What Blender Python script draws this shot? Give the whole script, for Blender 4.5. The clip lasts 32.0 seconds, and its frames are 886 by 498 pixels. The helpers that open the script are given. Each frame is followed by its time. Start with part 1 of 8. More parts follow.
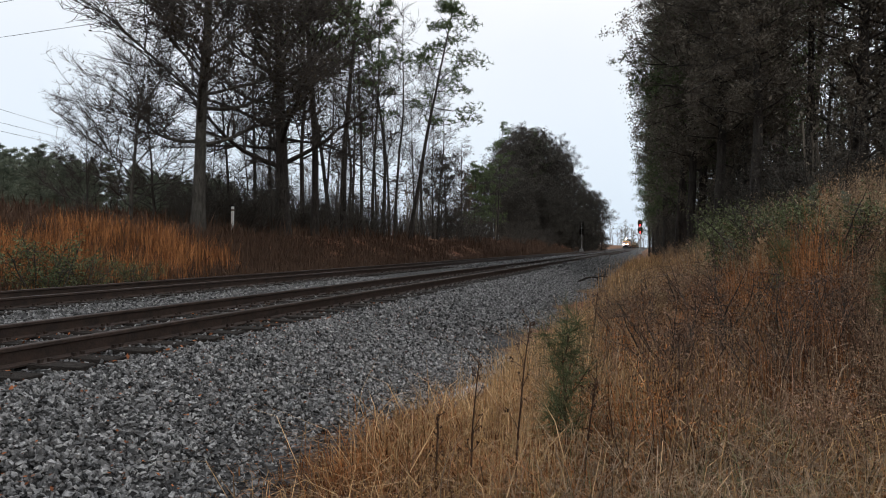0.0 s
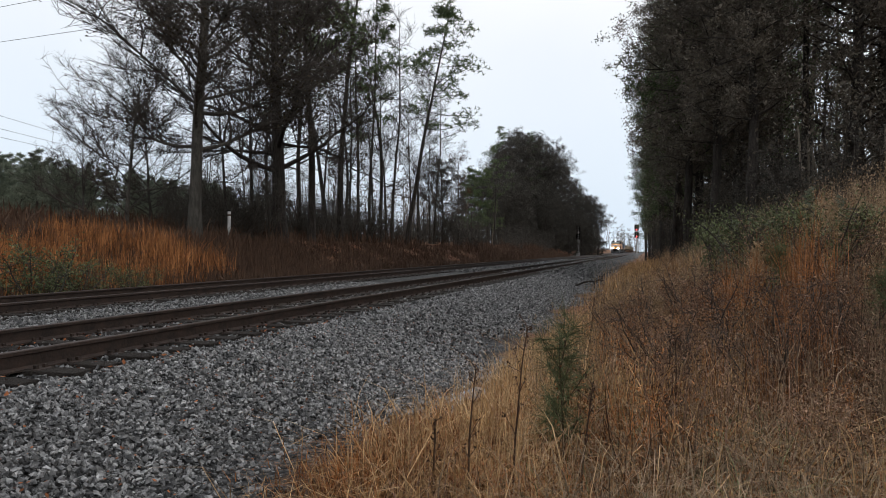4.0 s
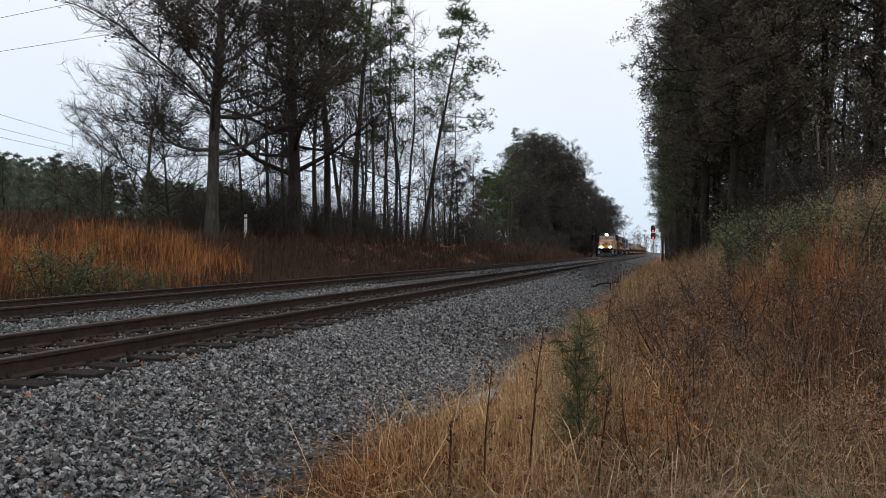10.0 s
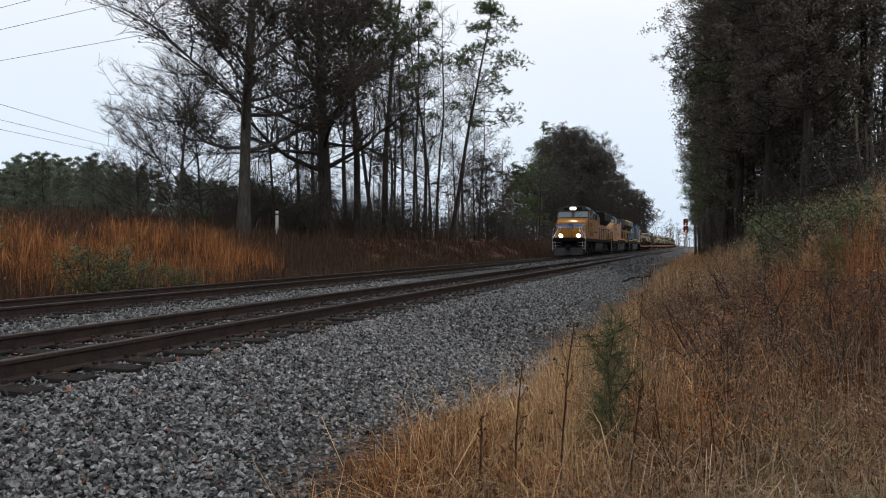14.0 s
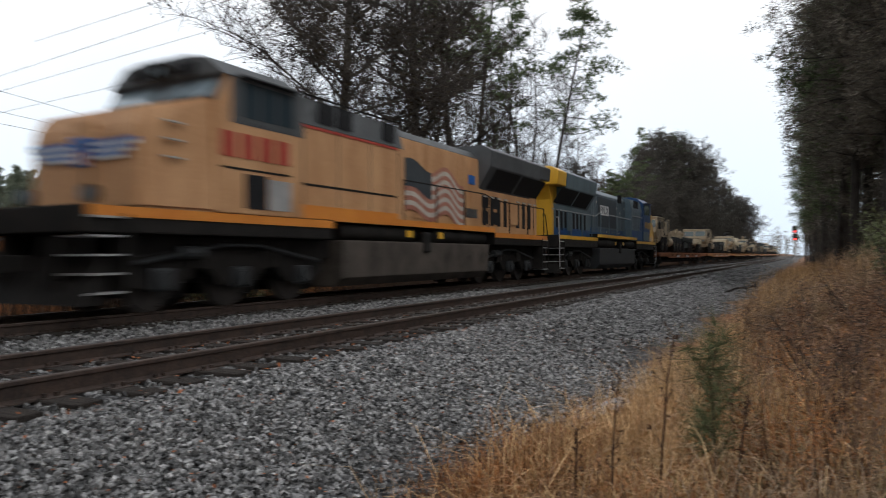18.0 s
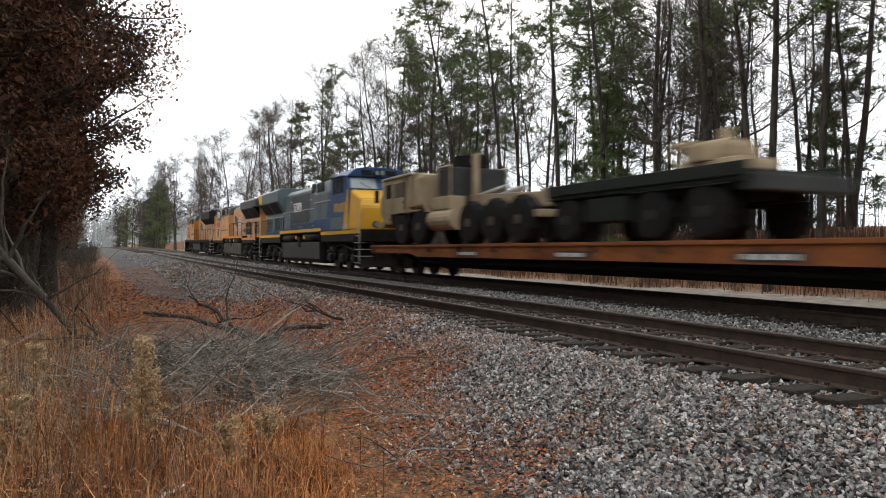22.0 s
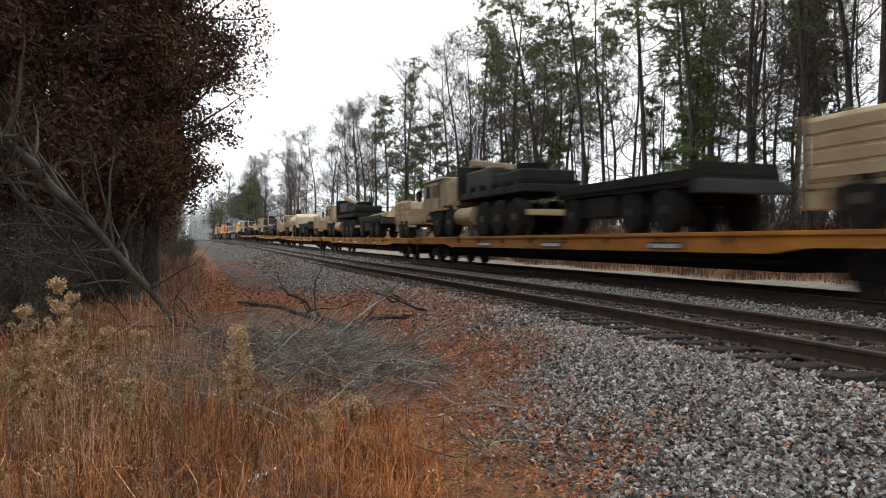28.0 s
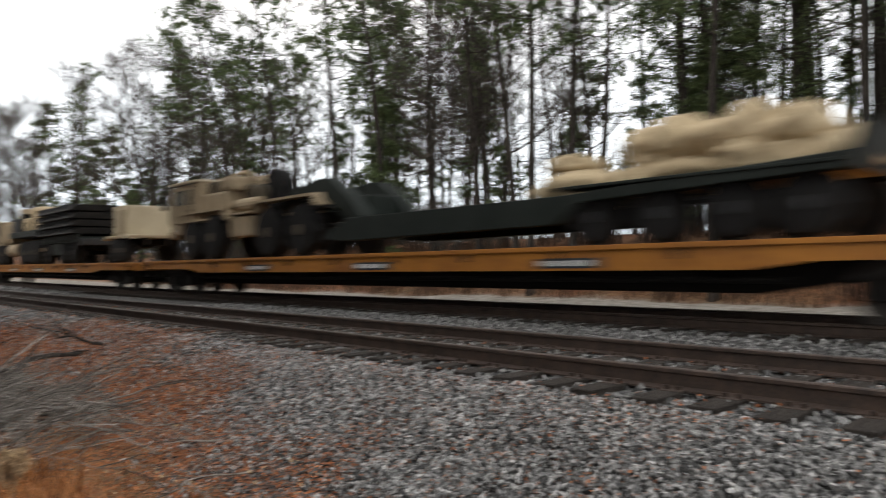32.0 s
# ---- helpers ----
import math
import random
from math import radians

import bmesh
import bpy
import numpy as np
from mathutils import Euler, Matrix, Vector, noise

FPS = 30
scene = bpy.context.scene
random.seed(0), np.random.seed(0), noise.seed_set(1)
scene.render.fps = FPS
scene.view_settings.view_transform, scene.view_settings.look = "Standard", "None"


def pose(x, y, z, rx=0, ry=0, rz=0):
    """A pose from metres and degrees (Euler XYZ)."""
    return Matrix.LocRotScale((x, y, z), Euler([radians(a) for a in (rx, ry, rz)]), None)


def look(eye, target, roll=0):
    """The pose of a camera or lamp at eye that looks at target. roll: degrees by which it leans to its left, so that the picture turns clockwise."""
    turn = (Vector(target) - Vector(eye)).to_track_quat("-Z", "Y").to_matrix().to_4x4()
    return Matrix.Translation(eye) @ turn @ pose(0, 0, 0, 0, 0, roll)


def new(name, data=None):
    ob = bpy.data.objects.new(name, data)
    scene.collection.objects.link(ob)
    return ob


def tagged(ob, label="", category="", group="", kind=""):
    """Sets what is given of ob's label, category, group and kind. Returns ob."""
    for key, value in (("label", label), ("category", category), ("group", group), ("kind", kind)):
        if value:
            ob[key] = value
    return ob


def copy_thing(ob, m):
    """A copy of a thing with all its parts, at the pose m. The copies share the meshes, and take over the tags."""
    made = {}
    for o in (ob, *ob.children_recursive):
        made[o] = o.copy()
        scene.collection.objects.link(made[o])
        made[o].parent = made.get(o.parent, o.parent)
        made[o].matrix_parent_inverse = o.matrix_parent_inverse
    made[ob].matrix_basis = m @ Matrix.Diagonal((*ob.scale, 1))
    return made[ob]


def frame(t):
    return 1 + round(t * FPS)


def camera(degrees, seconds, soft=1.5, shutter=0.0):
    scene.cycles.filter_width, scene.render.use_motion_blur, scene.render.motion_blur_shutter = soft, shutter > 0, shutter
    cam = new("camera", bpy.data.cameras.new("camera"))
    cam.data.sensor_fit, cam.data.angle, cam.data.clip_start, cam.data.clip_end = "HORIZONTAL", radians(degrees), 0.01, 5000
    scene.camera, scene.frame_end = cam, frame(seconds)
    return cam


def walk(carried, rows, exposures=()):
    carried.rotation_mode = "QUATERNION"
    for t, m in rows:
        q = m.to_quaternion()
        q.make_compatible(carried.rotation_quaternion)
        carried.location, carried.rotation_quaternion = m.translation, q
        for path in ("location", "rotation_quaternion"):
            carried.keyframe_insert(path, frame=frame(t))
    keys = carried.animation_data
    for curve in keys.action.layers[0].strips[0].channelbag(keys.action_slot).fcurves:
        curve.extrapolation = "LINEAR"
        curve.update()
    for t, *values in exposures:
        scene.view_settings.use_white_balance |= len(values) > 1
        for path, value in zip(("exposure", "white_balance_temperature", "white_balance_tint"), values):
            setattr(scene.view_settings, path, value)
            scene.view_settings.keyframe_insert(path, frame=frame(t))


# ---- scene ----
# Metres, z = 0 on top of the rails, +y along the line to where the train comes from.
EYE = (0.0, 0.0, 0.912)
cam = camera(64.74, 32.0, soft=0.95, shutter=0.65)


def aimed(yaw, pitch, roll):
    """A pose at the eye: yaw to the left from +y, pitch up, roll as look()."""
    a, b = radians(yaw), radians(pitch)
    ahead = Vector((-math.sin(a) * math.cos(b), math.cos(a) * math.cos(b), math.sin(b)))
    return look(EYE, Vector(EYE) + ahead, roll)


# seconds, yaw, pitch, roll
TURNS = [
    (0, 16.48, -0.30, 0.41), (0.5, 16.83, 0.01, 1.06), (1, 16.96, -0.27, 1.13), (1.5, 16.10, -0.99, 0.66),
    (2, 15.91, -0.31, 0.66), (2.5, 16.17, -0.27, 0.25), (3, 15.82, -0.04, 0.52), (3.5, 16.18, 0.13, 0.44),
    (5.5, 16.10, -0.22, -0.07), (6, 16.39, -0.13, -0.10), (6.5, 15.98, -0.25, 0.13), (7, 16.25, 0.09, 0.09),
    (7.5, 16.64, 0.22, 0.04), (8, 16.86, 0.54, 0.37), (8.5, 17.05, 0.48, 0.51), (9, 17.12, 0.47, 0.40),
    (9.5, 17.32, 0.37, 0.41), (10, 17.47, 0.23, 0.13), (10.5, 17.72, 0.11, 0.13), (11, 17.82, 0.15, 0.05),
    (11.5, 18.31, -0.72, 0.22), (12, 18.42, -0.13, 0.27), (12.5, 18.95, 0.15, -0.48), (13, 18.60, 0.09, 0.08),
    (13.5, 19.25, -0.28, -0.03), (15.5, 21.83, 0.46, -0.26), (16, 23.41, 0.54, -0.07), (16.5, 25.99, 0.38, 0.01),
    (17, 25.71, -0.72, 1.44), (17.5, 24.58, 0.33, 0.11), (18, 27.48, 0.66, -0.38), (18.5, 33.46, 0.68, -0.94),
    (19, 41.90, 1.66, -1.00), (19.2, 48.00, 1.78, -0.72), (19.4, 57.70, 1.89, -0.44), (19.6, 71.20, 1.89, -0.22),
    (19.8, 86.40, 1.77, -0.06), (20, 101.80, 1.65, 0.10), (20.2, 115.90, 1.53, -0.02), (20.4, 129.00, 1.41, -0.14),
    (20.5, 134.80, 1.35, -0.20), (20.6, 139.20, 1.12, -0.20), (20.8, 146.40, 0.67, -0.20), (21, 151.15, 0.21, -0.20),
    (21.5, 155.28, 0.77, -0.34), (22, 155.43, 0.22, 0.32), (22.5, 156.71, -0.26, 0.25), (23, 157.93, -0.74, -0.38),
    (23.5, 159.19, -0.20, 0.03), (24, 159.82, -0.42, -0.22), (24.5, 160.17, -0.53, -0.20), (25, 160.59, -0.66, -0.35),
    (25.5, 161.24, -0.67, -0.23), (27.5, 162.05, -0.58, 0.10), (28, 162.19, -0.51, 0.15), (28.5, 162.05, -0.57, 0.08),
    (29, 162.08, -0.50, -0.19), (29.5, 162.35, -0.53, -0.39), (30, 161.37, -1.02, -0.80), (30.5, 158.20, -0.67, -0.88),
    (31, 153.57, -0.31, -1.28), (31.5, 146.04, 0.44, -0.91), (32, 137.56, 1.09, -1.10),
]
walk(cam, [(t, aimed(a, b, c)) for t, a, b, c in TURNS],
     exposures=((0, 0.02, 6330, 10), (13, 0.0, 6230, 10), (15.5, -0.1, 6100, 10), (16, -0.2, 6050, 10), (16.5, -0.3, 6050, 10), (17, -0.38, 6050, 10), (17.4, -0.2, 6200, 10), (18, 0.2, 6350, 10), (19, 0.25, 6280, 10), (19.6, 1.0, 6200, 10), (20, 1.6, 6150, 10), (20.4, 1.75, 6200, 10), (21, 1.7, 6800, 10), (21.5, 1.2, 6800, 10), (22, 0.95, 6850, 10), (24, 0.9, 6880, 10), (30, 0.92, 6820, 10), (31, 0.88, 6800, 10), (31.5, 0.8, 6800, 10), (32, 0.8, 6820, 10)))

# ---- light: an overcast winter day ----
world = bpy.data.worlds.new("world")
scene.world = world
world.use_nodes = True
wn, wl = world.node_tree.nodes, world.node_tree.links
wn.clear()
sky = wn.new("ShaderNodeTexSky")
sky.sky_type, sky.sun_disc = "NISHITA", False
sky.sun_elevation, sky.sun_rotation = radians(28), radians(120)
sky.air_density, sky.dust_density = 1.0, 4.0
cloud = wn.new("ShaderNodeTexNoise")
cloud.inputs["Scale"].default_value, cloud.inputs["Detail"].default_value = 1.6, 5
ramp = wn.new("ShaderNodeValToRGB")
ramp.color_ramp.elements[0].position, ramp.color_ramp.elements[0].color = 0.3, (0.84, 0.88, 0.93, 1)
ramp.color_ramp.elements[1].position, ramp.color_ramp.elements[1].color = 0.62, (1.0, 1.0, 1.0, 1)
grey = wn.new("ShaderNodeBackground")
grey.inputs["Strength"].default_value = 1.1
clear = wn.new("ShaderNodeBackground")
clear.inputs["Strength"].default_value = 0.08
both = wn.new("ShaderNodeMixShader")
both.inputs[0].default_value = 0.88
wout = wn.new("ShaderNodeOutputWorld")
geo = wn.new("ShaderNodeTexCoord")
dirs = wn.new("ShaderNodeSeparateXYZ")
low = wn.new("ShaderNodeMapRange")
low.inputs["From Min"].default_value, low.inputs["From Max"].default_value = 0.34, 0.02
veil = wn.new("ShaderNodeMix")
veil.data_type = "RGBA"
veil.inputs[7].default_value = (0.74, 0.84, 0.94, 1)
wl.new(geo.outputs["Generated"], dirs.inputs[0])
wl.new(dirs.outputs[2], low.inputs[0])
wl.new(low.outputs[0], veil.inputs[0])
wl.new(cloud.outputs[0], ramp.inputs[0])
wl.new(ramp.outputs[0], veil.inputs[6])
wl.new(veil.outputs[2], grey.inputs[0])
wl.new(sky.outputs[0], clear.inputs[0])
wl.new(clear.outputs[0], both.inputs[1])
wl.new(grey.outputs[0], both.inputs[2])
wl.new(both.outputs[0], wout.inputs[0])
sun = new("sun", bpy.data.lights.new("sun", "SUN"))
sun.data.energy, sun.data.angle, sun.data.color = 0.35, radians(25), (1.0, 0.96, 0.9)
sun.matrix_world = look((40, -30, 40), (0, 0, 0))

# ---- materials ----
def mat(name, c1, c2, scale=4.0, rough=0.75, bump=0.3, metal=0.0, fine=40.0, spread=0.0, depth=0.02, coat=0.0, warp=None):
    """Two colours mixed by coarse and fine noise in the thing's own space, with a fine relief; spread: how far single objects differ in value."""
    m = bpy.data.materials.new(name)
    m.use_nodes = True
    n, l = m.node_tree.nodes, m.node_tree.links
    b = n["Principled BSDF"]
    tc = n.new("ShaderNodeTexCoord")
    src = tc.outputs["Object"]
    if warp:
        mp = n.new("ShaderNodeMapping")
        mp.inputs["Scale"].default_value = warp
        l.new(src, mp.inputs[0])
        src = mp.outputs[0]
    a = n.new("ShaderNodeTexNoise")
    a.inputs["Scale"].default_value, a.inputs["Detail"].default_value = scale, 6
    f = n.new("ShaderNodeTexNoise")
    f.inputs["Scale"].default_value, f.inputs["Detail"].default_value = fine, 3
    l.new(src, a.inputs["Vector"])
    l.new(src, f.inputs["Vector"])
    mixf = n.new("ShaderNodeMath")
    mixf.operation = "MULTIPLY_ADD"
    mixf.inputs[1].default_value = 0.45
    l.new(f.outputs[0], mixf.inputs[0])
    am = n.new("ShaderNodeMath")
    am.operation = "MULTIPLY"
    am.inputs[1].default_value = 0.6
    l.new(a.outputs[0], am.inputs[0])
    l.new(am.outputs[0], mixf.inputs[2])
    r = n.new("ShaderNodeValToRGB")
    r.color_ramp.elements[0].position, r.color_ramp.elements[1].position = 0.36, 0.68
    r.color_ramp.elements[0].color, r.color_ramp.elements[1].color = (*c1, 1), (*c2, 1)
    l.new(mixf.outputs[0], r.inputs[0])
    out = r.outputs[0]
    if spread:
        geo = n.new("ShaderNodeNewGeometry")
        oi = n.new("ShaderNodeObjectInfo")
        mr = n.new("ShaderNodeMapRange")
        mr.inputs["To Min"].default_value, mr.inputs["To Max"].default_value = 1 - spread, 1 + spread
        l.new(geo.outputs["Random Per Island"], mr.inputs[0])
        mo = n.new("ShaderNodeMapRange")
        mo.inputs["To Min"].default_value, mo.inputs["To Max"].default_value = 1 - 0.3 * spread, 1 + 0.3 * spread
        l.new(oi.outputs["Random"], mo.inputs[0])
        mul = n.new("ShaderNodeMath")
        mul.operation = "MULTIPLY"
        l.new(mr.outputs[0], mul.inputs[0])
        l.new(mo.outputs[0], mul.inputs[1])
        hs = n.new("ShaderNodeHueSaturation")
        l.new(out, hs.inputs["Color"])
        l.new(mul.outputs[0], hs.inputs["Value"])
        out = hs.outputs[0]
    l.new(out, b.inputs["Base Color"])
    b.inputs["Roughness"].default_value, b.inputs["Metallic"].default_value = rough, metal
    if rough >= 0.65 and not metal:
        b.inputs["Specular IOR Level"].default_value = 0.2
    if coat:
        b.inputs["Coat Weight"].default_value = coat
    if bump:
        bp = n.new("ShaderNodeBump")
        bp.inputs["Strength"].default_value, bp.inputs["Distance"].default_value = bump, depth
        l.new(f.outputs[0], bp.inputs["Height"])
        l.new(bp.outputs[0], b.inputs["Normal"])
    return m


def glow(name, colour, strength):
    m = bpy.data.materials.new(name)
    m.use_nodes = True
    b = m.node_tree.nodes["Principled BSDF"]
    b.inputs["Base Color"].default_value = (*colour, 1)
    b.inputs["Emission Color"].default_value = (*colour, 1)
    b.inputs["Emission Strength"].default_value = strength
    return m


def glass(name, tint, rough=0.05):
    m = mat(name, tint, tint, rough=rough, bump=0)
    m.node_tree.nodes["Principled BSDF"].inputs["Specular IOR Level"].default_value = 0.8
    return m


M_STEEL = mat("rail_steel", (0.035, 0.026, 0.022), (0.085, 0.055, 0.042), 6, 0.65, 0.3, 0.3)
M_HEAD = mat("rail_head", (0.25, 0.25, 0.26), (0.45, 0.45, 0.46), 3, 0.28, 0.05, 1.0)
M_TIE = mat("tie_wood", (0.016, 0.0135, 0.012), (0.06, 0.05, 0.043), 3, 0.9, 0.8, spread=0.35, warp=(1, 8, 4))
M_STONE = mat("ballast_stone", (0.012, 0.013, 0.015), (0.325, 0.318, 0.31), 14, 0.6, 0.4, spread=0.98)
M_BARK = mat("bark", (0.020, 0.017, 0.015), (0.080, 0.069, 0.060), 3, 0.95, 0.9, fine=18, warp=(3, 3, 0.7), depth=0.05)
M_PALE = mat("pale_bark", (0.040, 0.036, 0.031), (0.12, 0.112, 0.098), 3, 0.95, 0.8, fine=15, warp=(3, 3, 0.8), depth=0.04)
M_TWIG = mat("twig", (0.04, 0.034, 0.03), (0.11, 0.095, 0.082), 2, 0.95, 0)
M_NEEDLE = mat("pine_needles", (0.045, 0.068, 0.030), (0.14, 0.18, 0.078), 1.5, 0.8, 0, spread=0.45)
M_NEEDLE2 = mat("young_pine_needles", (0.075, 0.095, 0.042), (0.21, 0.23, 0.115), 1.5, 0.8, 0, spread=0.4)
M_YOUNG = mat("grey_green_needles", (0.12, 0.145, 0.11), (0.27, 0.30, 0.22), 1.5, 0.8, 0, spread=0.4)
M_VINE = mat("vine_leaf", (0.078, 0.068, 0.055), (0.205, 0.176, 0.136), 0.7, 0.85, 0, spread=0.3)
M_DIMTWIG = mat("dim_tangle", (0.040, 0.037, 0.032), (0.105, 0.096, 0.08), 0.8, 0.9, 0, spread=0.3)
M_LEAF = mat("dead_leaf", (0.040, 0.018, 0.011), (0.125, 0.057, 0.033), 0.9, 0.85, 0, spread=0.35)
# distance haze is put into this pale grey leaf colour
M_FARHAZE = mat("far_wood_painted_haze", (0.22, 0.24, 0.245), (0.36, 0.385, 0.39), 0.05, 0.95, 0, spread=0.15)
M_LEAFDARK = mat("dark_leaf", (0.025, 0.021, 0.013), (0.085, 0.065, 0.04), 2, 0.85, 0, spread=0.5)
M_GRASS = mat("straw_grass", (0.15, 0.078, 0.032), (0.72, 0.455, 0.215), 1.1, 0.85, 0, spread=0.6)
M_SEDGE = mat("broom_sedge", (0.11, 0.04, 0.015), (0.60, 0.265, 0.10), 1.8, 0.85, 0, spread=0.6)
M_GREEN = mat("green_grass", (0.09, 0.11, 0.04), (0.27, 0.29, 0.14), 1.2, 0.85, 0, spread=0.4)
M_PALEWEED = mat("seed_head", (0.29, 0.20, 0.115), (0.57, 0.42, 0.26), 3, 0.9, 0, spread=0.35)
M_STRAW = mat("bent_straw", (0.40, 0.235, 0.105), (0.82, 0.56, 0.30), 3, 0.8, 0, spread=0.3)
M_STALK = mat("dry_stalk", (0.05, 0.03, 0.022), (0.14, 0.085, 0.055), 3, 0.9, 0.2)
M_BRUSHDARK = mat("weathered_limb", (0.035, 0.03, 0.026), (0.13, 0.115, 0.10), 3, 0.9, 0.2)
M_TWIGGREY = mat("grey_twigs", (0.06, 0.053, 0.047), (0.25, 0.225, 0.20), 3, 0.9, 0.1, spread=0.4)
M_WEED = mat("fuzzy_brown_weed", (0.085, 0.054, 0.034), (0.58, 0.42, 0.275), 0.8, 0.9, 0, spread=0.6)
M_MAROON = mat("dull_maroon_weed", (0.045, 0.025, 0.018), (0.40, 0.25, 0.165), 0.9, 0.9, 0, spread=0.6)
M_BRUSH = mat("grey_brushwood", (0.08, 0.072, 0.065), (0.50, 0.46, 0.42), 3, 0.9, 0.2, spread=0.4)


# ---- helpers for building ----
def part(name, bm, material, parent=None, label="", smooth=False):
    """Links a bmesh, or (verts, faces), as one mesh object under a thing or a part."""
    me = bpy.data.meshes.new(name)
    if isinstance(bm, tuple):
        me.from_pydata(bm[0], [], bm[1])
    else:
        bm.normal_update()
        bm.to_mesh(me)
        bm.free()
    for one in material if isinstance(material, (list, tuple)) else (material,):
        me.materials.append(one)
    if smooth:
        me.polygons.foreach_set("use_smooth", [True] * len(me.polygons))
    ob = new(name, me)
    if parent:
        ob.parent = parent
    if label:
        ob["label"] = label
    return ob


def thing(name, m, label, category, group="", kind=""):
    ob = new(name)
    ob.empty_display_size = 0.3
    ob.matrix_basis = m
    return tagged(ob, label, category, group, kind)


def add_box(bm, x0, x1, y0, y1, z0, z1, bevel=0.0, mi=0):
    """A box, its edges bevelled, put into bm."""
    r = bmesh.ops.create_cube(bm, size=1.0, matrix=Matrix.Translation(((x0 + x1) / 2, (y0 + y1) / 2, (z0 + z1) / 2)) @ Matrix.Diagonal((abs(x1 - x0), abs(y1 - y0), abs(z1 - z0), 1)))
    fs = {f for v in r["verts"] for f in v.link_faces}
    if bevel:
        es = list({e for v in r["verts"] for e in v.link_edges})
        nf = bmesh.ops.bevel(bm, geom=es, offset=bevel, segments=2, affect="EDGES", profile=0.6)["faces"]
        fs = {f for f in fs if f.is_valid} | set(nf)
    if mi:
        for f in fs:
            f.material_index = mi


def box(x0, x1, y0, y1, z0, z1, bevel=0.0):
    bm = bmesh.new()
    add_box(bm, x0, x1, y0, y1, z0, z1, bevel)
    return bm


def add_rod(bm, a, b, r, n=8, r2=None):
    a, b = Vector(a), Vector(b)
    d = b - a
    m = Matrix.Translation((a + b) / 2) @ d.to_track_quat("Z", "Y").to_matrix().to_4x4()
    bmesh.ops.create_cone(bm, cap_ends=True, segments=n, radius1=r, radius2=r if r2 is None else r2, depth=d.length, matrix=m)


def rod(a, b, r, n=8, r2=None):
    bm = bmesh.new()
    add_rod(bm, a, b, r, n, r2)
    return bm


def rods(path, r, n=6):
    bm = bmesh.new()
    for a, b in zip(path, path[1:]):
        add_rod(bm, a, b, r, n)
    return bm


def prism(profile, axis, a, b, bevel=0.0):
    """A closed outline of two coordinates, drawn out from a to b along x, y or z."""
    bm = bmesh.new()

    def at(u, w, s):
        return {"x": (s, u, w), "y": (u, s, w), "z": (u, w, s)}[axis]
    lo = [bm.verts.new(at(u, w, a)) for u, w in profile]
    hi = [bm.verts.new(at(u, w, b)) for u, w in profile]
    bm.faces.new(lo)
    bm.faces.new(hi[::-1])
    for i in range(len(lo)):
        j = (i + 1) % len(lo)
        bm.faces.new((lo[j], lo[i], hi[i], hi[j]))
    bmesh.ops.recalc_face_normals(bm, faces=bm.faces)
    if bevel:
        bmesh.ops.bevel(bm, geom=bm.edges[:], offset=bevel, segments=2, affect="EDGES", profile=0.6)
    return bm


def tubes(paths, sides):
    """Tapered tubes along lists of (point, radius), as verts and faces."""
    V, F = [], []
    for pts in paths:
        base = len(V)
        for i, (p, r) in enumerate(pts):
            p = Vector(p)
            d = (Vector(pts[min(i + 1, len(pts) - 1)][0]) - Vector(pts[max(i - 1, 0)][0]))
            d = d.normalized() if d.length > 1e-6 else Vector((0, 0, 1))
            u = d.cross(Vector((0.31, 0.77, 0.55))).normalized()
            w = d.cross(u)
            for k in range(sides):
                a = 2 * math.pi * k / sides
                V.append(tuple(p + (u * math.cos(a) + w * math.sin(a)) * r))
        for i in range(len(pts) - 1):
            for k in range(sides):
                k2 = (k + 1) % sides
                F.append((base + i * sides + k, base + i * sides + k2, base + (i + 1) * sides + k2, base + (i + 1) * sides + k))
    return V, F

# ---- ground, ballast and the two tracks ----
D_NEAR, D_FAR, GAUGE = 5.34, 10.09, 1.507
X_NEAR, X_FAR = -(D_NEAR + GAUGE / 2), -(D_FAR + GAUGE / 2)
RADIUS, ARC = 1900.0, 140.0


def bend(y):
    """How far the line has curved to +x at y: straight up to the eye, then a wide arc, straight again past its end."""
    v = min(max(-y, 0.0), ARC)
    return v * v / (2 * RADIUS) + max(-y - ARC, 0.0) * ARC / RADIUS


def bends(y):
    v = np.clip(-y, 0.0, ARC)
    return v * v / (2 * RADIUS) + np.maximum(-y - ARC, 0.0) * ARC / RADIUS


def climb(y):
    """The line rises a little where the train goes."""
    v = min(max((-y - 20.0) / 180.0, 0.0), 1.0)
    return 1.6 * v * v * (3 - 2 * v)


def smooth(a, b, v):
    v = min(max((v - a) / (b - a), 0.0), 1.0)
    return v * v * (3 - 2 * v)


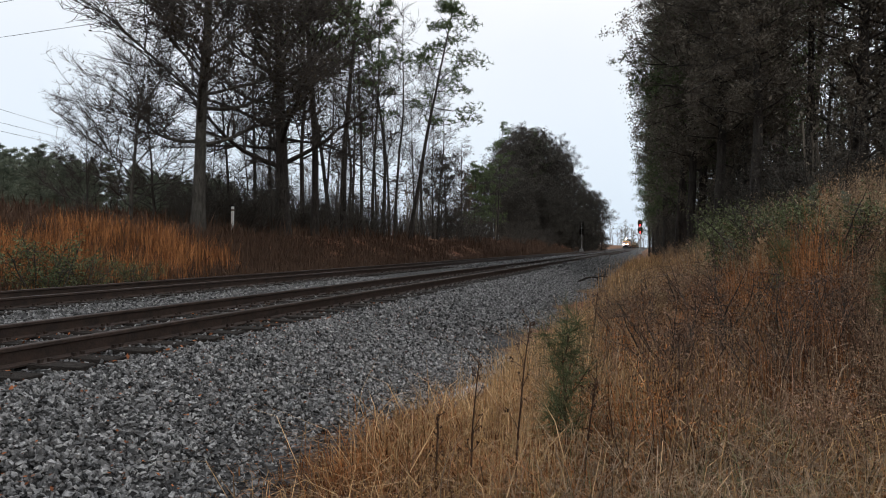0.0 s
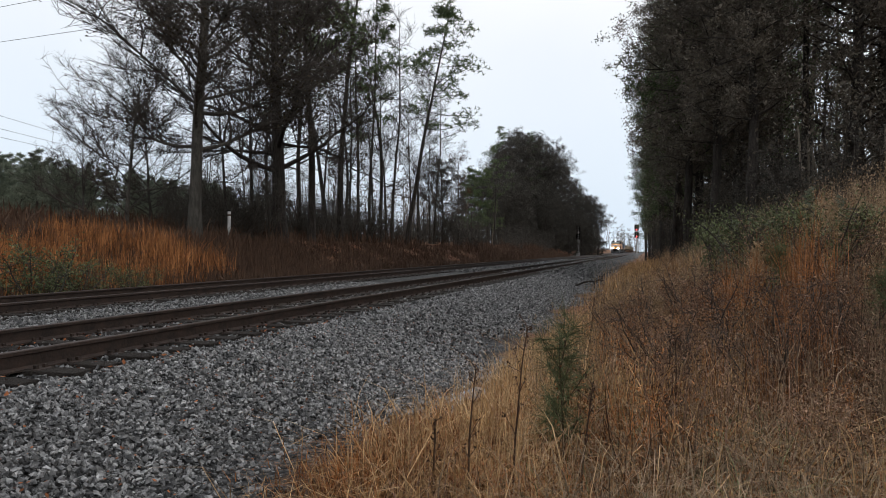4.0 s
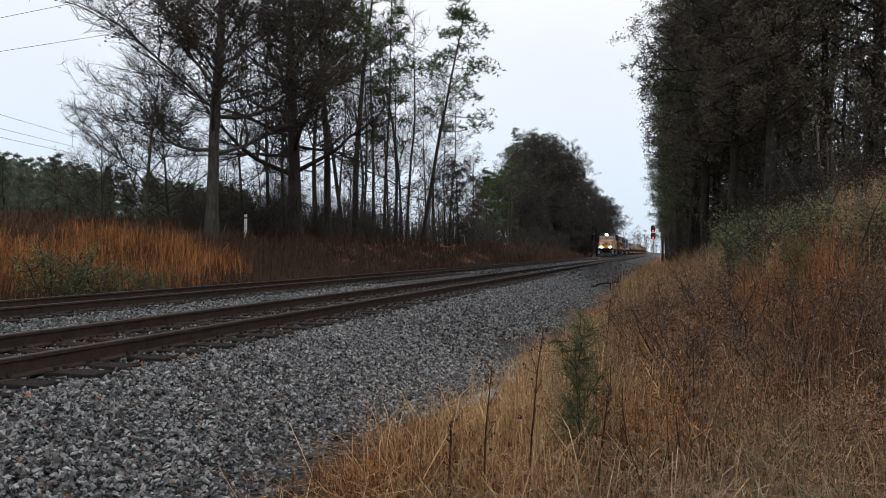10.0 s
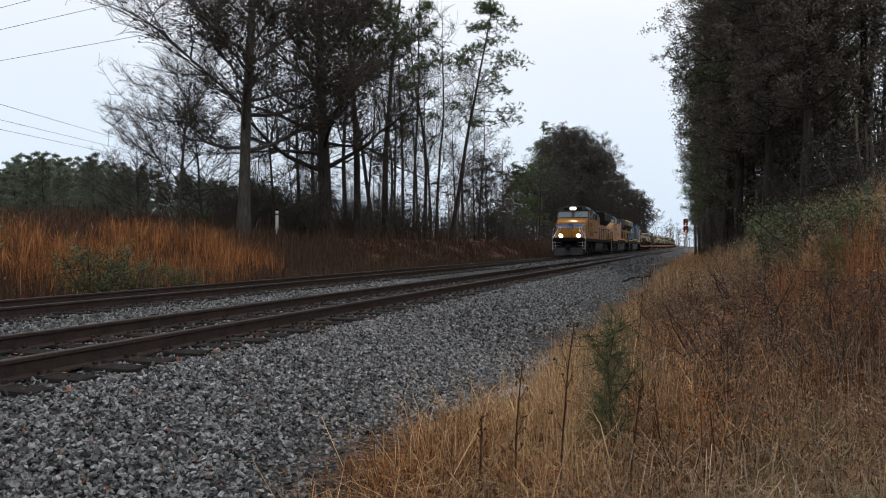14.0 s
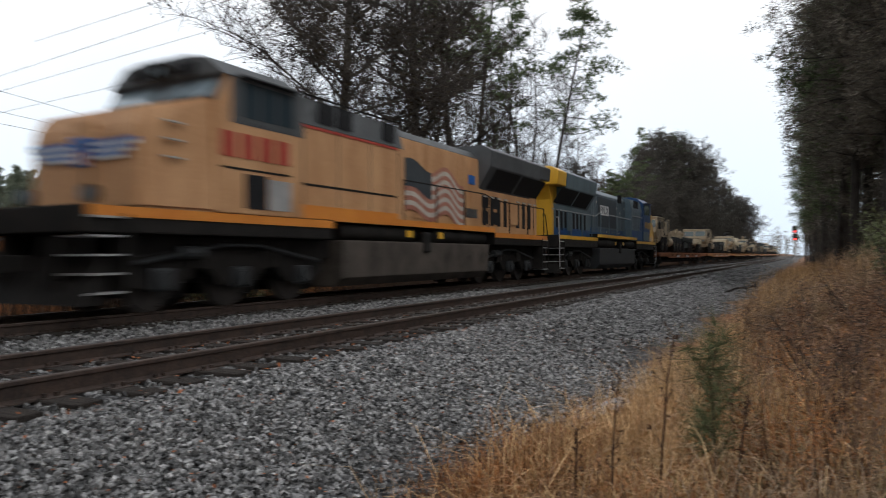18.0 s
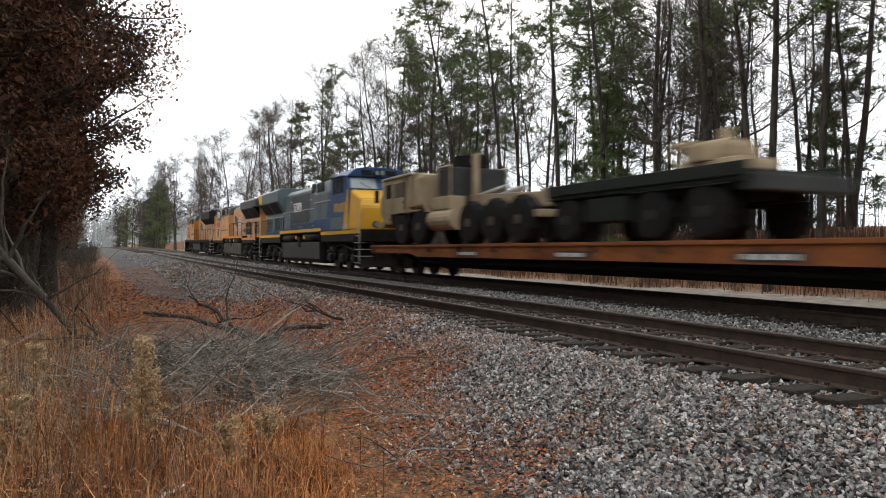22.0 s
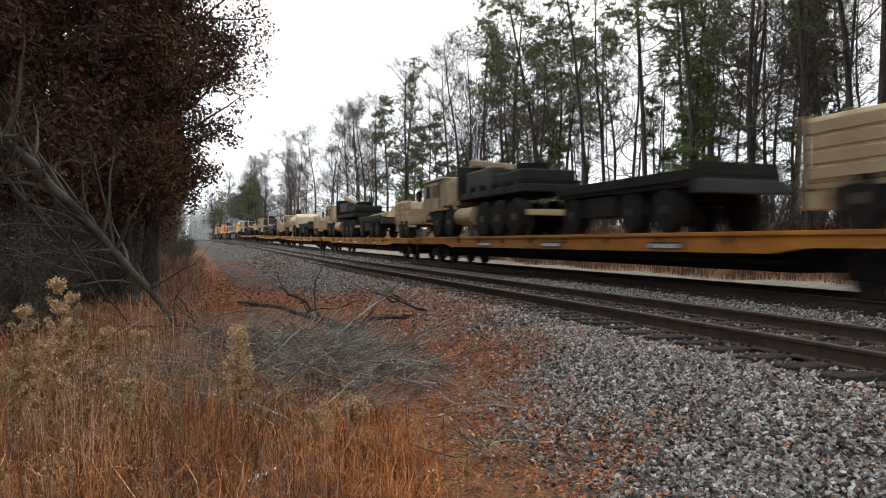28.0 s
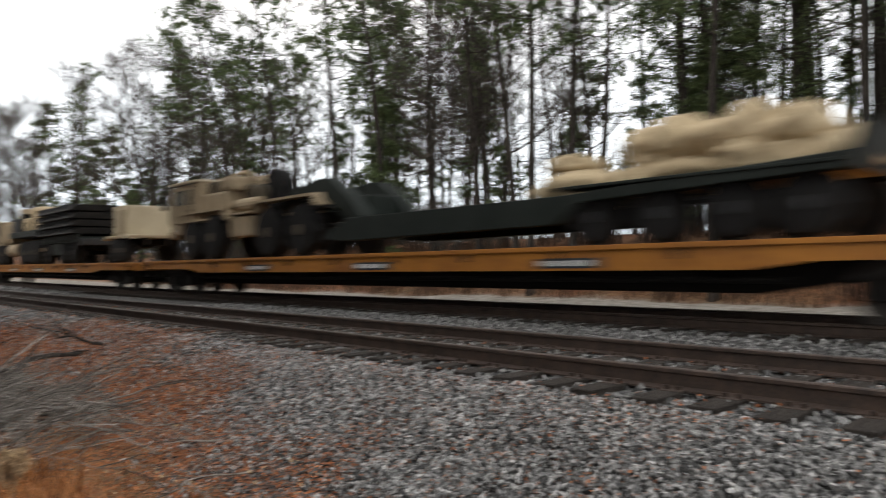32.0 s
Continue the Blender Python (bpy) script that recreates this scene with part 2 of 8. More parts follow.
def ground_z(x, y):
    """Height of the ground sheet."""
    x -= bend(y)
    wob = 0.10 * noise.noise((x * 0.35, y * 0.25, 0.3)) + 0.04 * noise.noise((x * 1.3, y * 1.1, 2.0))
    if x > -4.9:
        z = climb(y) - 0.215 - 0.545 * smooth(-4.9, -2.2, x)
        rise = smooth(3, 16, y) * 2.6 * smooth(-0.8, 6.5, x) + (1 - smooth(3, 16, y)) * 0.7 * smooth(1.5, 7, x)
        return z + rise + wob * smooth(-3.4, -1, x)
    if x > -12.7:
        return climb(y) - 0.212
    z = climb(y) - 0.212 - 0.36 * min(max((-12.7 - x) / 1.3, 0), 1) + 2.0 * smooth(14.0, 21.0, -x) * smooth(-8, 6, y) + 2.0 * smooth(20.6, 25.0, -x) * (1 - smooth(-8, 6, y)) + 0.9 * smooth(20, 34, -x)
    return z + wob * smooth(13.2, 15.0, -x) * 1.5


def steps(spans):
    """Grid lines: (from, to, step) spans joined."""
    out = []
    for a, b, s in spans:
        n = max(1, round((b - a) / s))
        out += [a + (b - a) * i / n for i in range(n)]
    return out + [spans[-1][1]]


gx = steps([(-900, -60, 140), (-60, -30, 6), (-30, -13.5, 0.9), (-13.5, -12.5, 0.33), (-12.5, -5, 2.5), (-5, 7, 0.3), (7, 30, 3), (30, 900, 145)])
gy = steps([(-1200, -200, 200), (-200, -60, 14), (-60, -20, 2), (-20, 24, 0.45), (24, 60, 2), (60, 200, 14), (200, 1200, 200)])
GV = [(x + bend(y), y, ground_z(x + bend(y), y)) for y in gy for x in gx]
GF = [(j * len(gx) + i, j * len(gx) + i + 1, (j + 1) * len(gx) + i + 1, (j + 1) * len(gx) + i) for j in range(len(gy) - 1) for i in range(len(gx) - 1)]


def ground_material():
    m = bpy.data.materials.new("ground")
    m.use_nodes = True
    n, l = m.node_tree.nodes, m.node_tree.links
    b = n["Principled BSDF"]
    geo = n.new("ShaderNodeNewGeometry")
    sep = n.new("ShaderNodeSeparateXYZ")
    l.new(geo.outputs["Position"], sep.inputs[0])

    def math_(op, a, c, d=None):
        k = n.new("ShaderNodeMath")
        k.operation = op
        for i, v in enumerate((a, c, d)):
            if v is None:
                continue
            if isinstance(v, (int, float)):
                k.inputs[i].default_value = v
            else:
                l.new(v, k.inputs[i])
        return k.outputs[0]

    def noise_(scale, detail=5):
        k = n.new("ShaderNodeTexNoise")
        k.inputs["Scale"].default_value, k.inputs["Detail"].default_value = scale, detail
        l.new(geo.outputs["Position"], k.inputs["Vector"])
        return k.outputs[0]

    def ramp_(v, c1, c2, p1=0.35, p2=0.65):
        k = n.new("ShaderNodeValToRGB")
        k.color_ramp.elements[0].position, k.color_ramp.elements[1].position = p1, p2
        k.color_ramp.elements[0].color, k.color_ramp.elements[1].color = (*c1, 1), (*c2, 1)
        l.new(v, k.inputs[0])
        return k.outputs[0]

    def mix_(f, a, c):
        k = n.new("ShaderNodeMix")
        k.data_type = "RGBA"
        l.new(f, k.inputs[0])
        l.new(a, k.inputs[6])
        l.new(c, k.inputs[7])
        return k.outputs[2]
    back = math_("MAXIMUM", math_("MINIMUM", sep.outputs[1], 0.0), -ARC)
    across = math_("SUBTRACT", sep.outputs[0], math_("ADD", math_("MULTIPLY", math_("MULTIPLY", back, back), 0.5 / RADIUS), math_("MULTIPLY", math_("SUBTRACT", back, math_("MINIMUM", sep.outputs[1], 0.0)), ARC / RADIUS)))
    vor = n.new("ShaderNodeTexVoronoi")
    vor.inputs["Scale"].default_value = 21
    l.new(geo.outputs["Position"], vor.inputs["Vector"])
    cell = n.new("ShaderNodeSeparateColor")
    l.new(vor.outputs["Color"], cell.inputs[0])
    gravel = ramp_(cell.outputs[0], (0.022, 0.022, 0.023), (0.20, 0.196, 0.193), 0.0, 1.0)
    # cell rims are darkened: shade in the gaps between stones, put into the colour
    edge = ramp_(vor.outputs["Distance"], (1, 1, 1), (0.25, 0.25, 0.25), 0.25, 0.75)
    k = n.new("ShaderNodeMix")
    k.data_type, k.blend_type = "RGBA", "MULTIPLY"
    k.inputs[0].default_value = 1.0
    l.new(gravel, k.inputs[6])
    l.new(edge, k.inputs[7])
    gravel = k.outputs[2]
    k = n.new("ShaderNodeMix")
    k.data_type, k.blend_type = "RGBA", "MULTIPLY"
    k.inputs[0].default_value = 1.0
    l.new(gravel, k.inputs[6])
    l.new(ramp_(noise_(1.7, 8), (0.55, 0.5, 0.47), (1.2, 1.2, 1.2), 0.3, 0.7), k.inputs[7])
    gravel = k.outputs[2]
    litter = ramp_(noise_(9), (0.10, 0.034, 0.014), (0.31, 0.118, 0.046))
    straw = ramp_(noise_(6), (0.085, 0.045, 0.02), (0.22, 0.13, 0.062))
    soil = mix_(ramp_(noise_(0.5), (0, 0, 0), (1, 1, 1)), litter, straw)
    # gravel lies between the toes of the two shoulders; leaves creep over it on the shaded side
    warp = math_("MULTIPLY_ADD", noise_(1.1), 1.6, -0.8)
    bare = n.new("ShaderNodeMapRange")
    bare.interpolation_type = "SMOOTHSTEP"
    bare.inputs["From Min"].default_value, bare.inputs["From Max"].default_value = -19.0, -27.0
    l.new(sep.outputs[1], bare.inputs[0])
    x1 = math_("SUBTRACT", math_("ADD", across, warp), math_("MULTIPLY", bare.outputs[0], 1.7))
    toe = n.new("ShaderNodeMapRange")
    toe.interpolation_type = "SMOOTHSTEP"
    toe.inputs["From Min"].default_value, toe.inputs["From Max"].default_value = -2.5, -2.0
    l.new(x1, toe.inputs[0])
    far = n.new("ShaderNodeMapRange")
    far.interpolation_type = "SMOOTHSTEP"
    far.inputs["From Min"].default_value, far.inputs["From Max"].default_value = -15.6, -16.6
    wide = n.new("ShaderNodeMapRange")
    wide.inputs["From Min"].default_value, wide.inputs["From Max"].default_value = 12.0, 0.0
    wide.inputs["To Min"].default_value, wide.inputs["To Max"].default_value = 0.0, 2.6
    l.new(sep.outputs[1], wide.inputs[0])
    l.new(math_("ADD", x1, wide.outputs[0]), far.inputs[0])
    soilf = math_("MAXIMUM", toe.outputs[0], far.outputs[0])
    shade = n.new("ShaderNodeMapRange")
    shade.inputs["From Min"].default_value, shade.inputs["From Max"].default_value = -3.0, -9.0
    l.new(sep.outputs[1], shade.inputs[0])
    lean = n.new("ShaderNodeMapRange")
    lean.inputs["From Min"].default_value, lean.inputs["From Max"].default_value = -4.9, -2.6
    l.new(across, lean.inputs[0])
    creep = ramp_(math_("MULTIPLY_ADD", math_("MULTIPLY", math_("MULTIPLY", shade.outputs[0], math_("SUBTRACT", 1.0, bare.outputs[0])), lean.outputs[0]), 0.55, math_("MULTIPLY", noise_(5), 0.5)), (0, 0, 0), (1, 1, 1), 0.44, 0.58)
    gravel = mix_(creep, gravel, litter)
    # a pale dirt road runs beyond the far track on the train's way out
    dirt = ramp_(noise_(2.5, 6), (0.20, 0.18, 0.155), (0.35, 0.32, 0.28))

    def ease(v, a, c):
        k = n.new("ShaderNodeMapRange")
        k.interpolation_type = "SMOOTHSTEP"
        k.inputs["From Min"].default_value, k.inputs["From Max"].default_value = a, c
        l.new(v, k.inputs[0])
        return k.outputs[0]
    x2 = math_("MULTIPLY_ADD", warp, 0.35, across)
    road = math_("MULTIPLY", math_("MULTIPLY", ease(x2, -21.2, -20.4), ease(x2, -15.3, -16.1)), ease(sep.outputs[1], 8.0, -2.0))
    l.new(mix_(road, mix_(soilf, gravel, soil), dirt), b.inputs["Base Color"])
    b.inputs["Roughness"].default_value = 0.9
    bp = n.new("ShaderNodeBump")
    bp.inputs["Strength"].default_value, bp.inputs["Distance"].default_value = 0.9, 0.05
    l.new(math_("SUBTRACT", 1.0, vor.outputs["Distance"]), bp.inputs["Height"])
    l.new(bp.outputs[0], b.inputs["Normal"])
    return m


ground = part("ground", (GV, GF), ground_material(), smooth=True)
tagged(ground, "grey gravel trackbed between leaf-littered grassy banks", "ground", kind="structure")

Y_END = 620.0
RAIL = [(-0.07, -0.18), (0.07, -0.18), (0.07, -0.165), (0.012, -0.145), (0.012, -0.05), (0.036, -0.036), (0.036, -0.008), (0.028, 0.0), (-0.028, 0.0), (-0.036, -0.008), (-0.036, -0.036), (-0.012, -0.05), (-0.012, -0.145), (-0.07, -0.165)]


def tie_mesh():
    bm = box(-1.33, 1.33, -0.115, 0.115, -0.17, 0.012, 0.012)
    for v in bm.verts:
        v.co.z += 0.006 * noise.noise(v.co * 4)
        v.co.x += 0.03 * noise.noise(v.co * 3 + Vector((4, 0, 0)))
    return bm


def plate_mesh():
    bm = bmesh.new()
    for s in (-1, 1):
        add_box(bm, s * GAUGE / 2 - 0.17, s * GAUGE / 2 + 0.17, -0.09, 0.09, 0.0, 0.018)
        for dx in (-0.10, 0.10):
            for dy in (-0.05, 0.05):
                add_box(bm, s * GAUGE / 2 + dx - 0.016, s * GAUGE / 2 + dx + 0.016, dy - 0.016, dy + 0.016, 0.018, 0.05)
    return bm


def track(x, label):
    t = thing("railway_track", pose(x, 0, 0), label, "railway track", kind="structure")
    for s in (-1, 1):
        marks = [-Y_END + 20 * i for i in range(16)] + [-300 + 10 * i for i in range(31)] + [Y_END]
        V = [(u + s * GAUGE / 2 + bend(y), y, w + climb(y)) for y in marks for u, w in RAIL]
        n = len(RAIL)
        F = [(j * n + i, j * n + (i + 1) % n, (j + 1) * n + (i + 1) % n, (j + 1) * n + i) for j in range(len(marks) - 1) for i in range(n)]
        rail = part("rail", (V, F), (M_STEEL, M_HEAD), t, "rust-brown steel rail with a worn bright head")
        for f in rail.data.polygons:
            if f.center.z - climb(f.center.y) > -0.02 and f.normal.z > 0.9:
                f.material_index = 1
    me, pl = None, None
    far = bmesh.new()
    rnd = random.Random(int(-x * 10))
    n = 150 if x > -8 else 140
    for i in range(-n // 2, n // 2):
        p = pose(bend(i * 0.497) + rnd.uniform(-0.06, 0.06), i * 0.497 + rnd.uniform(-0.03, 0.03), climb(i * 0.497) - 0.182, 0, rnd.uniform(-0.4, 0.4), rnd.uniform(-1.2, 1.2))
        if me is None:
            ob = part("tie", tie_mesh(), M_TIE, t)
            me = ob.data
            pb = part("tie_plate", plate_mesh(), M_STEEL, ob)
            pl = pb.data
        else:
            ob, pb = new("tie", me), new("tie_plate", pl)
            ob.parent, pb.parent = t, ob
        ob.matrix_basis = p
    V, F = [], []
    for i in list(range(-640, -n // 2)) + list(range(n // 2, 420)):
        y, k = i * 0.497, len(V)
        V += [(a + bend(y), y + c, climb(y) - 0.182) for a in (-1.3, 1.3) for c in (-0.115, 0.115)] + [(a + bend(y), y + c, climb(y) - 0.3) for a in (-1.3, 1.3) for c in (-0.115, 0.115)]
        F += [(k, k + 2, k + 3, k + 1), (k, k + 1, k + 5, k + 4), (k + 2, k + 6, k + 7, k + 3), (k, k + 4, k + 6, k + 2), (k + 1, k + 3, k + 7, k + 5)]
    tagged(part("distant_ties", (V, F), M_TIE, t), kind="stuff")
    return t


track(X_NEAR, "empty main track of rusty rails on dark wooden ties")
track(X_FAR, "second track of rusty rails carrying the freight train")


def scatter_stones(name, count, xs, ys, sizes, seed, keep=None):
    """Broken stones, each a knocked-about block, lying on the ground."""
    r = np.random.RandomState(seed)
    block = np.array([(x, y, z) for x in (-1, 1) for y in (-1, 1) for z in (-1, 1)]) * 0.86
    quad = np.array([(0, 1, 3, 2), (4, 6, 7, 5), (0, 4, 5, 1), (2, 3, 7, 6), (0, 2, 6, 4), (1, 5, 7, 3)])
    X, Y = r.uniform(*xs, count), r.uniform(*ys, count)
    if keep is not None:
        k = keep(X, Y, r)
        X, Y = X[k], Y[k]
    X = X + bends(Y)
    N = len(X)
    Z = np.array([ground_z(a, b) for a, b in zip(X, Y)])
    S = r.uniform(*sizes, N)
    P = block[None] * (1 + r.uniform(-0.62, 0.22, (N, 8, 3)))
    P *= np.stack([S, S * r.uniform(0.45, 0.85, N), S * r.uniform(0.3, 0.7, N)], -1)[:, None] * 0.56
    q = r.normal(size=(N, 4))
    q /= np.linalg.norm(q, axis=1)[:, None]
    w, x, y, z = q.T
    R = np.stack([1 - 2 * (y * y + z * z), 2 * (x * y - w * z), 2 * (x * z + w * y), 2 * (x * y + w * z), 1 - 2 * (x * x + z * z), 2 * (y * z - w * x), 2 * (x * z - w * y), 2 * (y * z + w * x), 1 - 2 * (x * x + y * y)], -1).reshape(N, 3, 3)
    P = np.einsum("nij,nkj->nki", R, P) + np.stack([X, Y, Z + S * r.uniform(-0.1, 0.5, N)], -1)[:, None]
    Q = (quad[None] + 8 * np.arange(N)[:, None, None]).reshape(-1, 4)
    return part(name, (P.reshape(-1, 3).tolist(), Q.tolist()), M_STONE)


def leaf_edge(y):
    return np.interp(-y, [2, 5, 8, 11, 14, 17, 20, 24, 30, 45], [-2.0, -2.9, -3.8, -4.6, -5.0, -4.7, -3.9, -1.9, -0.6, -0.2]) + 0.35 * np.sin(y * 1.7) + 0.2 * np.sin(y * 4.3)


def on_shoulder(X, Y, r):
    """Few stones show where the leaves lie thick."""
    leafy = (Y < -2) & (Y > -21) & (X > leaf_edge(Y) + r.normal(0.15, 0.25, len(X))) & (r.uniform(0, 1, len(X)) < 0.62)
    return ~leafy & (X < -2.1 + 0.5 * np.sin(Y * 0.9) + r.uniform(-0.8, 0.1, len(X)) - 0.9 * ((Y < -4) & (r.uniform(0, 1, len(X)) < 0.6)))


def off_ties(X, Y, r):
    """Stones lie between the ties, and over a few of them."""
    k = np.abs(((Y / 0.497) % 1.0) - 0.5)
    return (k < 0.33) | (r.uniform(0, 1, len(X)) < np.where(np.abs(X - X_NEAR) < 1.05, 0.42, 0.12)) | (X > X_NEAR + 1.34) | ((X < X_NEAR - 1.12) & (X > X_FAR + 1.12))


tagged(scatter_stones("ballast", 104000, (-4.78, -1.8), (-9.5, 10.5), (0.022, 0.053), 3, on_shoulder), "loose grey broken stone on the shoulder of the trackbed", "ballast", kind="stuff")
tagged(scatter_stones("ballast", 40000, (-4.78, -1.7), (10, 36), (0.035, 0.075), 4, on_shoulder), "loose grey broken stone on the shoulder of the trackbed", "ballast", kind="stuff")
tagged(scatter_stones("ballast", 34000, (-4.78, -2.1), (-36, -9.2), (0.035, 0.075), 6, on_shoulder), "loose grey broken stone strewn with leaves on the shoulder", "ballast", kind="stuff")
tagged(scatter_stones("ballast", 46000, (-10.3, -4.7), (-20, 22), (0.035, 0.066), 5, off_ties), "loose grey broken stone between the rails", "ballast", kind="stuff")
tagged(scatter_stones("ballast", 16000, (-14.0, -2.2), (34, 90), (0.06, 0.14), 7, off_ties), "coarse grey stone along the far trackbed", "ballast", kind="stuff")
tagged(scatter_stones("ballast", 16000, (-13.4, -2.6), (-100, -34), (0.06, 0.14), 8, off_ties), "coarse grey stone along the far trackbed", "ballast", kind="stuff")

# ---- the train ----
SPEED, PASS = 19.7, 17.25
M_YEL = mat("locomotive_yellow", (0.25, 0.098, 0.014), (0.54, 0.24, 0.030), 1.3, 0.42, 0.12, warp=(1, 1, 0.35))
M_FADED = mat("faded_yellow", (0.38, 0.185, 0.078), (0.60, 0.345, 0.17), 1.5, 0.6, 0.12, warp=(1, 1, 0.35))
M_ROOF = mat("roof_grey", (0.045, 0.048, 0.05), (0.085, 0.09, 0.094), 1.5, 0.6, 0.15)
M_FRAME = mat("underframe_black", (0.006, 0.0056, 0.0053), (0.021, 0.018, 0.016), 2.5, 0.75, 0.3)
M_TANK = mat("tank_dark_grey", (0.012, 0.014, 0.016), (0.029, 0.031, 0.033), 2.0, 0.6, 0.2)
M_RED = mat("red_paint", (0.30, 0.03, 0.02), (0.42, 0.06, 0.035), 3, 0.5, 0.05)
M_OLDRED = mat("weathered_red", (0.30, 0.11, 0.075), (0.42, 0.19, 0.13), 3, 0.6, 0.05)
M_OLDWHITE = mat("weathered_white", (0.40, 0.36, 0.31), (0.58, 0.52, 0.45), 3, 0.6, 0.05)
M_OLDBLUE = mat("weathered_dark_blue", (0.022, 0.030, 0.038), (0.05, 0.06, 0.066), 3, 0.6, 0.05)
M_GRIME = mat("grimy_brown_steel", (0.035, 0.030, 0.026), (0.105, 0.088, 0.074), 1.6, 0.8, 0.3)
M_WHITE = mat("white_paint", (0.55, 0.55, 0.54), (0.75, 0.75, 0.74), 3, 0.55, 0.05)
M_NAVY = mat("dark_blue_paint", (0.001, 0.032, 0.115), (0.003, 0.060, 0.19), 1.5, 0.5, 0.1)
M_BLUE = mat("blue_paint", (0.02, 0.09, 0.30), (0.03, 0.13, 0.40), 2, 0.4, 0.05)
M_SLATE = mat("slate_blue_grey", (0.058, 0.092, 0.112), (0.122, 0.165, 0.188), 1.6, 0.5, 0.12, warp=(1, 1, 0.22))
M_DARKPANEL = mat("dark_patch_paint", (0.020, 0.028, 0.037), (0.031, 0.041, 0.053), 2, 0.5, 0.05)
M_GOLD = mat("gold_yellow", (0.62, 0.33, 0.02), (0.75, 0.43, 0.04), 1.4, 0.42, 0.1)
M_OLDGOLD = mat("faded_gold", (0.30, 0.17, 0.05), (0.50, 0.31, 0.10), 4, 0.6, 0.1)
M_ORANGE = mat("orange_stripe", (0.55, 0.17, 0.02), (0.68, 0.26, 0.04), 1.4, 0.5, 0.1)
M_DARK = mat("dark_opening", (0.008, 0.008, 0.009), (0.018, 0.018, 0.02), 5, 0.7, 0.4, fine=60)
M_GLASS = glass("window_glass", (0.03, 0.045, 0.055))
M_SCREENGLASS = glass("windscreen_glass", (0.20, 0.25, 0.28), 0.12)
M_CHROME = mat("handrail_steel", (0.30, 0.30, 0.30), (0.48, 0.48, 0.47), 3, 0.45, 0.05, 0.4)
M_LAMP = glow("headlamp_glow", (1.0, 0.82, 0.52), 300.0)
M_DITCH = glow("ditch_lamp_glow", (1.0, 0.82, 0.52), 300.0)
M_LAMPDIM = glow("marker_glow", (1.0, 0.86, 0.6), 3.0)
M_WHEEL = mat("wheel_steel", (0.03, 0.026, 0.024), (0.075, 0.065, 0.06), 4, 0.55, 0.2, 0.4)
M_DECK = mat("flat_car_yellow", (0.20, 0.068, 0.012), (0.50, 0.20, 0.024), 0.7, 0.6, 0.25, fine=9)
M_RUSTY = mat("flat_car_rust", (0.11, 0.035, 0.018), (0.34, 0.12, 0.035), 0.7, 0.75, 0.3, fine=9)
M_TAN = mat("desert_tan_paint", (0.25, 0.19, 0.12), (0.43, 0.345, 0.235), 1.2, 0.75, 0.15)
M_PALETAN = mat("pale_tan_paint", (0.45, 0.38, 0.26), (0.64, 0.56, 0.405), 1.2, 0.7, 0.1)
M_ARMY = mat("forest_green_paint", (0.008, 0.0115, 0.0105), (0.021, 0.0265, 0.023), 1.5, 0.65, 0.15)
M_FIELDGLASS = glass("vehicle_glass", (0.035, 0.055, 0.05))
M_HUB = mat("dusty_hub", (0.06, 0.05, 0.036), (0.13, 0.108, 0.078), 4, 0.8, 0.2)
M_TYRE = mat("tyre_rubber", (0.007, 0.007, 0.0075), (0.019, 0.018, 0.018), 4, 0.95, 0.4)
M_CANVAS = mat("tan_canvas", (0.36, 0.28, 0.17), (0.55, 0.44, 0.29), 2.2, 0.9, 0.7, fine=14, depth=0.05)
trainset = []


def panel(name, t, s, x, y0, y1, z0, z1, m, proud=0.014, label=""):
    """A flat plate on the side at x, on side s (1 or -1)."""
    return part(name, box(s * x, s * (x + proud), min(y0, y1), max(y0, y1), z0, z1), m, t, label)


def slab(name, t, s, x, corners, m, proud=0.01):
    """A flat plate of any outline, given as (y, z) corners, on the side at x."""
    return part(name, prism(corners, "x", s * x, s * (x + proud)), m, t)


def disc(x0, x1, y, z, r, n=20):
    return rod((x0, y, z), (x1, y, z), r, n)


def rail_wheelset(t, y, r):
    w = part("wheelset", rod((-0.9, 0, 0), (0.9, 0, 0), 0.09, 8), M_WHEEL, t)
    w.location = (0, y, r)
    for s in (-1, 1):
        bm = disc(s * 0.69, s * 0.82, 0, 0, r, 24)
        add_rod(bm, (s * 0.66, 0, 0), (s * 0.69, 0, 0), r + 0.03, 24)
        part("wheel", bm, M_WHEEL, w)
    return w


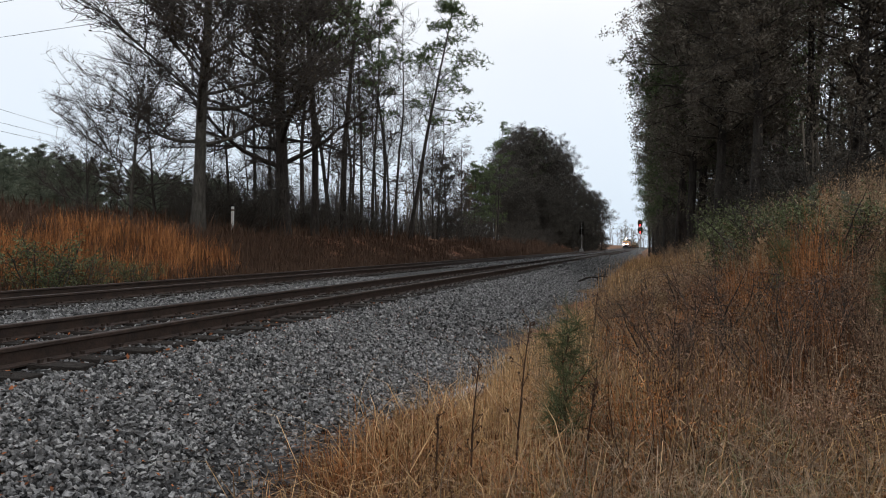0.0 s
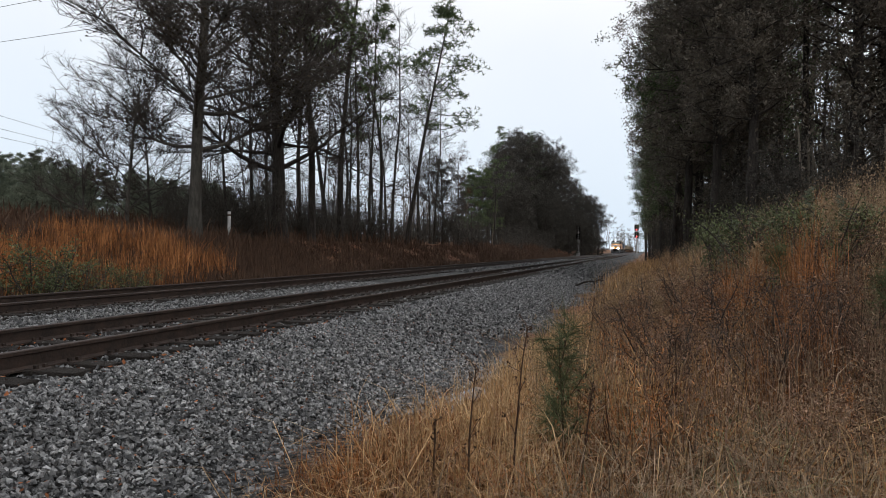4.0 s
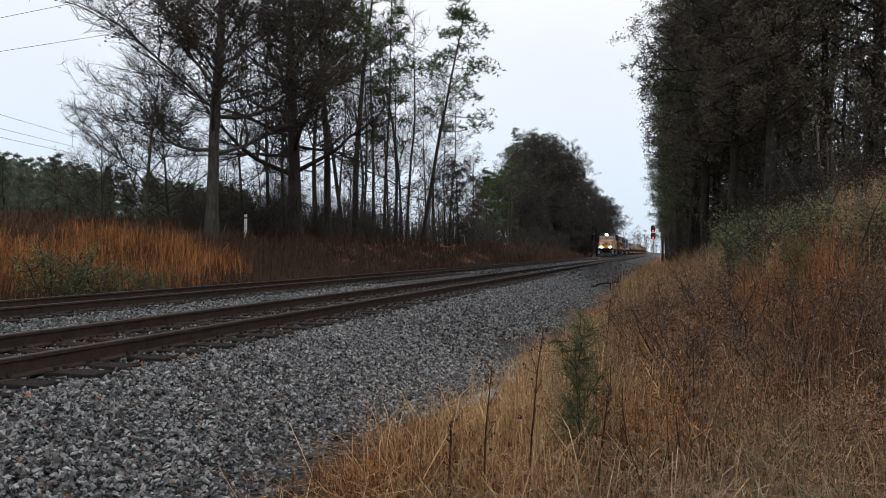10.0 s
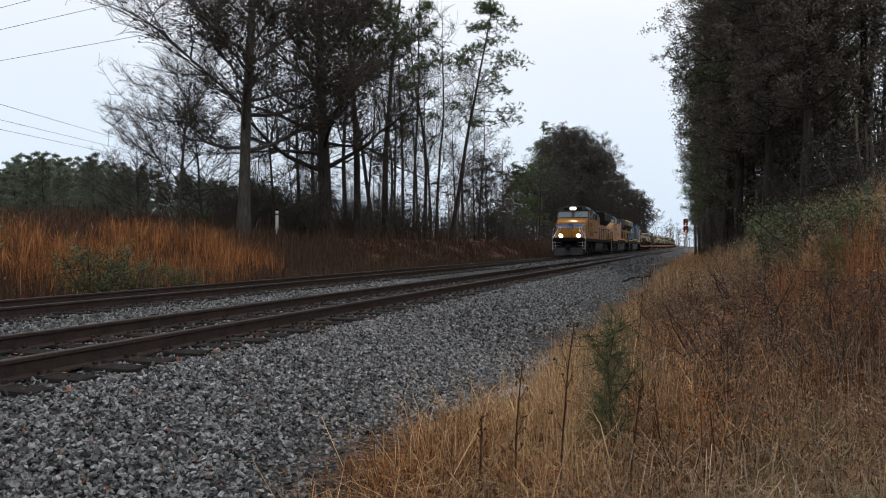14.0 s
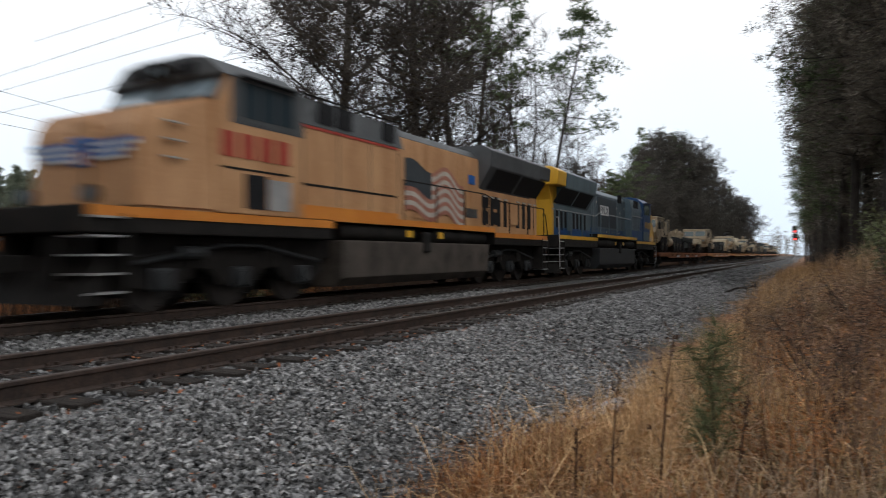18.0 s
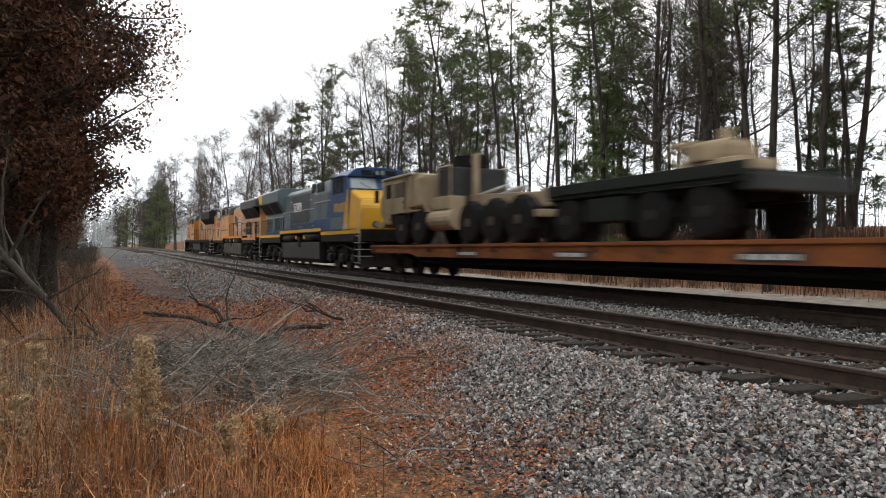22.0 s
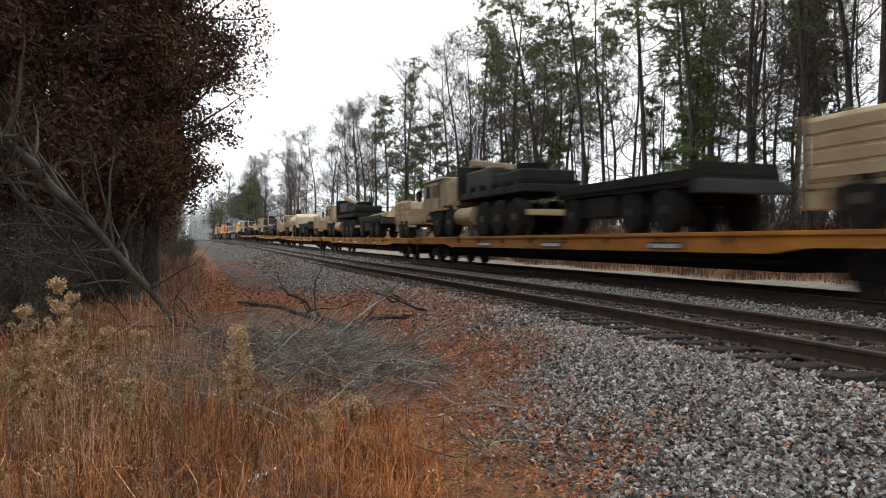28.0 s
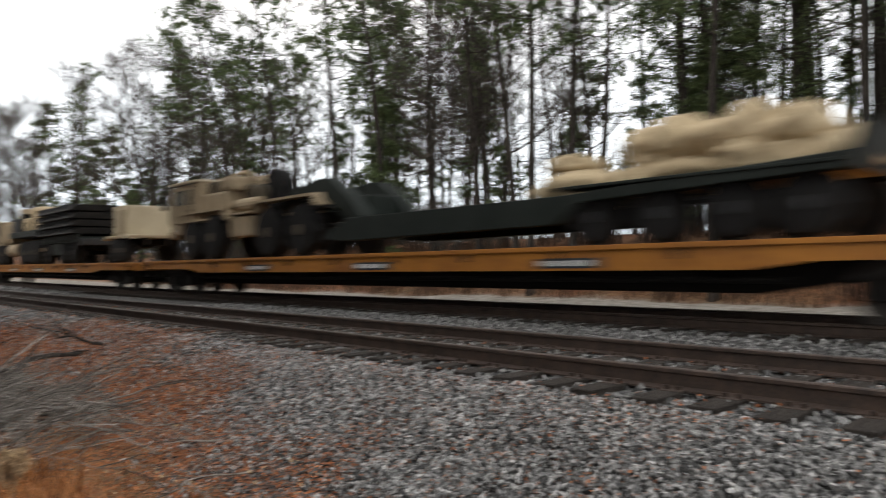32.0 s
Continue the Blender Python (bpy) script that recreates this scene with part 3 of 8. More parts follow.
def loco_truck(t, yc):
    """A three-axle locomotive truck with sculpted side frames."""
    tr = part("truck", box(-0.75, 0.75, yc - 2.3, yc + 2.3, 0.55, 0.85, 0.05), M_FRAME, t, "black six-wheel truck")
    ys = (yc - 1.85, yc, yc + 1.85)
    for y in ys:
        rail_wheelset(tr, y, 0.52)
        part("traction_motor", box(-0.66, 0.66, y + 0.16, y + 1.0, 0.2, 0.86, 0.08), M_FRAME, tr)
    part("brake_beam", box(-1.0, 1.0, yc - 2.62, yc - 2.5, 0.3, 0.9, 0.03), M_FRAME, tr)
    part("sand_pipe", rods([(1.1, yc - 2.6, 1.2), (1.0, yc - 2.5, 0.6), (0.8, yc - 2.4, 0.12)], 0.025), M_FRAME, tr)
    prof = [(-2.65, 0.62), (-2.3, 0.42), (-1.45, 0.42), (-1.1, 0.7), (-0.75, 0.72), (-0.4, 0.42), (0.4, 0.42), (0.75, 0.72), (1.1, 0.7), (1.45, 0.42), (2.3, 0.42), (2.65, 0.62), (2.6, 0.92), (1.9, 1.0), (1.0, 1.12), (0.5, 0.98), (-0.5, 0.98), (-1.0, 1.12), (-1.9, 1.0), (-2.6, 0.92)]
    for s in (-1, 1):
        part("side_frame", prism([(yc + u, w) for u, w in prof], "x", s * 0.92, s * 1.12), M_FRAME, tr)
        for y in ys:
            bm = box(s * 1.12, s * 1.25, y - 0.22, y + 0.22, 0.36, 0.76, 0.05)
            add_rod(bm, (s * 1.2, y, 0.55), (s * 1.31, y, 0.55), 0.14, 12)
            part("axle_box", bm, M_TANK, tr)
        for y in (yc - 0.95, yc + 0.95):
            bm = bmesh.new()
            for dy in (-0.13, 0.13):
                add_rod(bm, (s * 1.14, y + dy, 0.74), (s * 1.14, y + dy, 1.2), 0.09, 10)
            part("spring", bm, M_FRAME, tr)
        part("brake_cylinder", rod((s * 1.2, yc - 1.5, 1.02), (s * 1.2, yc - 1.0, 1.02), 0.12, 12), M_TANK, tr)
        part("brake_rigging", rods([(s * 1.22, yc - 2.4, 0.84), (s * 1.22, yc - 0.5, 1.16), (s * 1.22, yc + 0.5, 1.16), (s * 1.22, yc + 2.4, 0.84)], 0.035), M_TANK, tr)
    return tr


def coupler(t, y, d):
    bm = box(-0.13, 0.13, y, y + d * 0.75, 0.72, 0.98, 0.03)
    add_box(bm, -0.22, 0.22, y - d * 0.02, y + d * 0.28, 0.66, 1.04, 0.06)
    part("coupler", bm, M_FRAME, t)


def end_steps(t, y, d, tall=1.62, col=None):
    """Corner steps and the pilot plate of a locomotive's end, on both sides. d: +1 towards the middle of the unit."""
    for s in (-1, 1):
        sw = part("step_well", box(s * 0.72, s * 0.78, y, y + d * 0.7, 0.35, tall), M_FRAME, t)
        part("step_side", box(s * 0.75, s * 1.5, y + d * 0.66, y + d * 0.72, 0.4, tall), M_FRAME, sw)
        for k in range(5):
            z = 0.38 + k * 0.29
            part("step", box(s * 0.8, s * 1.5, y + d * 0.04, y + d * 0.62, z, z + 0.035), M_CHROME, sw, "pale worn steel step")
        part("grab_rail", rods([(s * 1.5, y - d * 0.02, 0.45), (s * 1.5, y - d * 0.02, 1.5), (s * 1.42, y + d * 0.1, 2.6), (s * 1.3, y + d * 0.12, 2.6)], 0.022), col or M_CHROME, t)
    bm = prism([(y - d * 0.1, 0.22), (y + d * 0.28, 0.95), (y + d * 0.4, 0.95), (y + d * 0.3, 0.22)], "x", -1.45, 1.45)
    part("pilot", bm, M_FRAME, t, "black snow-plough pilot plate")
    for x in (-0.9, -0.6, 0.6, 0.9):
        part("air_hose", rods([(x, y, 1.25), (x, y - d * 0.12, 0.95), (x * 0.95, y - d * 0.1, 0.6)], 0.03), M_FRAME, t)


def handrail(t, x, z0, z1, m, step=1.6):
    """A walkway handrail with stanchions, on both sides. z0 and z1 may change along y as (y, z) marks."""
    for s in (-1, 1):
        part("handrail", rods([(s * x, y, z) for y, z in z1], 0.02), m, t)
        a, b = z1[0][0], z1[-1][0]
        n = max(2, round(abs(b - a) / step))
        for i in range(n + 1):
            y = a + (b - a) * i / n
            k = next(j for j in range(len(z1) - 1) if (z1[j][0] - y) * (z1[j + 1][0] - y) <= 1e-9)
            (ya, za), (yb, zb) = z1[k], z1[k + 1]
            z = za + (zb - za) * ((y - ya) / (yb - ya) if yb != ya else 0)
            part("stanchion", rod((s * x, y, z0), (s * x, y, z), 0.022, 6), M_SLATE if m is M_CHROME else m, t)


def flag(t, s, x, y0, y1, z0, z1):
    """A painted waving flag: wavy red and white bands and a dark blue corner."""
    n, m = 24, 11
    for mi, mt, nm in ((0, M_OLDRED, "flag_red"), (1, M_OLDWHITE, "flag_white"), (2, M_OLDBLUE, "flag_blue")):
        V, F = [], []
        for j in range(m):
            for i in range(n):
                u0, u1 = i / n, (i + 1) / n
                blue = j >= 5 and u0 < 0.4
                if (2 if blue else j % 2) != mi:
                    continue
                k = len(V)
                for u, w in ((u0, j / m), (u1, j / m), (u1, (j + 1) / m), (u0, (j + 1) / m)):
                    wave = 0.09 * (z1 - z0) * math.sin(u * 11 + 0.6) * (0.5 + u) - 0.12 * (z1 - z0) * u
                    V.append((s * (x + 0.012), y0 + (y1 - y0) * u, z0 + (z1 - z0) * (0.12 + 0.8 * w) + wave))
                F.append((k, k + 1, k + 2, k + 3))
        part(nm, (V, F), mt, t)


def bars(name, t, s, x, y0, y1, z0, z1, n, m, gap=0.3):
    """A row of plain upright bars in place of figures."""
    w = (y1 - y0) / n
    for i in range(n):
        a = y0 + w * i
        part(name, box(s * x, s * (x + 0.014), a, a + w * (1 - gap), z0, z1), m, t)


def letters(words, t, s, x, ys, z0, z1, m):
    """Upright lettering on the side s, filling the stretch ys from z0 to z1."""
    cu = bpy.data.curves.new("lettering", "FONT")
    cu.body, cu.extrude = words, 0.002
    src = bpy.data.objects.new("lettering", cu)
    me = bpy.data.meshes.new_from_object(src)
    bpy.data.objects.remove(src)
    me.name = "lettering"
    xs, zs = [v.co.x for v in me.vertices], [v.co.y for v in me.vertices]
    for v in me.vertices:
        u = (v.co.x - min(xs)) / (max(xs) - min(xs))
        w = (v.co.y - min(zs)) / (max(zs) - min(zs))
        v.co = (s * (x + v.co.z), ys[0] + (ys[1] - ys[0]) * (u if s > 0 else 1 - u), z0 + (z1 - z0) * w)
    me.materials.clear()
    me.materials.append(m)
    ob = new("lettering", me)
    ob.parent = t
    ob["label"] = "dark block letters"


def cab_and_nose(t, Y, d, col, roof, nosecol, wide, nose_y, cab0, cab1, top, sill, lit, front=1.5, base=1.9):
    """The full-width cab with its wedge nose. Y maps the distance from the cab end to the thing's y."""
    w = wide
    nose = [(Y(nose_y), sill), (Y(nose_y), sill + front - 0.35), (Y(nose_y + 0.14), sill + front), (Y(cab0), sill + base + 0.04), (Y(cab0), sill)]
    bm = prism(nose, "x", -w, w)
    for v in bm.verts:
        if v.co.z > sill + front - 0.1 and abs(v.co.x) > w * 0.9:
            v.co.x *= 0.93
        if abs(v.co.y - Y(cab0)) > 0.3:
            v.co.x *= 0.93
    bmesh.ops.bevel(bm, geom=bm.edges[:], offset=0.05, segments=2, affect="EDGES")
    nose_ob = part("nose", bm, nosecol, t)
    part("nose_door", box(-0.32, 0.32, Y(nose_y - 0.03), Y(nose_y + 0.02), sill + 0.05, sill + front - 0.15, 0.02), nosecol, nose_ob)
    body = [(Y(cab0 - 0.02), sill), (Y(cab0 - 0.02), sill + base), (Y(cab0 + 0.28), top - 0.42), (Y(cab0 + 0.28), top - 0.42), (Y(cab1), top - 0.42), (Y(cab1), sill)]
    body.pop(3)
    cab = part("cab", prism(body, "x", -w, w, 0.03), col, t)
    rf = [(-w - 0.02, top - 0.44), (-w * 0.72, top - 0.08), (-w * 0.4, top), (w * 0.4, top), (w * 0.72, top - 0.08), (w + 0.02, top - 0.44)]
    part("cab_roof", prism(rf, "y", Y(cab0 + 0.12), Y(cab1), 0.02), roof, cab)
    part("windscreen_surround", prism([(Y(cab0 - 0.035), sill + base), (Y(cab0 + 0.262), top - 0.42), (Y(cab0 + 0.3), top - 0.42), (Y(cab0), sill + base)], "x", -w + 0.02, w - 0.02), roof, cab)
    # windscreen panes lie on the sloping front
    a, b = Vector((0, Y(cab0 - 0.05), sill + base + 0.02)), Vector((0, Y(cab0 + 0.25), top - 0.44))
    for s in (-1, 1):
        V = []
        for x, p in ((s * 0.14, a), (s * (w - 0.12), a), (s * (w - 0.16), b), (s * 0.14, b)):
            q = p + (Vector((0, Y(cab0 - 0.05) - Y(cab0 + 0.25), 0)).normalized()) * 0.03
            V.append((x, q.y, q.z + 0.06 * (1 if p is a else -1)))
        part("windscreen_pane", (V, [(0, 1, 2, 3) if s * d > 0 else (3, 2, 1, 0)]), M_SCREENGLASS, cab)
        zc0, zc1 = top - 1.16, top - 0.5
        part("window_frame", box(s * w, s * (w + 0.012), min(Y(cab0 + 0.55), Y(cab1 - 0.25)), max(Y(cab0 + 0.55), Y(cab1 - 0.25)), zc0 - 0.1, zc1 + 0.06), roof, cab)
        part("window_band", box(s * w, s * (w + 0.006), min(Y(cab0 + 0.35), Y(cab1)), max(Y(cab0 + 0.35), Y(cab1)), zc0 - 0.14, top - 0.42), roof, cab)
        n = 3
        span = (cab1 - 0.3) - (cab0 + 0.6)
        for i in range(n):
            y0, y1 = cab0 + 0.6 + span * i / n + 0.03, cab0 + 0.6 + span * (i + 1) / n - 0.03
            part("side_window", box(s * (w + 0.012), s * (w + 0.02), min(Y(y0), Y(y1)), max(Y(y0), Y(y1)), zc0, zc1), M_GLASS, cab)
        part("sunshade", box(s * w, s * (w + 0.16), min(Y(cab0 + 0.5), Y(cab1 - 0.2)), max(Y(cab0 + 0.5), Y(cab1 - 0.2)), zc1 + 0.07, zc1 + 0.1), roof, cab)
        part("number_board", box(s * 0.35, s * 0.85, Y(cab0 + 0.05), Y(cab0 + 0.3), top - 0.36, top - 0.14, 0.02), M_DARK, cab)
        part("ditch_light", rod((s * 0.81, Y(nose_y - 0.52), sill + 0.22), (s * 0.81, Y(nose_y - 0.4), sill + 0.22), 0.15, 16), M_FRAME, t)
        part("ditch_lamp", rod((s * 0.81, Y(nose_y - 0.55), sill + 0.22), (s * 0.81, Y(nose_y - 0.53), sill + 0.22), 0.13, 16), M_DITCH if lit else M_SCREENGLASS, t, "glowing lamp" if lit else "")
    for x in (-0.12, 0.12):
        part("headlight", rod((x, Y(cab0 + 0.0), top - 0.25), (x, Y(cab0 + 0.012), top - 0.25), 0.115, 16), M_LAMP if lit else M_SCREENGLASS, cab)
        ring = [(0.118, -0.07), (0.14, -0.07), (0.14, 0.12), (0.118, 0.12)]
        V = [(x + u * math.cos(k * math.pi / 9), Y(cab0 + w_), top - 0.25 + u * math.sin(k * math.pi / 9)) for k in range(18) for u, w_ in ring]
        F = [(4 * k + i, 4 * k + (i + 1) % 4, 4 * ((k + 1) % 18) + (i + 1) % 4, 4 * ((k + 1) % 18) + i) for k in range(18) for i in range(4)]
        part("headlight_hood", (V, F), M_FRAME, cab)
    part("wiper", rods([(0.4, Y(cab0 - 0.1), sill + base + 0.04), (0.9, Y(cab0 + 0.08), sill + base + 0.38)], 0.012), M_FRAME, cab)
    part("horn", rods([(0.2, Y(cab0 + 1.2), top + 0.02), (0.2, Y(cab0 + 0.8), top + 0.12)], 0.05), M_FRAME, cab)
    return cab


def louvres(t, s, x, y0, y1, z0, z1, n, m=None):
    g = panel("louvre_panel", t, s, x, y0, y1, z0, z1, M_DARK, 0.006)
    for i in range(n):
        z = z0 + (z1 - z0) * (i + 0.25) / n
        part("louvre", box(s * (x + 0.006), s * (x + 0.03), min(y0, y1), max(y0, y1), z, z + (z1 - z0) / n * 0.5), m or M_ROOF, g)


def emblem(t, y, z):
    """A winged shield as plain blue and white bars on a nose that faces -y."""
    for s in (-1, 1):
        for i in range(3):
            part("emblem_bar", box(s * 0.3, s * (1.36 - i * 0.16), y - 0.05, y - 0.01, z + 0.95 - i * 0.11, z + 1.01 - i * 0.11), M_BLUE, t)
            part("emblem_bar", box(s * 0.3, s * (1.38 - i * 0.16), y - 0.045, y - 0.01, z + 0.90 - i * 0.11, z + 0.95 - i * 0.11), M_WHITE, t)
    part("emblem_shield", box(-0.24, 0.24, y - 0.06, y - 0.01, z + 0.58, z + 1.08, 0.02), M_BLUE, t)
    for i in range(4):
        part("emblem_bar", box(-0.19 + i * 0.1, -0.13 + i * 0.1, y - 0.065, y - 0.06, z + 0.62, z + 0.84), M_RED if i % 2 else M_WHITE, t)


def emd_locomotive():
    L = 21.95
    t = thing("locomotive", pose(0, 0, 0), "dirty yellow lead diesel locomotive with lit headlights and grey roof", "locomotive", "locomotives of the train")
    sill = 1.66
    part("frame", box(-1.48, 1.48, 0.7, L - 0.7, 1.36, sill, 0.03), M_FRAME, t)
    part("underframe", box(-1.05, 1.05, 1.4, L - 1.4, 0.9, 1.37, 0.04), M_FRAME, t)
    for s in (-1, 1):
        panel("sill_stripe", t, s, 1.48, 0.8, L - 0.8, sill - 0.05, sill - 0.02, M_RED)
    loco_truck(t, 4.9)
    loco_truck(t, L - 4.9)
    part("fuel_tank", prism([(-1.4, 0.55), (-1.1, 0.28), (1.1, 0.28), (1.4, 0.55), (1.45, 1.2), (-1.45, 1.2)], "y", 8.1, L - 8.3, 0.05), M_TANK, t, "dark grey fuel tank")
    for s in (-1, 1):
        part("air_reservoir", rod((s * 1.25, 8.4, 1.3), (s * 1.25, L - 8.6, 1.3), 0.13, 12), M_FRAME, t)
    coupler(t, 0.0, 1)
    coupler(t, L, -1)
    end_steps(t, 0.75, 1)
    end_steps(t, L - 0.75, -1)
    part("anticlimber", box(-1.3, 1.3, 0.55, 0.8, 1.42, 1.72, 0.04), M_FRAME, t)

    def Y(v):
        return v
    cab_and_nose(t, Y, 1, M_YEL, M_ROOF, M_YEL, 1.5, 1.75, 3.1, 5.6, 4.72, sill, True)
    emblem(t, 1.75, sill + 0.3)
    # full-width cabinets behind the cab, then the narrow hood
    part("electrical_cabinet", box(-1.47, 1.47, 5.6, 9.3, sill, 3.85, 0.03), M_YEL, t)
    part("cabinet_roof", prism([(-1.47, 3.85), (-1.2, 4.4), (-0.5, 4.62), (0.5, 4.62), (1.2, 4.4), (1.47, 3.85)], "y", 5.6, 9.3, 0.02), M_ROOF, t)
    part("engine_hood", box(-1.0, 1.0, 9.3, L - 1.3, sill, 4.0, 0.03), M_YEL, t)
    part("hood_roof", prism([(-1.0, 4.0), (-0.85, 4.35), (-0.4, 4.5), (0.4, 4.5), (0.85, 4.35), (1.0, 4.0)], "y", 9.3, L - 1.3, 0.02), M_ROOF, t)
    part("radiator_flare", prism([(-1.0, 3.25), (-1.52, 3.75), (-1.52, 4.5), (-1.3, 4.66), (1.3, 4.66), (1.52, 4.5), (1.52, 3.75), (1.0, 3.25)], "y", L - 7.2, L - 1.35, 0.03), M_DARK, t, "black flared radiator")
    for i in range(3):
        y = L - 6.4 + i * 1.75
        part("fan", rod((0, y, 4.64), (0, y, 4.78), 0.72, 24), M_ROOF, t)
    part("exhaust_pipe", box(-0.5, 0.5, 11.8, 12.6, 4.45, 4.75, 0.05), M_ROOF, t)
    part("dynamic_brake", box(-0.9, 0.9, 6.4, 8.8, 4.5, 4.78, 0.05), M_ROOF, t)
    for s in (-1, 1):
        bars("figure_bar", t, s, 1.505, 3.7, 5.3, 2.76, 3.16, 4, M_RED)
        louvres(t, s, 1.503, 3.75, 4.3, 1.88, 2.36, 8, M_YEL)
        louvres(t, s, 1.503, 4.4, 4.8, 1.88, 2.36, 8, M_YEL)
        louvres(t, s, 1.503, 5.15, 5.5, 1.88, 2.36, 8, M_YEL)
        panel("vent_panel", t, s, 1.47, 6.5, 9.2, sill + 0.08, sill + 0.85, M_FADED)
        for i in range(5):
            panel("vent", t, s, 1.484, 6.8 + i * 0.45, 7.1 + i * 0.45, sill + 0.55, sill + 0.72, M_DARK, 0.006)
        panel("intake_grille", t, s, 1.47, 5.9, 6.6, 3.55, 4.05, M_DARK)
        panel("intake_grille", t, s, 1.47, 7.0, 8.9, 3.5, 4.1, M_DARK)
        for k in range(9):
            y = 10.2 + k * 0.5
            panel("hinge", t, s, 1.012, y, y + 0.05, 2.2 + 0.9 * (k % 2), 2.32 + 0.9 * (k % 2), M_FRAME, 0.02)
        panel("grab_rail", t, s, 1.5, 3.2, 5.6, 2.52, 2.545, M_FRAME, 0.03)
        panel("seam", t, s, 1.47, 6.35, 6.4, sill, 3.8, M_FRAME, 0.006)
        panel("seam", t, s, 1.47, 7.9, 7.94, sill + 0.9, 3.8, M_FRAME, 0.006)
        flag(t, s, 1.02, 11.2, 14.9, 2.05, 3.62)
        for i in range(12):
            y = 9.6 + i * 0.86
            panel("hood_door", t, s, 1.0, y, y + 0.8, sill + 0.15, sill + 1.0 if i < 5 else 3.1, M_YEL, 0.01)
        panel("badge", t, s, 1.0, 18.9, 19.5, 2.6, 3.05, M_BLUE, 0.02)
        bars("lettering_bar", t, s, 1.01, 16.6, 18.4, 2.7, 2.82, 9, M_RED)
    handrail(t, 1.42, sill, [(9.4, 2.75), (L - 1.2, 2.75)], M_FRAME)
    for s in (-1, 1):
        for d in (0.0, 0.2):
            part("front_handrail", rods([(s * (0.85 + d), 1.5, sill + 1.1), (s * (0.9 + d), 1.25, sill + 0.75), (s * (1.2 + d), 0.95, sill + 0.2), (s * (1.25 + d), 0.75, sill - 0.05), (s * (1.25 + d), 0.72, 0.75), (s * 0.9, 0.7, 0.62)], 0.026), M_WHITE, t)
        part("nose_rail", rods([(s * 0.12, 1.6, sill + 0.12), (s * 0.12, 1.6, sill + 0.95), (s * 0.75, 1.6, sill + 0.95)], 0.02), M_FRAME, t)
    part("plough_blade", prism([(0.35, 0.14), (0.62, 0.8), (0.7, 0.8), (0.5, 0.14)], "x", -1.3, 1.3, 0.01), M_TANK, t, "dark grey plough blade")
    return t


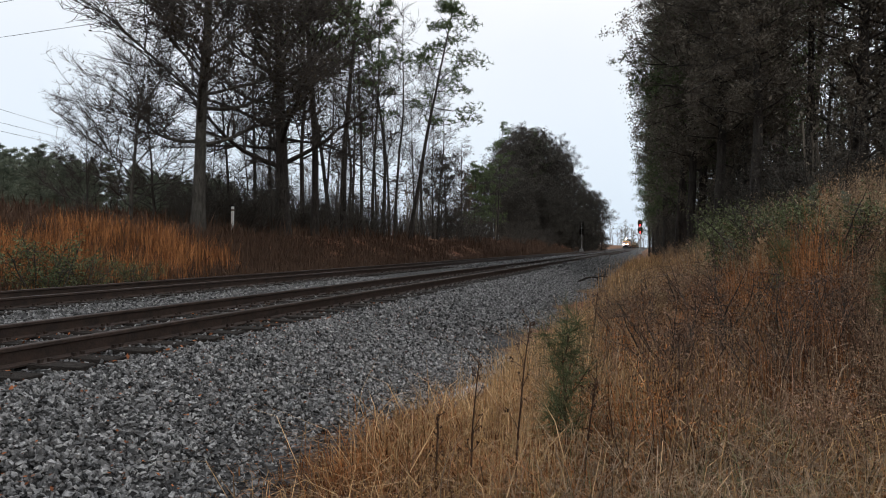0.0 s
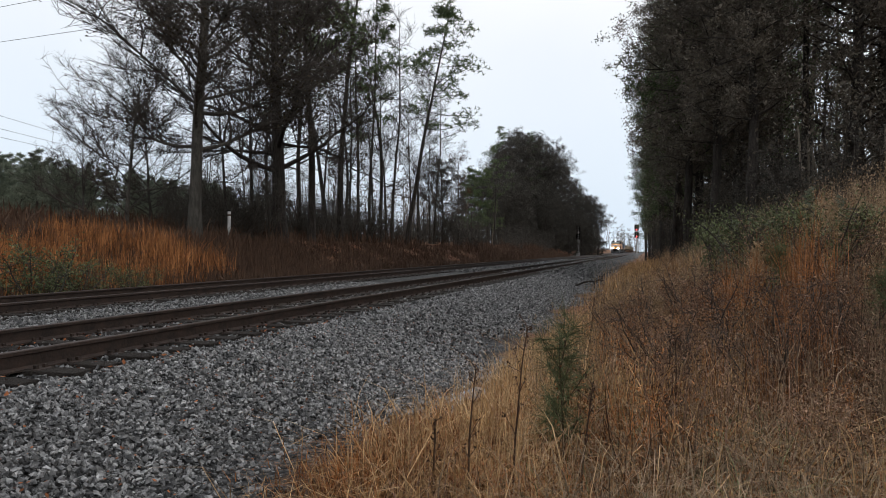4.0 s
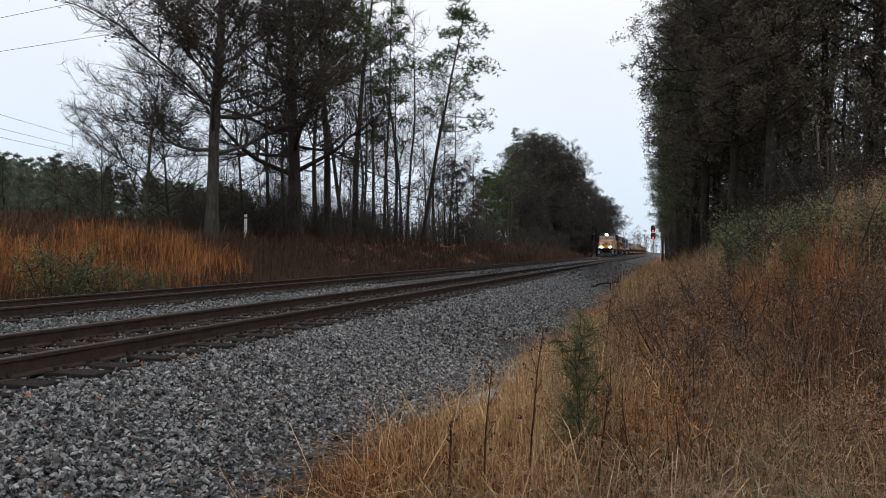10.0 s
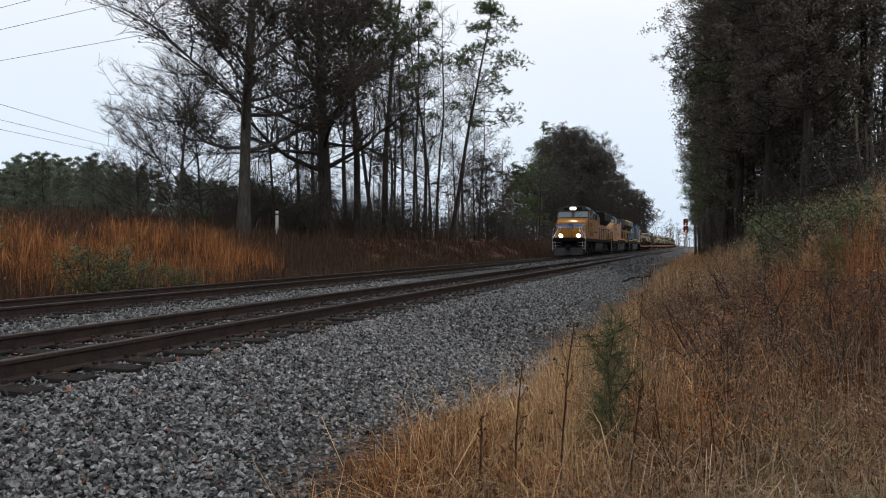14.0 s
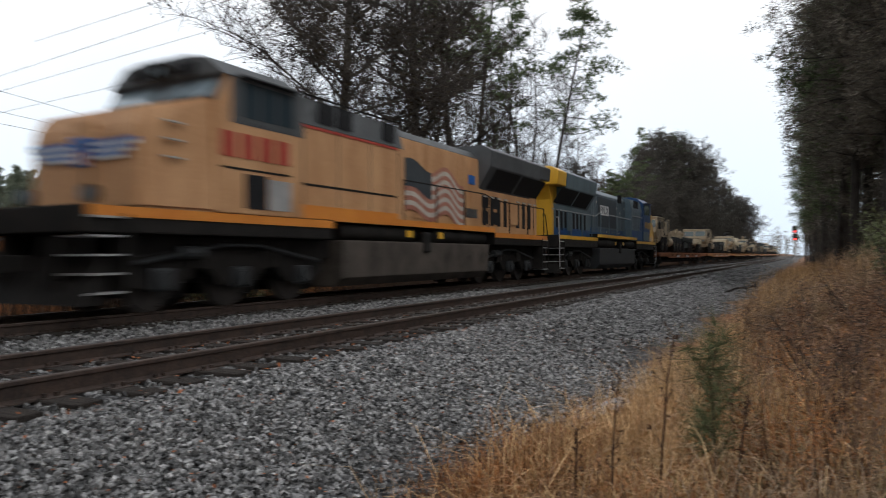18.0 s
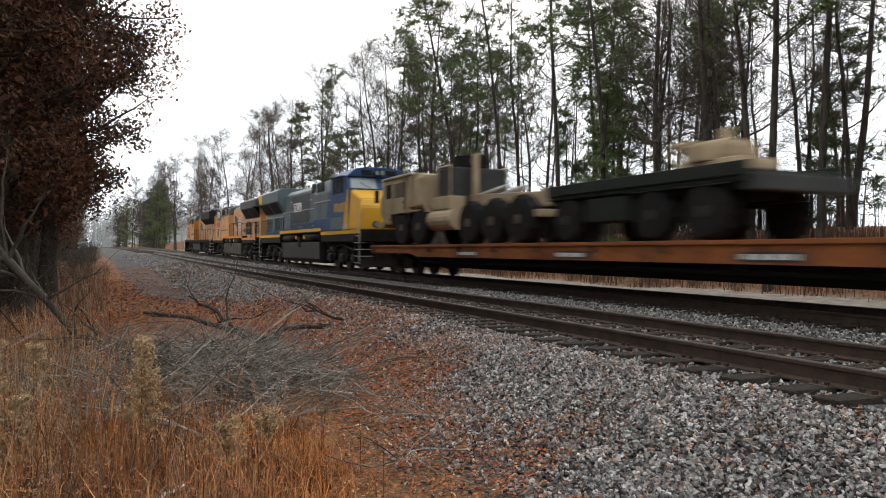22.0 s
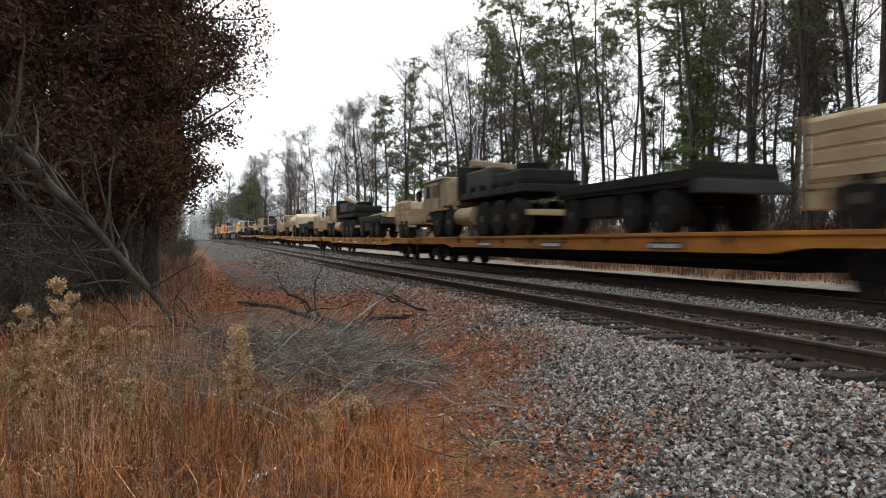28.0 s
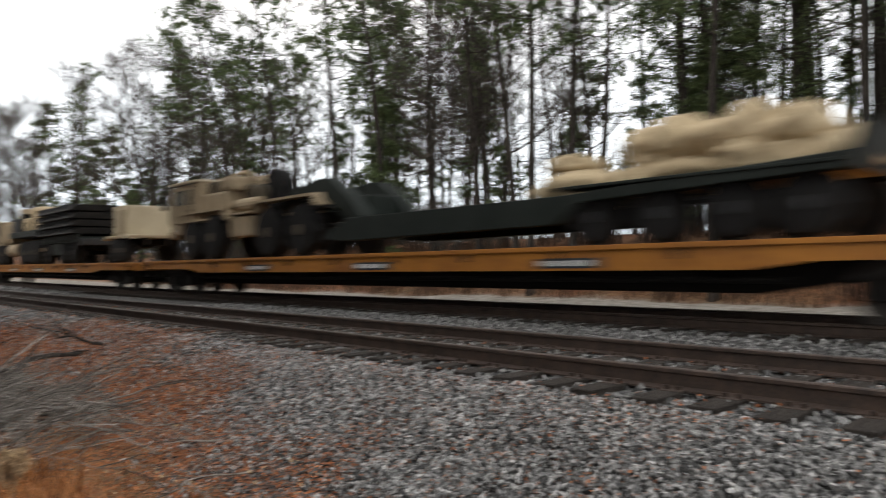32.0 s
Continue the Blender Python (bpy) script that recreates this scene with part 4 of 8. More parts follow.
def ge_locomotive(L, flip, c, label):
    """A six-axle unit with a big overhanging radiator. flip: cab at the tail end."""
    t = thing("locomotive", pose(0, 0, 0), label, "locomotive", "locomotives of the train")
    d = -1 if flip else 1

    def Y(v):
        return L - v if flip else v

    def yb(a, b):
        return min(Y(a), Y(b)), max(Y(a), Y(b))
    lo, hi = c["deck"]
    t0, t1 = 7.0, 15.45
    part("frame", box(-1.46, 1.46, *yb(0.7, t0 - 0.2), 1.32, lo, 0.03), M_FRAME, t)
    part("frame", box(-0.95, 0.95, *yb(t0 - 0.2, t1 + 0.5), 1.32, hi - 0.1, 0.03), M_FRAME, t)
    part("frame", box(-1.46, 1.46, *yb(t1 + 0.5, L - 0.7), 1.32, lo, 0.03), M_FRAME, t)
    zr = (1.32 + hi - 0.17) / 2
    ce = c["cabinet"]
    for s in (-1, 1):
        for a, b, z in ((0.8, t0 - 0.2, lo), (t0 - 0.2, t1 + 0.5, hi), (t1 + 0.5, L - 0.8, lo)):
            panel("sill_stripe", t, s, 1.46, *yb(a, b), z - 0.17, z - 0.005, c["sill"], 0.02)
    part("raised_deck", box(-1.45, 1.45, *yb(t0 - 0.2, t1 + 0.5), hi - 0.16, hi, 0.02), M_FRAME, t)
    part("underframe", box(-1.05, 1.05, 1.4, L - 1.4, 0.9, 1.33, 0.04), M_FRAME, t)
    loco_truck(t, Y(4.2))
    loco_truck(t, Y(L - 4.2))
    part("fuel_tank", prism([(-1.42, 0.45), (-1.15, 0.24), (1.15, 0.24), (1.42, 0.45), (1.45, 1.32), (-1.45, 1.32)], "y", *yb(t0 + 0.2, t1), 0.04), c["tank"], t, "grimy fuel tank")
    for s in (-1, 1):
        for a, b in ((t0 + 0.3, t0 + 3.6), (t0 + 4.8, t1 - 0.1)):
            part("air_reservoir", rod((s * 1.22, Y(a), zr), (s * 1.22, Y(b), zr), min(0.21, (hi - 1.5) / 2), 18), M_FRAME, t, smooth=True)
            panel("tag", t, s, 1.42, *yb(b - 0.5, b - 0.2) if a < t0 + 1 else yb(a + 0.1, a + 0.4), zr - 0.08, zr + 0.1, M_GOLD)
        part("filler", box(s * 1.35, s * 1.5, *yb(t0 + 3.95, t0 + 4.35), 1.05, 1.6, 0.04), M_FRAME, t)
    coupler(t, 0.0, 1)
    coupler(t, L, -1)
    end_steps(t, 0.75, 1, col=c["rail"])
    end_steps(t, L - 0.75, -1, col=c["rail"])
    cab_and_nose(t, Y, d, c["cab"], c["cabroof"], c["nose"], 1.5, *c["nosepos"], 4.72, lo, False, 1.68 if not flip else 1.35, 2.05 if not flip else 1.8)
    if not flip:
        emblem(t, 1.75, lo + 0.15)
    # cabinet flush with the cab, then hood, then radiator
    part("auxiliary_cabinet", box(-1.46, 1.46, *yb(c["nosepos"][2], ce), lo, 3.75, 0.03), c["body"], t)
    part("cabinet_roof", prism([(-1.46, 3.75), (-1.3, 4.35), (-0.6, 4.6), (0.6, 4.6), (1.3, 4.35), (1.46, 3.75)], "y", *yb(c["nosepos"][2], ce), 0.02), c["roof"], t)
    part("engine_hood", box(-1.05, 1.05, *yb(ce, L - 1.0), lo, 4.2, 0.03), c["body"], t)
    part("hood_roof", prism([(-1.05, 4.2), (-0.8, 4.45), (0.8, 4.45), (1.05, 4.2)], "y", *yb(ce, 16.2), 0.02), c["roof"], t)
    r0, r1 = L - 6.6, L - 0.75
    rad = [(-1.05, 3.2), (-1.52, 3.95), (-1.56, c["top"] - 0.2), (-1.2, c["top"]), (1.2, c["top"]), (1.56, c["top"] - 0.2), (1.52, 3.95), (1.05, 3.2)]
    part("radiator_cab", prism(rad, "y", *yb(r0, r1 - 0.95), 0.03), c["rad"], t, "overhanging radiator housing")
    lip = [(-1.5, 3.98), (-1.56, c["top"] - 0.2), (-1.2, c["top"]), (1.2, c["top"]), (1.56, c["top"] - 0.2), (1.5, 3.98)]
    part("radiator_end", prism(lip, "y", *yb(r1 - 0.95, r1 + 0.25), 0.05), c["hoodend"], t, "overhanging hood end")
    part("radiator_end_bracket", prism([(Y(r1 + 0.1), 4.02), (Y(r1 - 0.95), 4.02), (Y(r1 - 0.95), 3.25), (Y(L - 1.0), 3.25)], "x", -1.06, 1.06), c["end"], t)
    part("rear_end", box(-1.08, 1.08, *yb(L - 1.25, L - 0.94), lo, 3.5, 0.03), c["end"], t)
    part("rear_door", box(-0.35, 0.35, *yb(L - 0.94, L - 0.91), lo + 0.1, 3.3), M_DARK, t)
    part("rear_lamp", rod((0, Y(L - 0.94), 2.5), (0, Y(L - 0.88), 2.5), 0.08, 12), M_LAMPDIM, t)
    part("exhaust_pipe", box(-0.45, 0.45, *yb(13.6, 14.4), 4.28, 4.58, 0.05), M_ROOF, t)
    part("roof_vent", box(-0.6, 0.6, *yb(11.4, 12.2), 4.28, 4.42, 0.04), M_ROOF, t)
    for s in (-1, 1):
        for a, b in ((r0 + 0.5, r0 + 2.8), (r0 + 3.0, r1 - 0.3)):
            V = []
            for y, (x, z) in ((a, (1.08, 3.27)), (b, (1.08, 3.27)), (b, (1.505, 3.9)), (a, (1.505, 3.9))):
                V.append((s * (x + 0.02), Y(y), z - 0.015))
            part("radiator_screen", (V, [(0, 1, 2, 3)]), M_DARK, t, "dark radiator screen")
        for a in (6.3, 7.0, 8.9) if ce > 9 else (6.3, 7.0):
            panel("cabinet_grille", t, s, 1.44, *yb(a, a + 0.55), 3.85, 4.3, M_DARK, 0.03)
        for i in range(6):
            y = 9.9 + i * 0.98
            panel("hood_door", t, s, 1.05, *yb(y, y + 0.9), hi + 0.12, 4.08, c["body"], 0.012)
        for i in range(9):
            y = r0 + 0.35 + i * 0.62
            if i == 4:
                panel("control_box", t, s, 1.05, *yb(y - 0.1, y + 0.65), 2.1, 2.95, c["body"], 0.06)
                continue
            panel("rear_door_panel", t, s, 1.05, *yb(y, y + 0.3), lo + 0.25, 2.95, M_DARK, 0.012)
            part("door_light", box(s * 1.06, s * 1.1, *yb(y, y + 0.3), 2.96, 3.01), M_CHROME, t)
        if c["flag"]:
            panel("red_line", t, s, 1.462, *yb(5.6, 9.6), 3.68, 3.74, M_RED)
            flag(t, s, 1.075, Y(10.6), Y(14.3), 1.95, 3.75)
            bars("figure_bar", t, s, 1.505, *yb(3.4, 5.4), 2.78, 3.25, 4, M_RED)
            bars("lettering_bar", t, s, 1.07, *yb(14.5, 15.4), 2.2, 2.5, 6, M_ROOF)
            panel("badge", t, s, 1.06, *yb(14.7, 15.2), 3.3, 3.6, M_BLUE, 0.02)
            panel("battery_box", t, s, 1.503, *yb(4.0, 4.6), 1.85, 2.5, M_DARK)
            panel("battery_box", t, s, 1.503, *yb(4.65, 5.3), 1.85, 2.45, M_CHROME)
            panel("seam", t, s, 1.503, *yb(3.4, 5.3), 2.56, 2.6, M_FRAME, 0.008)
            panel("seam", t, s, 1.46, *yb(5.7, 9.5), 2.45, 2.5, M_FRAME, 0.01)
            for y in (5.75, 7.0, 8.3, 9.6):
                panel("cabinet_seam", t, s, 1.46, *yb(y, y + 0.03), lo + 0.3, 3.66, M_GRIME, 0.005)
            for y, z in ((2.2, 2.6), (2.2, 2.9), (2.2, 3.2)):
                panel("nose_step", t, s, 1.42, *yb(y, y + 0.35), z, z + 0.03, M_CHROME, 0.06)
            panel("roof_rail", t, s, 1.30, *yb(5.8, 9.7), 4.42, 4.45, M_FRAME, 0.05)
            for i in range(2):
                for j in range(2):
                    panel("radiator_window", t, s, 1.05, *yb(L - 6.3 + i * 0.75, L - 5.75 + i * 0.75), 2.05 + j * 0.55, 2.48 + j * 0.55, M_DARK, 0.02)
            panel("dirt_skirt", t, s, 1.462, *yb(5.6, 9.6), lo + 0.02, lo + 0.3, M_ORANGE, 0.006)
        else:
            for a, b, x, z in ((5.3, t1 + 0.4, 1.05, hi), (t1 + 0.5, L - 1.0, 1.05, lo)):
                panel("blue_band", t, s, 1.462 if b < 10 else x + 0.004, *yb(max(a, ce + 0.02), b), z + 0.01, z + (0.36 if z > 1.7 else 0.6), M_NAVY, 0.008)
            panel("blue_band", t, s, 1.462, *yb(c["nosepos"][2] + 0.02, ce), lo + 0.02, lo + 0.62, M_NAVY, 0.008)
            panel("patch", t, s, 1.07, *yb(10.46, 14.42), 2.47, 4.07, M_DARKPANEL, 0.012, "dark repainted patch")
            panel("reporting_plate", t, s, 1.084, *yb(12.19, 14.01), 3.12, 3.64, M_WHITE, 0.006, "white reporting-mark plate with dark bars")
            letters("PRLX", t, s, 1.0915, yb(12.28, 13.92), 3.19, 3.57, M_DARKPANEL)
            panel("hood_opening", t, s, 1.062, *yb(9.1, 10.0), 4.0, 4.5, M_DARK, 0.02)
            for y in (8.6, 9.05, 10.1, 10.3, 14.55, 15.0, 15.4):
                panel("seam", t, s, 1.062, *yb(y, y + 0.025), hi + 0.4, 4.15, M_DARKPANEL, 0.004)
            panel("rub_rail", t, s, 1.062, *yb(8.2, 15.4), hi + 0.36, hi + 0.39, M_SLATE, 0.02)
            for k in range(5):
                slab("cab_emblem", t, s, 1.503, [(Y(2.75 + 0.36 * k), 2.66 + 0.05 * (k % 2)), (Y(3.05 + 0.36 * k), 2.66 + 0.03 * k), (Y(2.98 + 0.36 * k), 3.14 - 0.06 * (k % 3)), (Y(2.68 + 0.36 * k), 3.10)], M_OLDGOLD)
            slab("yellow_sweep", t, s, 1.503, [(Y(c["nosepos"][1] - 0.02), lo + 0.02), (Y(3.1), lo + 0.02), (Y(2.42), 3.68), (Y(c["nosepos"][1] - 0.02), 3.68)], M_GOLD)
            slab("grey_panel", t, s, 1.4625, [(Y(5.05), lo + 0.65), (Y(5.9), lo + 0.65), (Y(5.35), 3.7), (Y(5.05), 3.7)], M_NAVY)
            panel("cab_lower_panel", t, s, 1.503, *yb(3.2, 5.0), lo + 0.06, lo + 0.62, M_SLATE, 0.006)
            panel("data_plate", t, s, 1.503, *yb(2.45, 3.0), lo + 0.08, lo + 0.28, M_OLDWHITE, 0.012)
            for y in (5.5, 6.2, 6.9, 7.5):
                panel("cabinet_seam", t, s, 1.462, *yb(y, y + 0.03), lo + 0.66, 3.7, M_DARKPANEL, 0.005)
            panel("cabinet_rail", t, s, 1.462, *yb(5.1, 8.0), 3.32, 3.36, M_CHROME, 0.05)
            for y in (8.35, 9.4, 10.2, 14.6, 15.1):
                panel("paint_scar", t, s, 1.0625, *yb(y, y + 0.16), 3.3 + 0.4 * math.sin(y * 7), 3.42 + 0.4 * math.sin(y * 7), M_OLDWHITE, 0.004)
            for k in range(6):
                panel("white_tag", t, s, 1.066, *yb(9.7 + k * 0.71, 9.82 + k * 0.71), 2.2 + 0.31 * (k % 4), 2.26 + 0.31 * (k % 4), M_WHITE, 0.01)
    handrail(t, 1.4, lo, [(Y(L - 1.0), lo + 1.09), (Y(t1 + 0.65), lo + 1.09), (Y(t1 - 0.15), hi + 1.09), (Y(ce + 0.1), hi + 1.06)], c["rail"], 1.75)
    return t


def flat_car(i):
    rusty = i == 0
    m = M_RUSTY if rusty else M_DECK
    t = thing("flat_car", pose(0, 0, 0), "rust-streaked flat car loaded with army vehicles" if rusty else "yellow-orange flat car with rust stains and army vehicles on it", "flat car", "flat cars of the train")
    L = 28.25
    part("deck", box(-1.4, 1.4, 0.55, L - 0.55, 1.04, 1.13, 0.01), m, t)
    prof = [(0.55, 0.86), (4.6, 0.84), (5.4, 0.73), (L - 5.4, 0.73), (L - 4.6, 0.84), (L - 0.55, 0.86), (L - 0.55, 1.07), (0.55, 1.07)]
    for s in (-1, 1):
        part("side_sill", prism(prof, "x", s * 1.36, s * 1.42), m, t)
        part("top_flange", box(s * 1.36, s * 1.46, 0.5, L - 0.5, 1.06, 1.14, 0.008), m, t)
        for y, n in ((8.6, 5), (13.8, 3), (19.2, 4)):
            panel("marking_plate", t, s, 1.42, y, y + 1.3, 0.77, 0.94, M_DARKPANEL, 0.008)
            bars("mark_bar", t, s, 1.43, y + 0.1, y + 1.2, 0.81, 0.90, n, M_WHITE)
        for k in range(8):
            y = 6.4 + k * 2.2
            panel("tie_down", t, s, 1.42, y, y + 0.12, 0.9, 1.04, M_FRAME, 0.05)
    belly = [(0.6, 0.55), (4.4, 0.55), (5.6, 0.36), (L - 5.6, 0.36), (L - 4.4, 0.55), (L - 0.6, 0.55), (L - 0.6, 1.05), (0.6, 1.05)]
    part("centre_sill", prism(belly, "x", -0.45, 0.45, 0.02), M_FRAME, t, "black fish-bellied centre sill")
    part("brake_pipe", rod((1.1, 5.0, 0.58), (1.1, L - 5.0, 0.58), 0.05, 8), M_FRAME, t)
    for k in range(7):
        y = 6.5 + k * 2.54
        part("cross_bearer", box(-1.36, 1.36, y - 0.06, y + 0.06, 0.60, 1.04), M_FRAME, t)
    for yc in (3.0, L - 3.0):
        tr = part("truck", box(-1.0, 1.0, yc - 0.22, yc + 0.22, 0.5, 0.82, 0.04), M_FRAME, t, "black four-wheel truck")
        for y in (yc - 0.89, yc + 0.89):
            rail_wheelset(tr, y, 0.42)
        for s in (-1, 1):
            part("side_frame", prism([(yc - 1.2, 0.32), (yc - 0.62, 0.32), (yc - 0.4, 0.26), (yc + 0.4, 0.26), (yc + 0.62, 0.32), (yc + 1.2, 0.32), (yc + 1.2, 0.58), (yc + 0.4, 0.78), (yc - 0.4, 0.78), (yc - 1.2, 0.58)], "x", s * 0.9, s * 1.06, 0.02), M_FRAME, tr)
            bm = bmesh.new()
            for dy in (-0.14, 0.14):
                add_rod(bm, (s * 1.08, yc + dy, 0.34), (s * 1.08, yc + dy, 0.62), 0.08, 10)
            part("spring", bm, M_FRAME, tr)
    for y, d in ((0.0, 1), (L, -1)):
        coupler(t, y, d)
        part("end_sill", box(-1.4, 1.4, y + d * 0.5, y + d * 0.62, 0.82, 1.12, 0.02), m, t)
        part("grab_iron", rods([(1.46, y + d * 0.7, 0.6), (1.46, y + d * 0.7, 1.0), (1.46, y + d * 1.1, 1.0), (1.46, y + d * 1.1, 0.6), (1.46, y + d * 0.7, 0.6)], 0.015), M_FRAME, t)
    return t


# ---- army vehicles; their own y runs from front to tail, z = 0 on the deck ----
def tyre_profile(w, r):
    bm = bmesh.new()
    add_rod(bm, (-w / 2, 0, 0), (w / 2, 0, 0), r, 28)
    es = [e for e in bm.edges if abs(e.verts[0].co.x - e.verts[1].co.x) < 1e-5]
    bmesh.ops.bevel(bm, geom=es, offset=w * 0.18, segments=3, affect="EDGES")
    for v in bm.verts:
        a = math.atan2(v.co.z, v.co.y)
        d = math.hypot(v.co.y, v.co.z)
        if d > r * 0.9:
            k = 1 + 0.02 * math.copysign(1, math.sin(a * 14 + 0.1))
            v.co.y, v.co.z = v.co.y * k, v.co.z * k
    return bm


WHEELS = {}


def wheels(t, ys, r, w, track_, hub):
    """Pairs of wheels, each a tyre with a dished hub."""
    k = (round(r, 3), round(w, 3), hub.name)
    if k not in WHEELS:
        b = disc(w * 0.3, w * 0.42, 0, 0, r * 0.48, 18)
        add_rod(b, (w * 0.3, 0, 0), (w * 0.58, 0, 0), r * 0.2, 12)
        me = bpy.data.meshes.new("hub")
        b.to_mesh(me)
        b.free()
        me.materials.append(M_HUB if hub is M_TAN else M_TANK)
        b = tyre_profile(w, r)
        mt = bpy.data.meshes.new("tyre")
        b.to_mesh(mt)
        b.free()
        mt.materials.append(M_TYRE)
        WHEELS[k] = mt, me
    for y in ys:
        for s in (-1, 1):
            o = new("wheel", WHEELS[k][0])
            o.parent, o.location = t, (s * track_, y, r)
            o.rotation_euler = (0.3 * y, 0, 0 if s > 0 else math.pi)
            h = new("hub", WHEELS[k][1])
            h.parent = o


def army_cab(t, m, y0, y1, z0, z1, w=1.22):
    ym = y0 + 0.5
    c = part("cab", prism([(y0 + 0.75, z0 + 0.02), (y0 + 0.12, z0 + 0.42), (y0 + 0.02, z0 + 0.72), (y0 + 0.10, z0 + 1.0), (y0 + 0.42, z1), (y1, z1), (y1, z0 + 0.35), (y0 + 1.3, z0 + 0.02)], "x", -w, w, 0.05), m, t)
    part("cab_roof", box(-w - 0.03, w + 0.03, y0 + 0.34, y1 + 0.04, z1 - 0.02, z1 + 0.05, 0.02), M_PALETAN if m is M_TAN else m, c)
    for s in (-1, 1):
        part("door", box(s * w, s * (w + 0.025), y0 + 0.55, y1 - 0.45, z0 + 0.4, z1 - 0.12, 0.02), m, c)
        part("side_window", box(s * (w + 0.02), s * (w + 0.03), y0 + 0.74, y0 + 1.42, z0 + 1.02, z1 - 0.24), M_FIELDGLASS, c)
        part("door_seam", box(s * (w + 0.02), s * (w + 0.03), y0 + 1.52, y0 + 1.55, z0 + 0.42, z1 - 0.14), M_HUB, c)
        part("door_seam", box(s * (w + 0.02), s * (w + 0.03), y0 + 0.57, y0 + 0.60, z0 + 0.42, z1 - 0.14), M_HUB, c)
        part("vent_panel", box(s * (w + 0.02), s * (w + 0.032), y0 + 1.68, y1 - 0.5, z0 + 1.0, z1 - 0.25), M_HUB if m is M_TAN else M_TANK, c)
        part("roof_gutter", box(s * (w + 0.02), s * (w + 0.05), y0 + 0.3, y1, z1 - 0.09, z1 - 0.05), M_HUB if m is M_TAN else M_TANK, c)
        part("fender_lip", prism([(y0 + 1.15, z0 + 0.2), (y0 + 1.4, z0 + 0.46), (y1 + 0.9, z0 + 0.46), (y1 + 0.9, z0 + 0.40), (y0 + 1.42, z0 + 0.40), (y0 + 1.2, z0 + 0.18)], "x", s * (w - 0.1), s * (w + 0.07)), m, c)
        part("mirror", box(s * (w + 0.1), s * (w + 0.28), y0 + 0.15, y0 + 0.2, z0 + 0.9, z0 + 1.4, 0.02), M_FRAME, c)
        part("headlight", rod((s * 0.9, y0 + 0.04, z0 + 0.58), (s * 0.9, y0 + 0.12, z0 + 0.58), 0.1, 12), M_SCREENGLASS, c)
        part("windscreen", prism([(y0 + 0.10, z0 + 1.06), (y0 + 0.385, z1 - 0.1), (y0 + 0.42, z1 - 0.1), (y0 + 0.14, z0 + 1.06)], "x", s * 0.06, s * (w - 0.1)), M_FIELDGLASS, c)
    # black block in the open wheel arch, added for the shade inside it
    part("wheel_well_shade", box(-w - 0.004, w + 0.004, y0 + 1.4, y1 + 0.02, z0 - 0.02, z0 + 0.36), M_TYRE, c)
    for k in range(5):
        part("grille_bar", box(-0.55, 0.55, y0 + 0.0, y0 + 0.1, z0 + 0.5 + 0.07 * k, z0 + 0.53 + 0.07 * k), M_FRAME, c)
    for s in (-1, 1):
        part("door_handle", box(s * (w + 0.02), s * (w + 0.05), y1 - 0.65, y1 - 0.52, z0 + 0.78, z0 + 0.82), M_FRAME, c)
        part("hand_rail", rods([(s * (w + 0.03), y1 - 0.38, z0 + 0.5), (s * (w + 0.07), y1 - 0.38, z0 + 0.55), (s * (w + 0.07), y1 - 0.38, z1 - 0.2), (s * (w + 0.03), y1 - 0.38, z1 - 0.15)], 0.018), M_FRAME, c)
    part("bumper", box(-w - 0.02, w + 0.02, y0 + 0.22, y0 + 0.5, z0 - 0.1, z0 + 0.16, 0.04), m, c)
    return c


def chassis(t, y0, y1, z=0.95, m=None):
    for s in (-1, 1):
        for y in (y0 + 0.4, y1 - 0.4):
            for d in (-0.9, 0.9):
                part("tie_down_chain", rod((s * 0.5, y, z - 0.1), (s * 1.3, y + d, 0.02), 0.018, 5), M_FRAME, t)
    part("air_tank", rod((0.5, (y0 + y1) / 2 - 0.5, z - 0.25), (0.5, (y0 + y1) / 2 + 0.5, z - 0.25), 0.16, 12), M_FRAME, t)
    part("drive_shaft", rod((0, y0 + 0.6, z - 0.2), (0, y1 - 0.3, z - 0.2), 0.07, 8), M_FRAME, t)
    for x in (-0.42, 0.42):
        part("frame_rail", box(x - 0.06, x + 0.06, y0, y1, z - 0.16, z + 0.12, 0.01), m or M_FRAME, t)


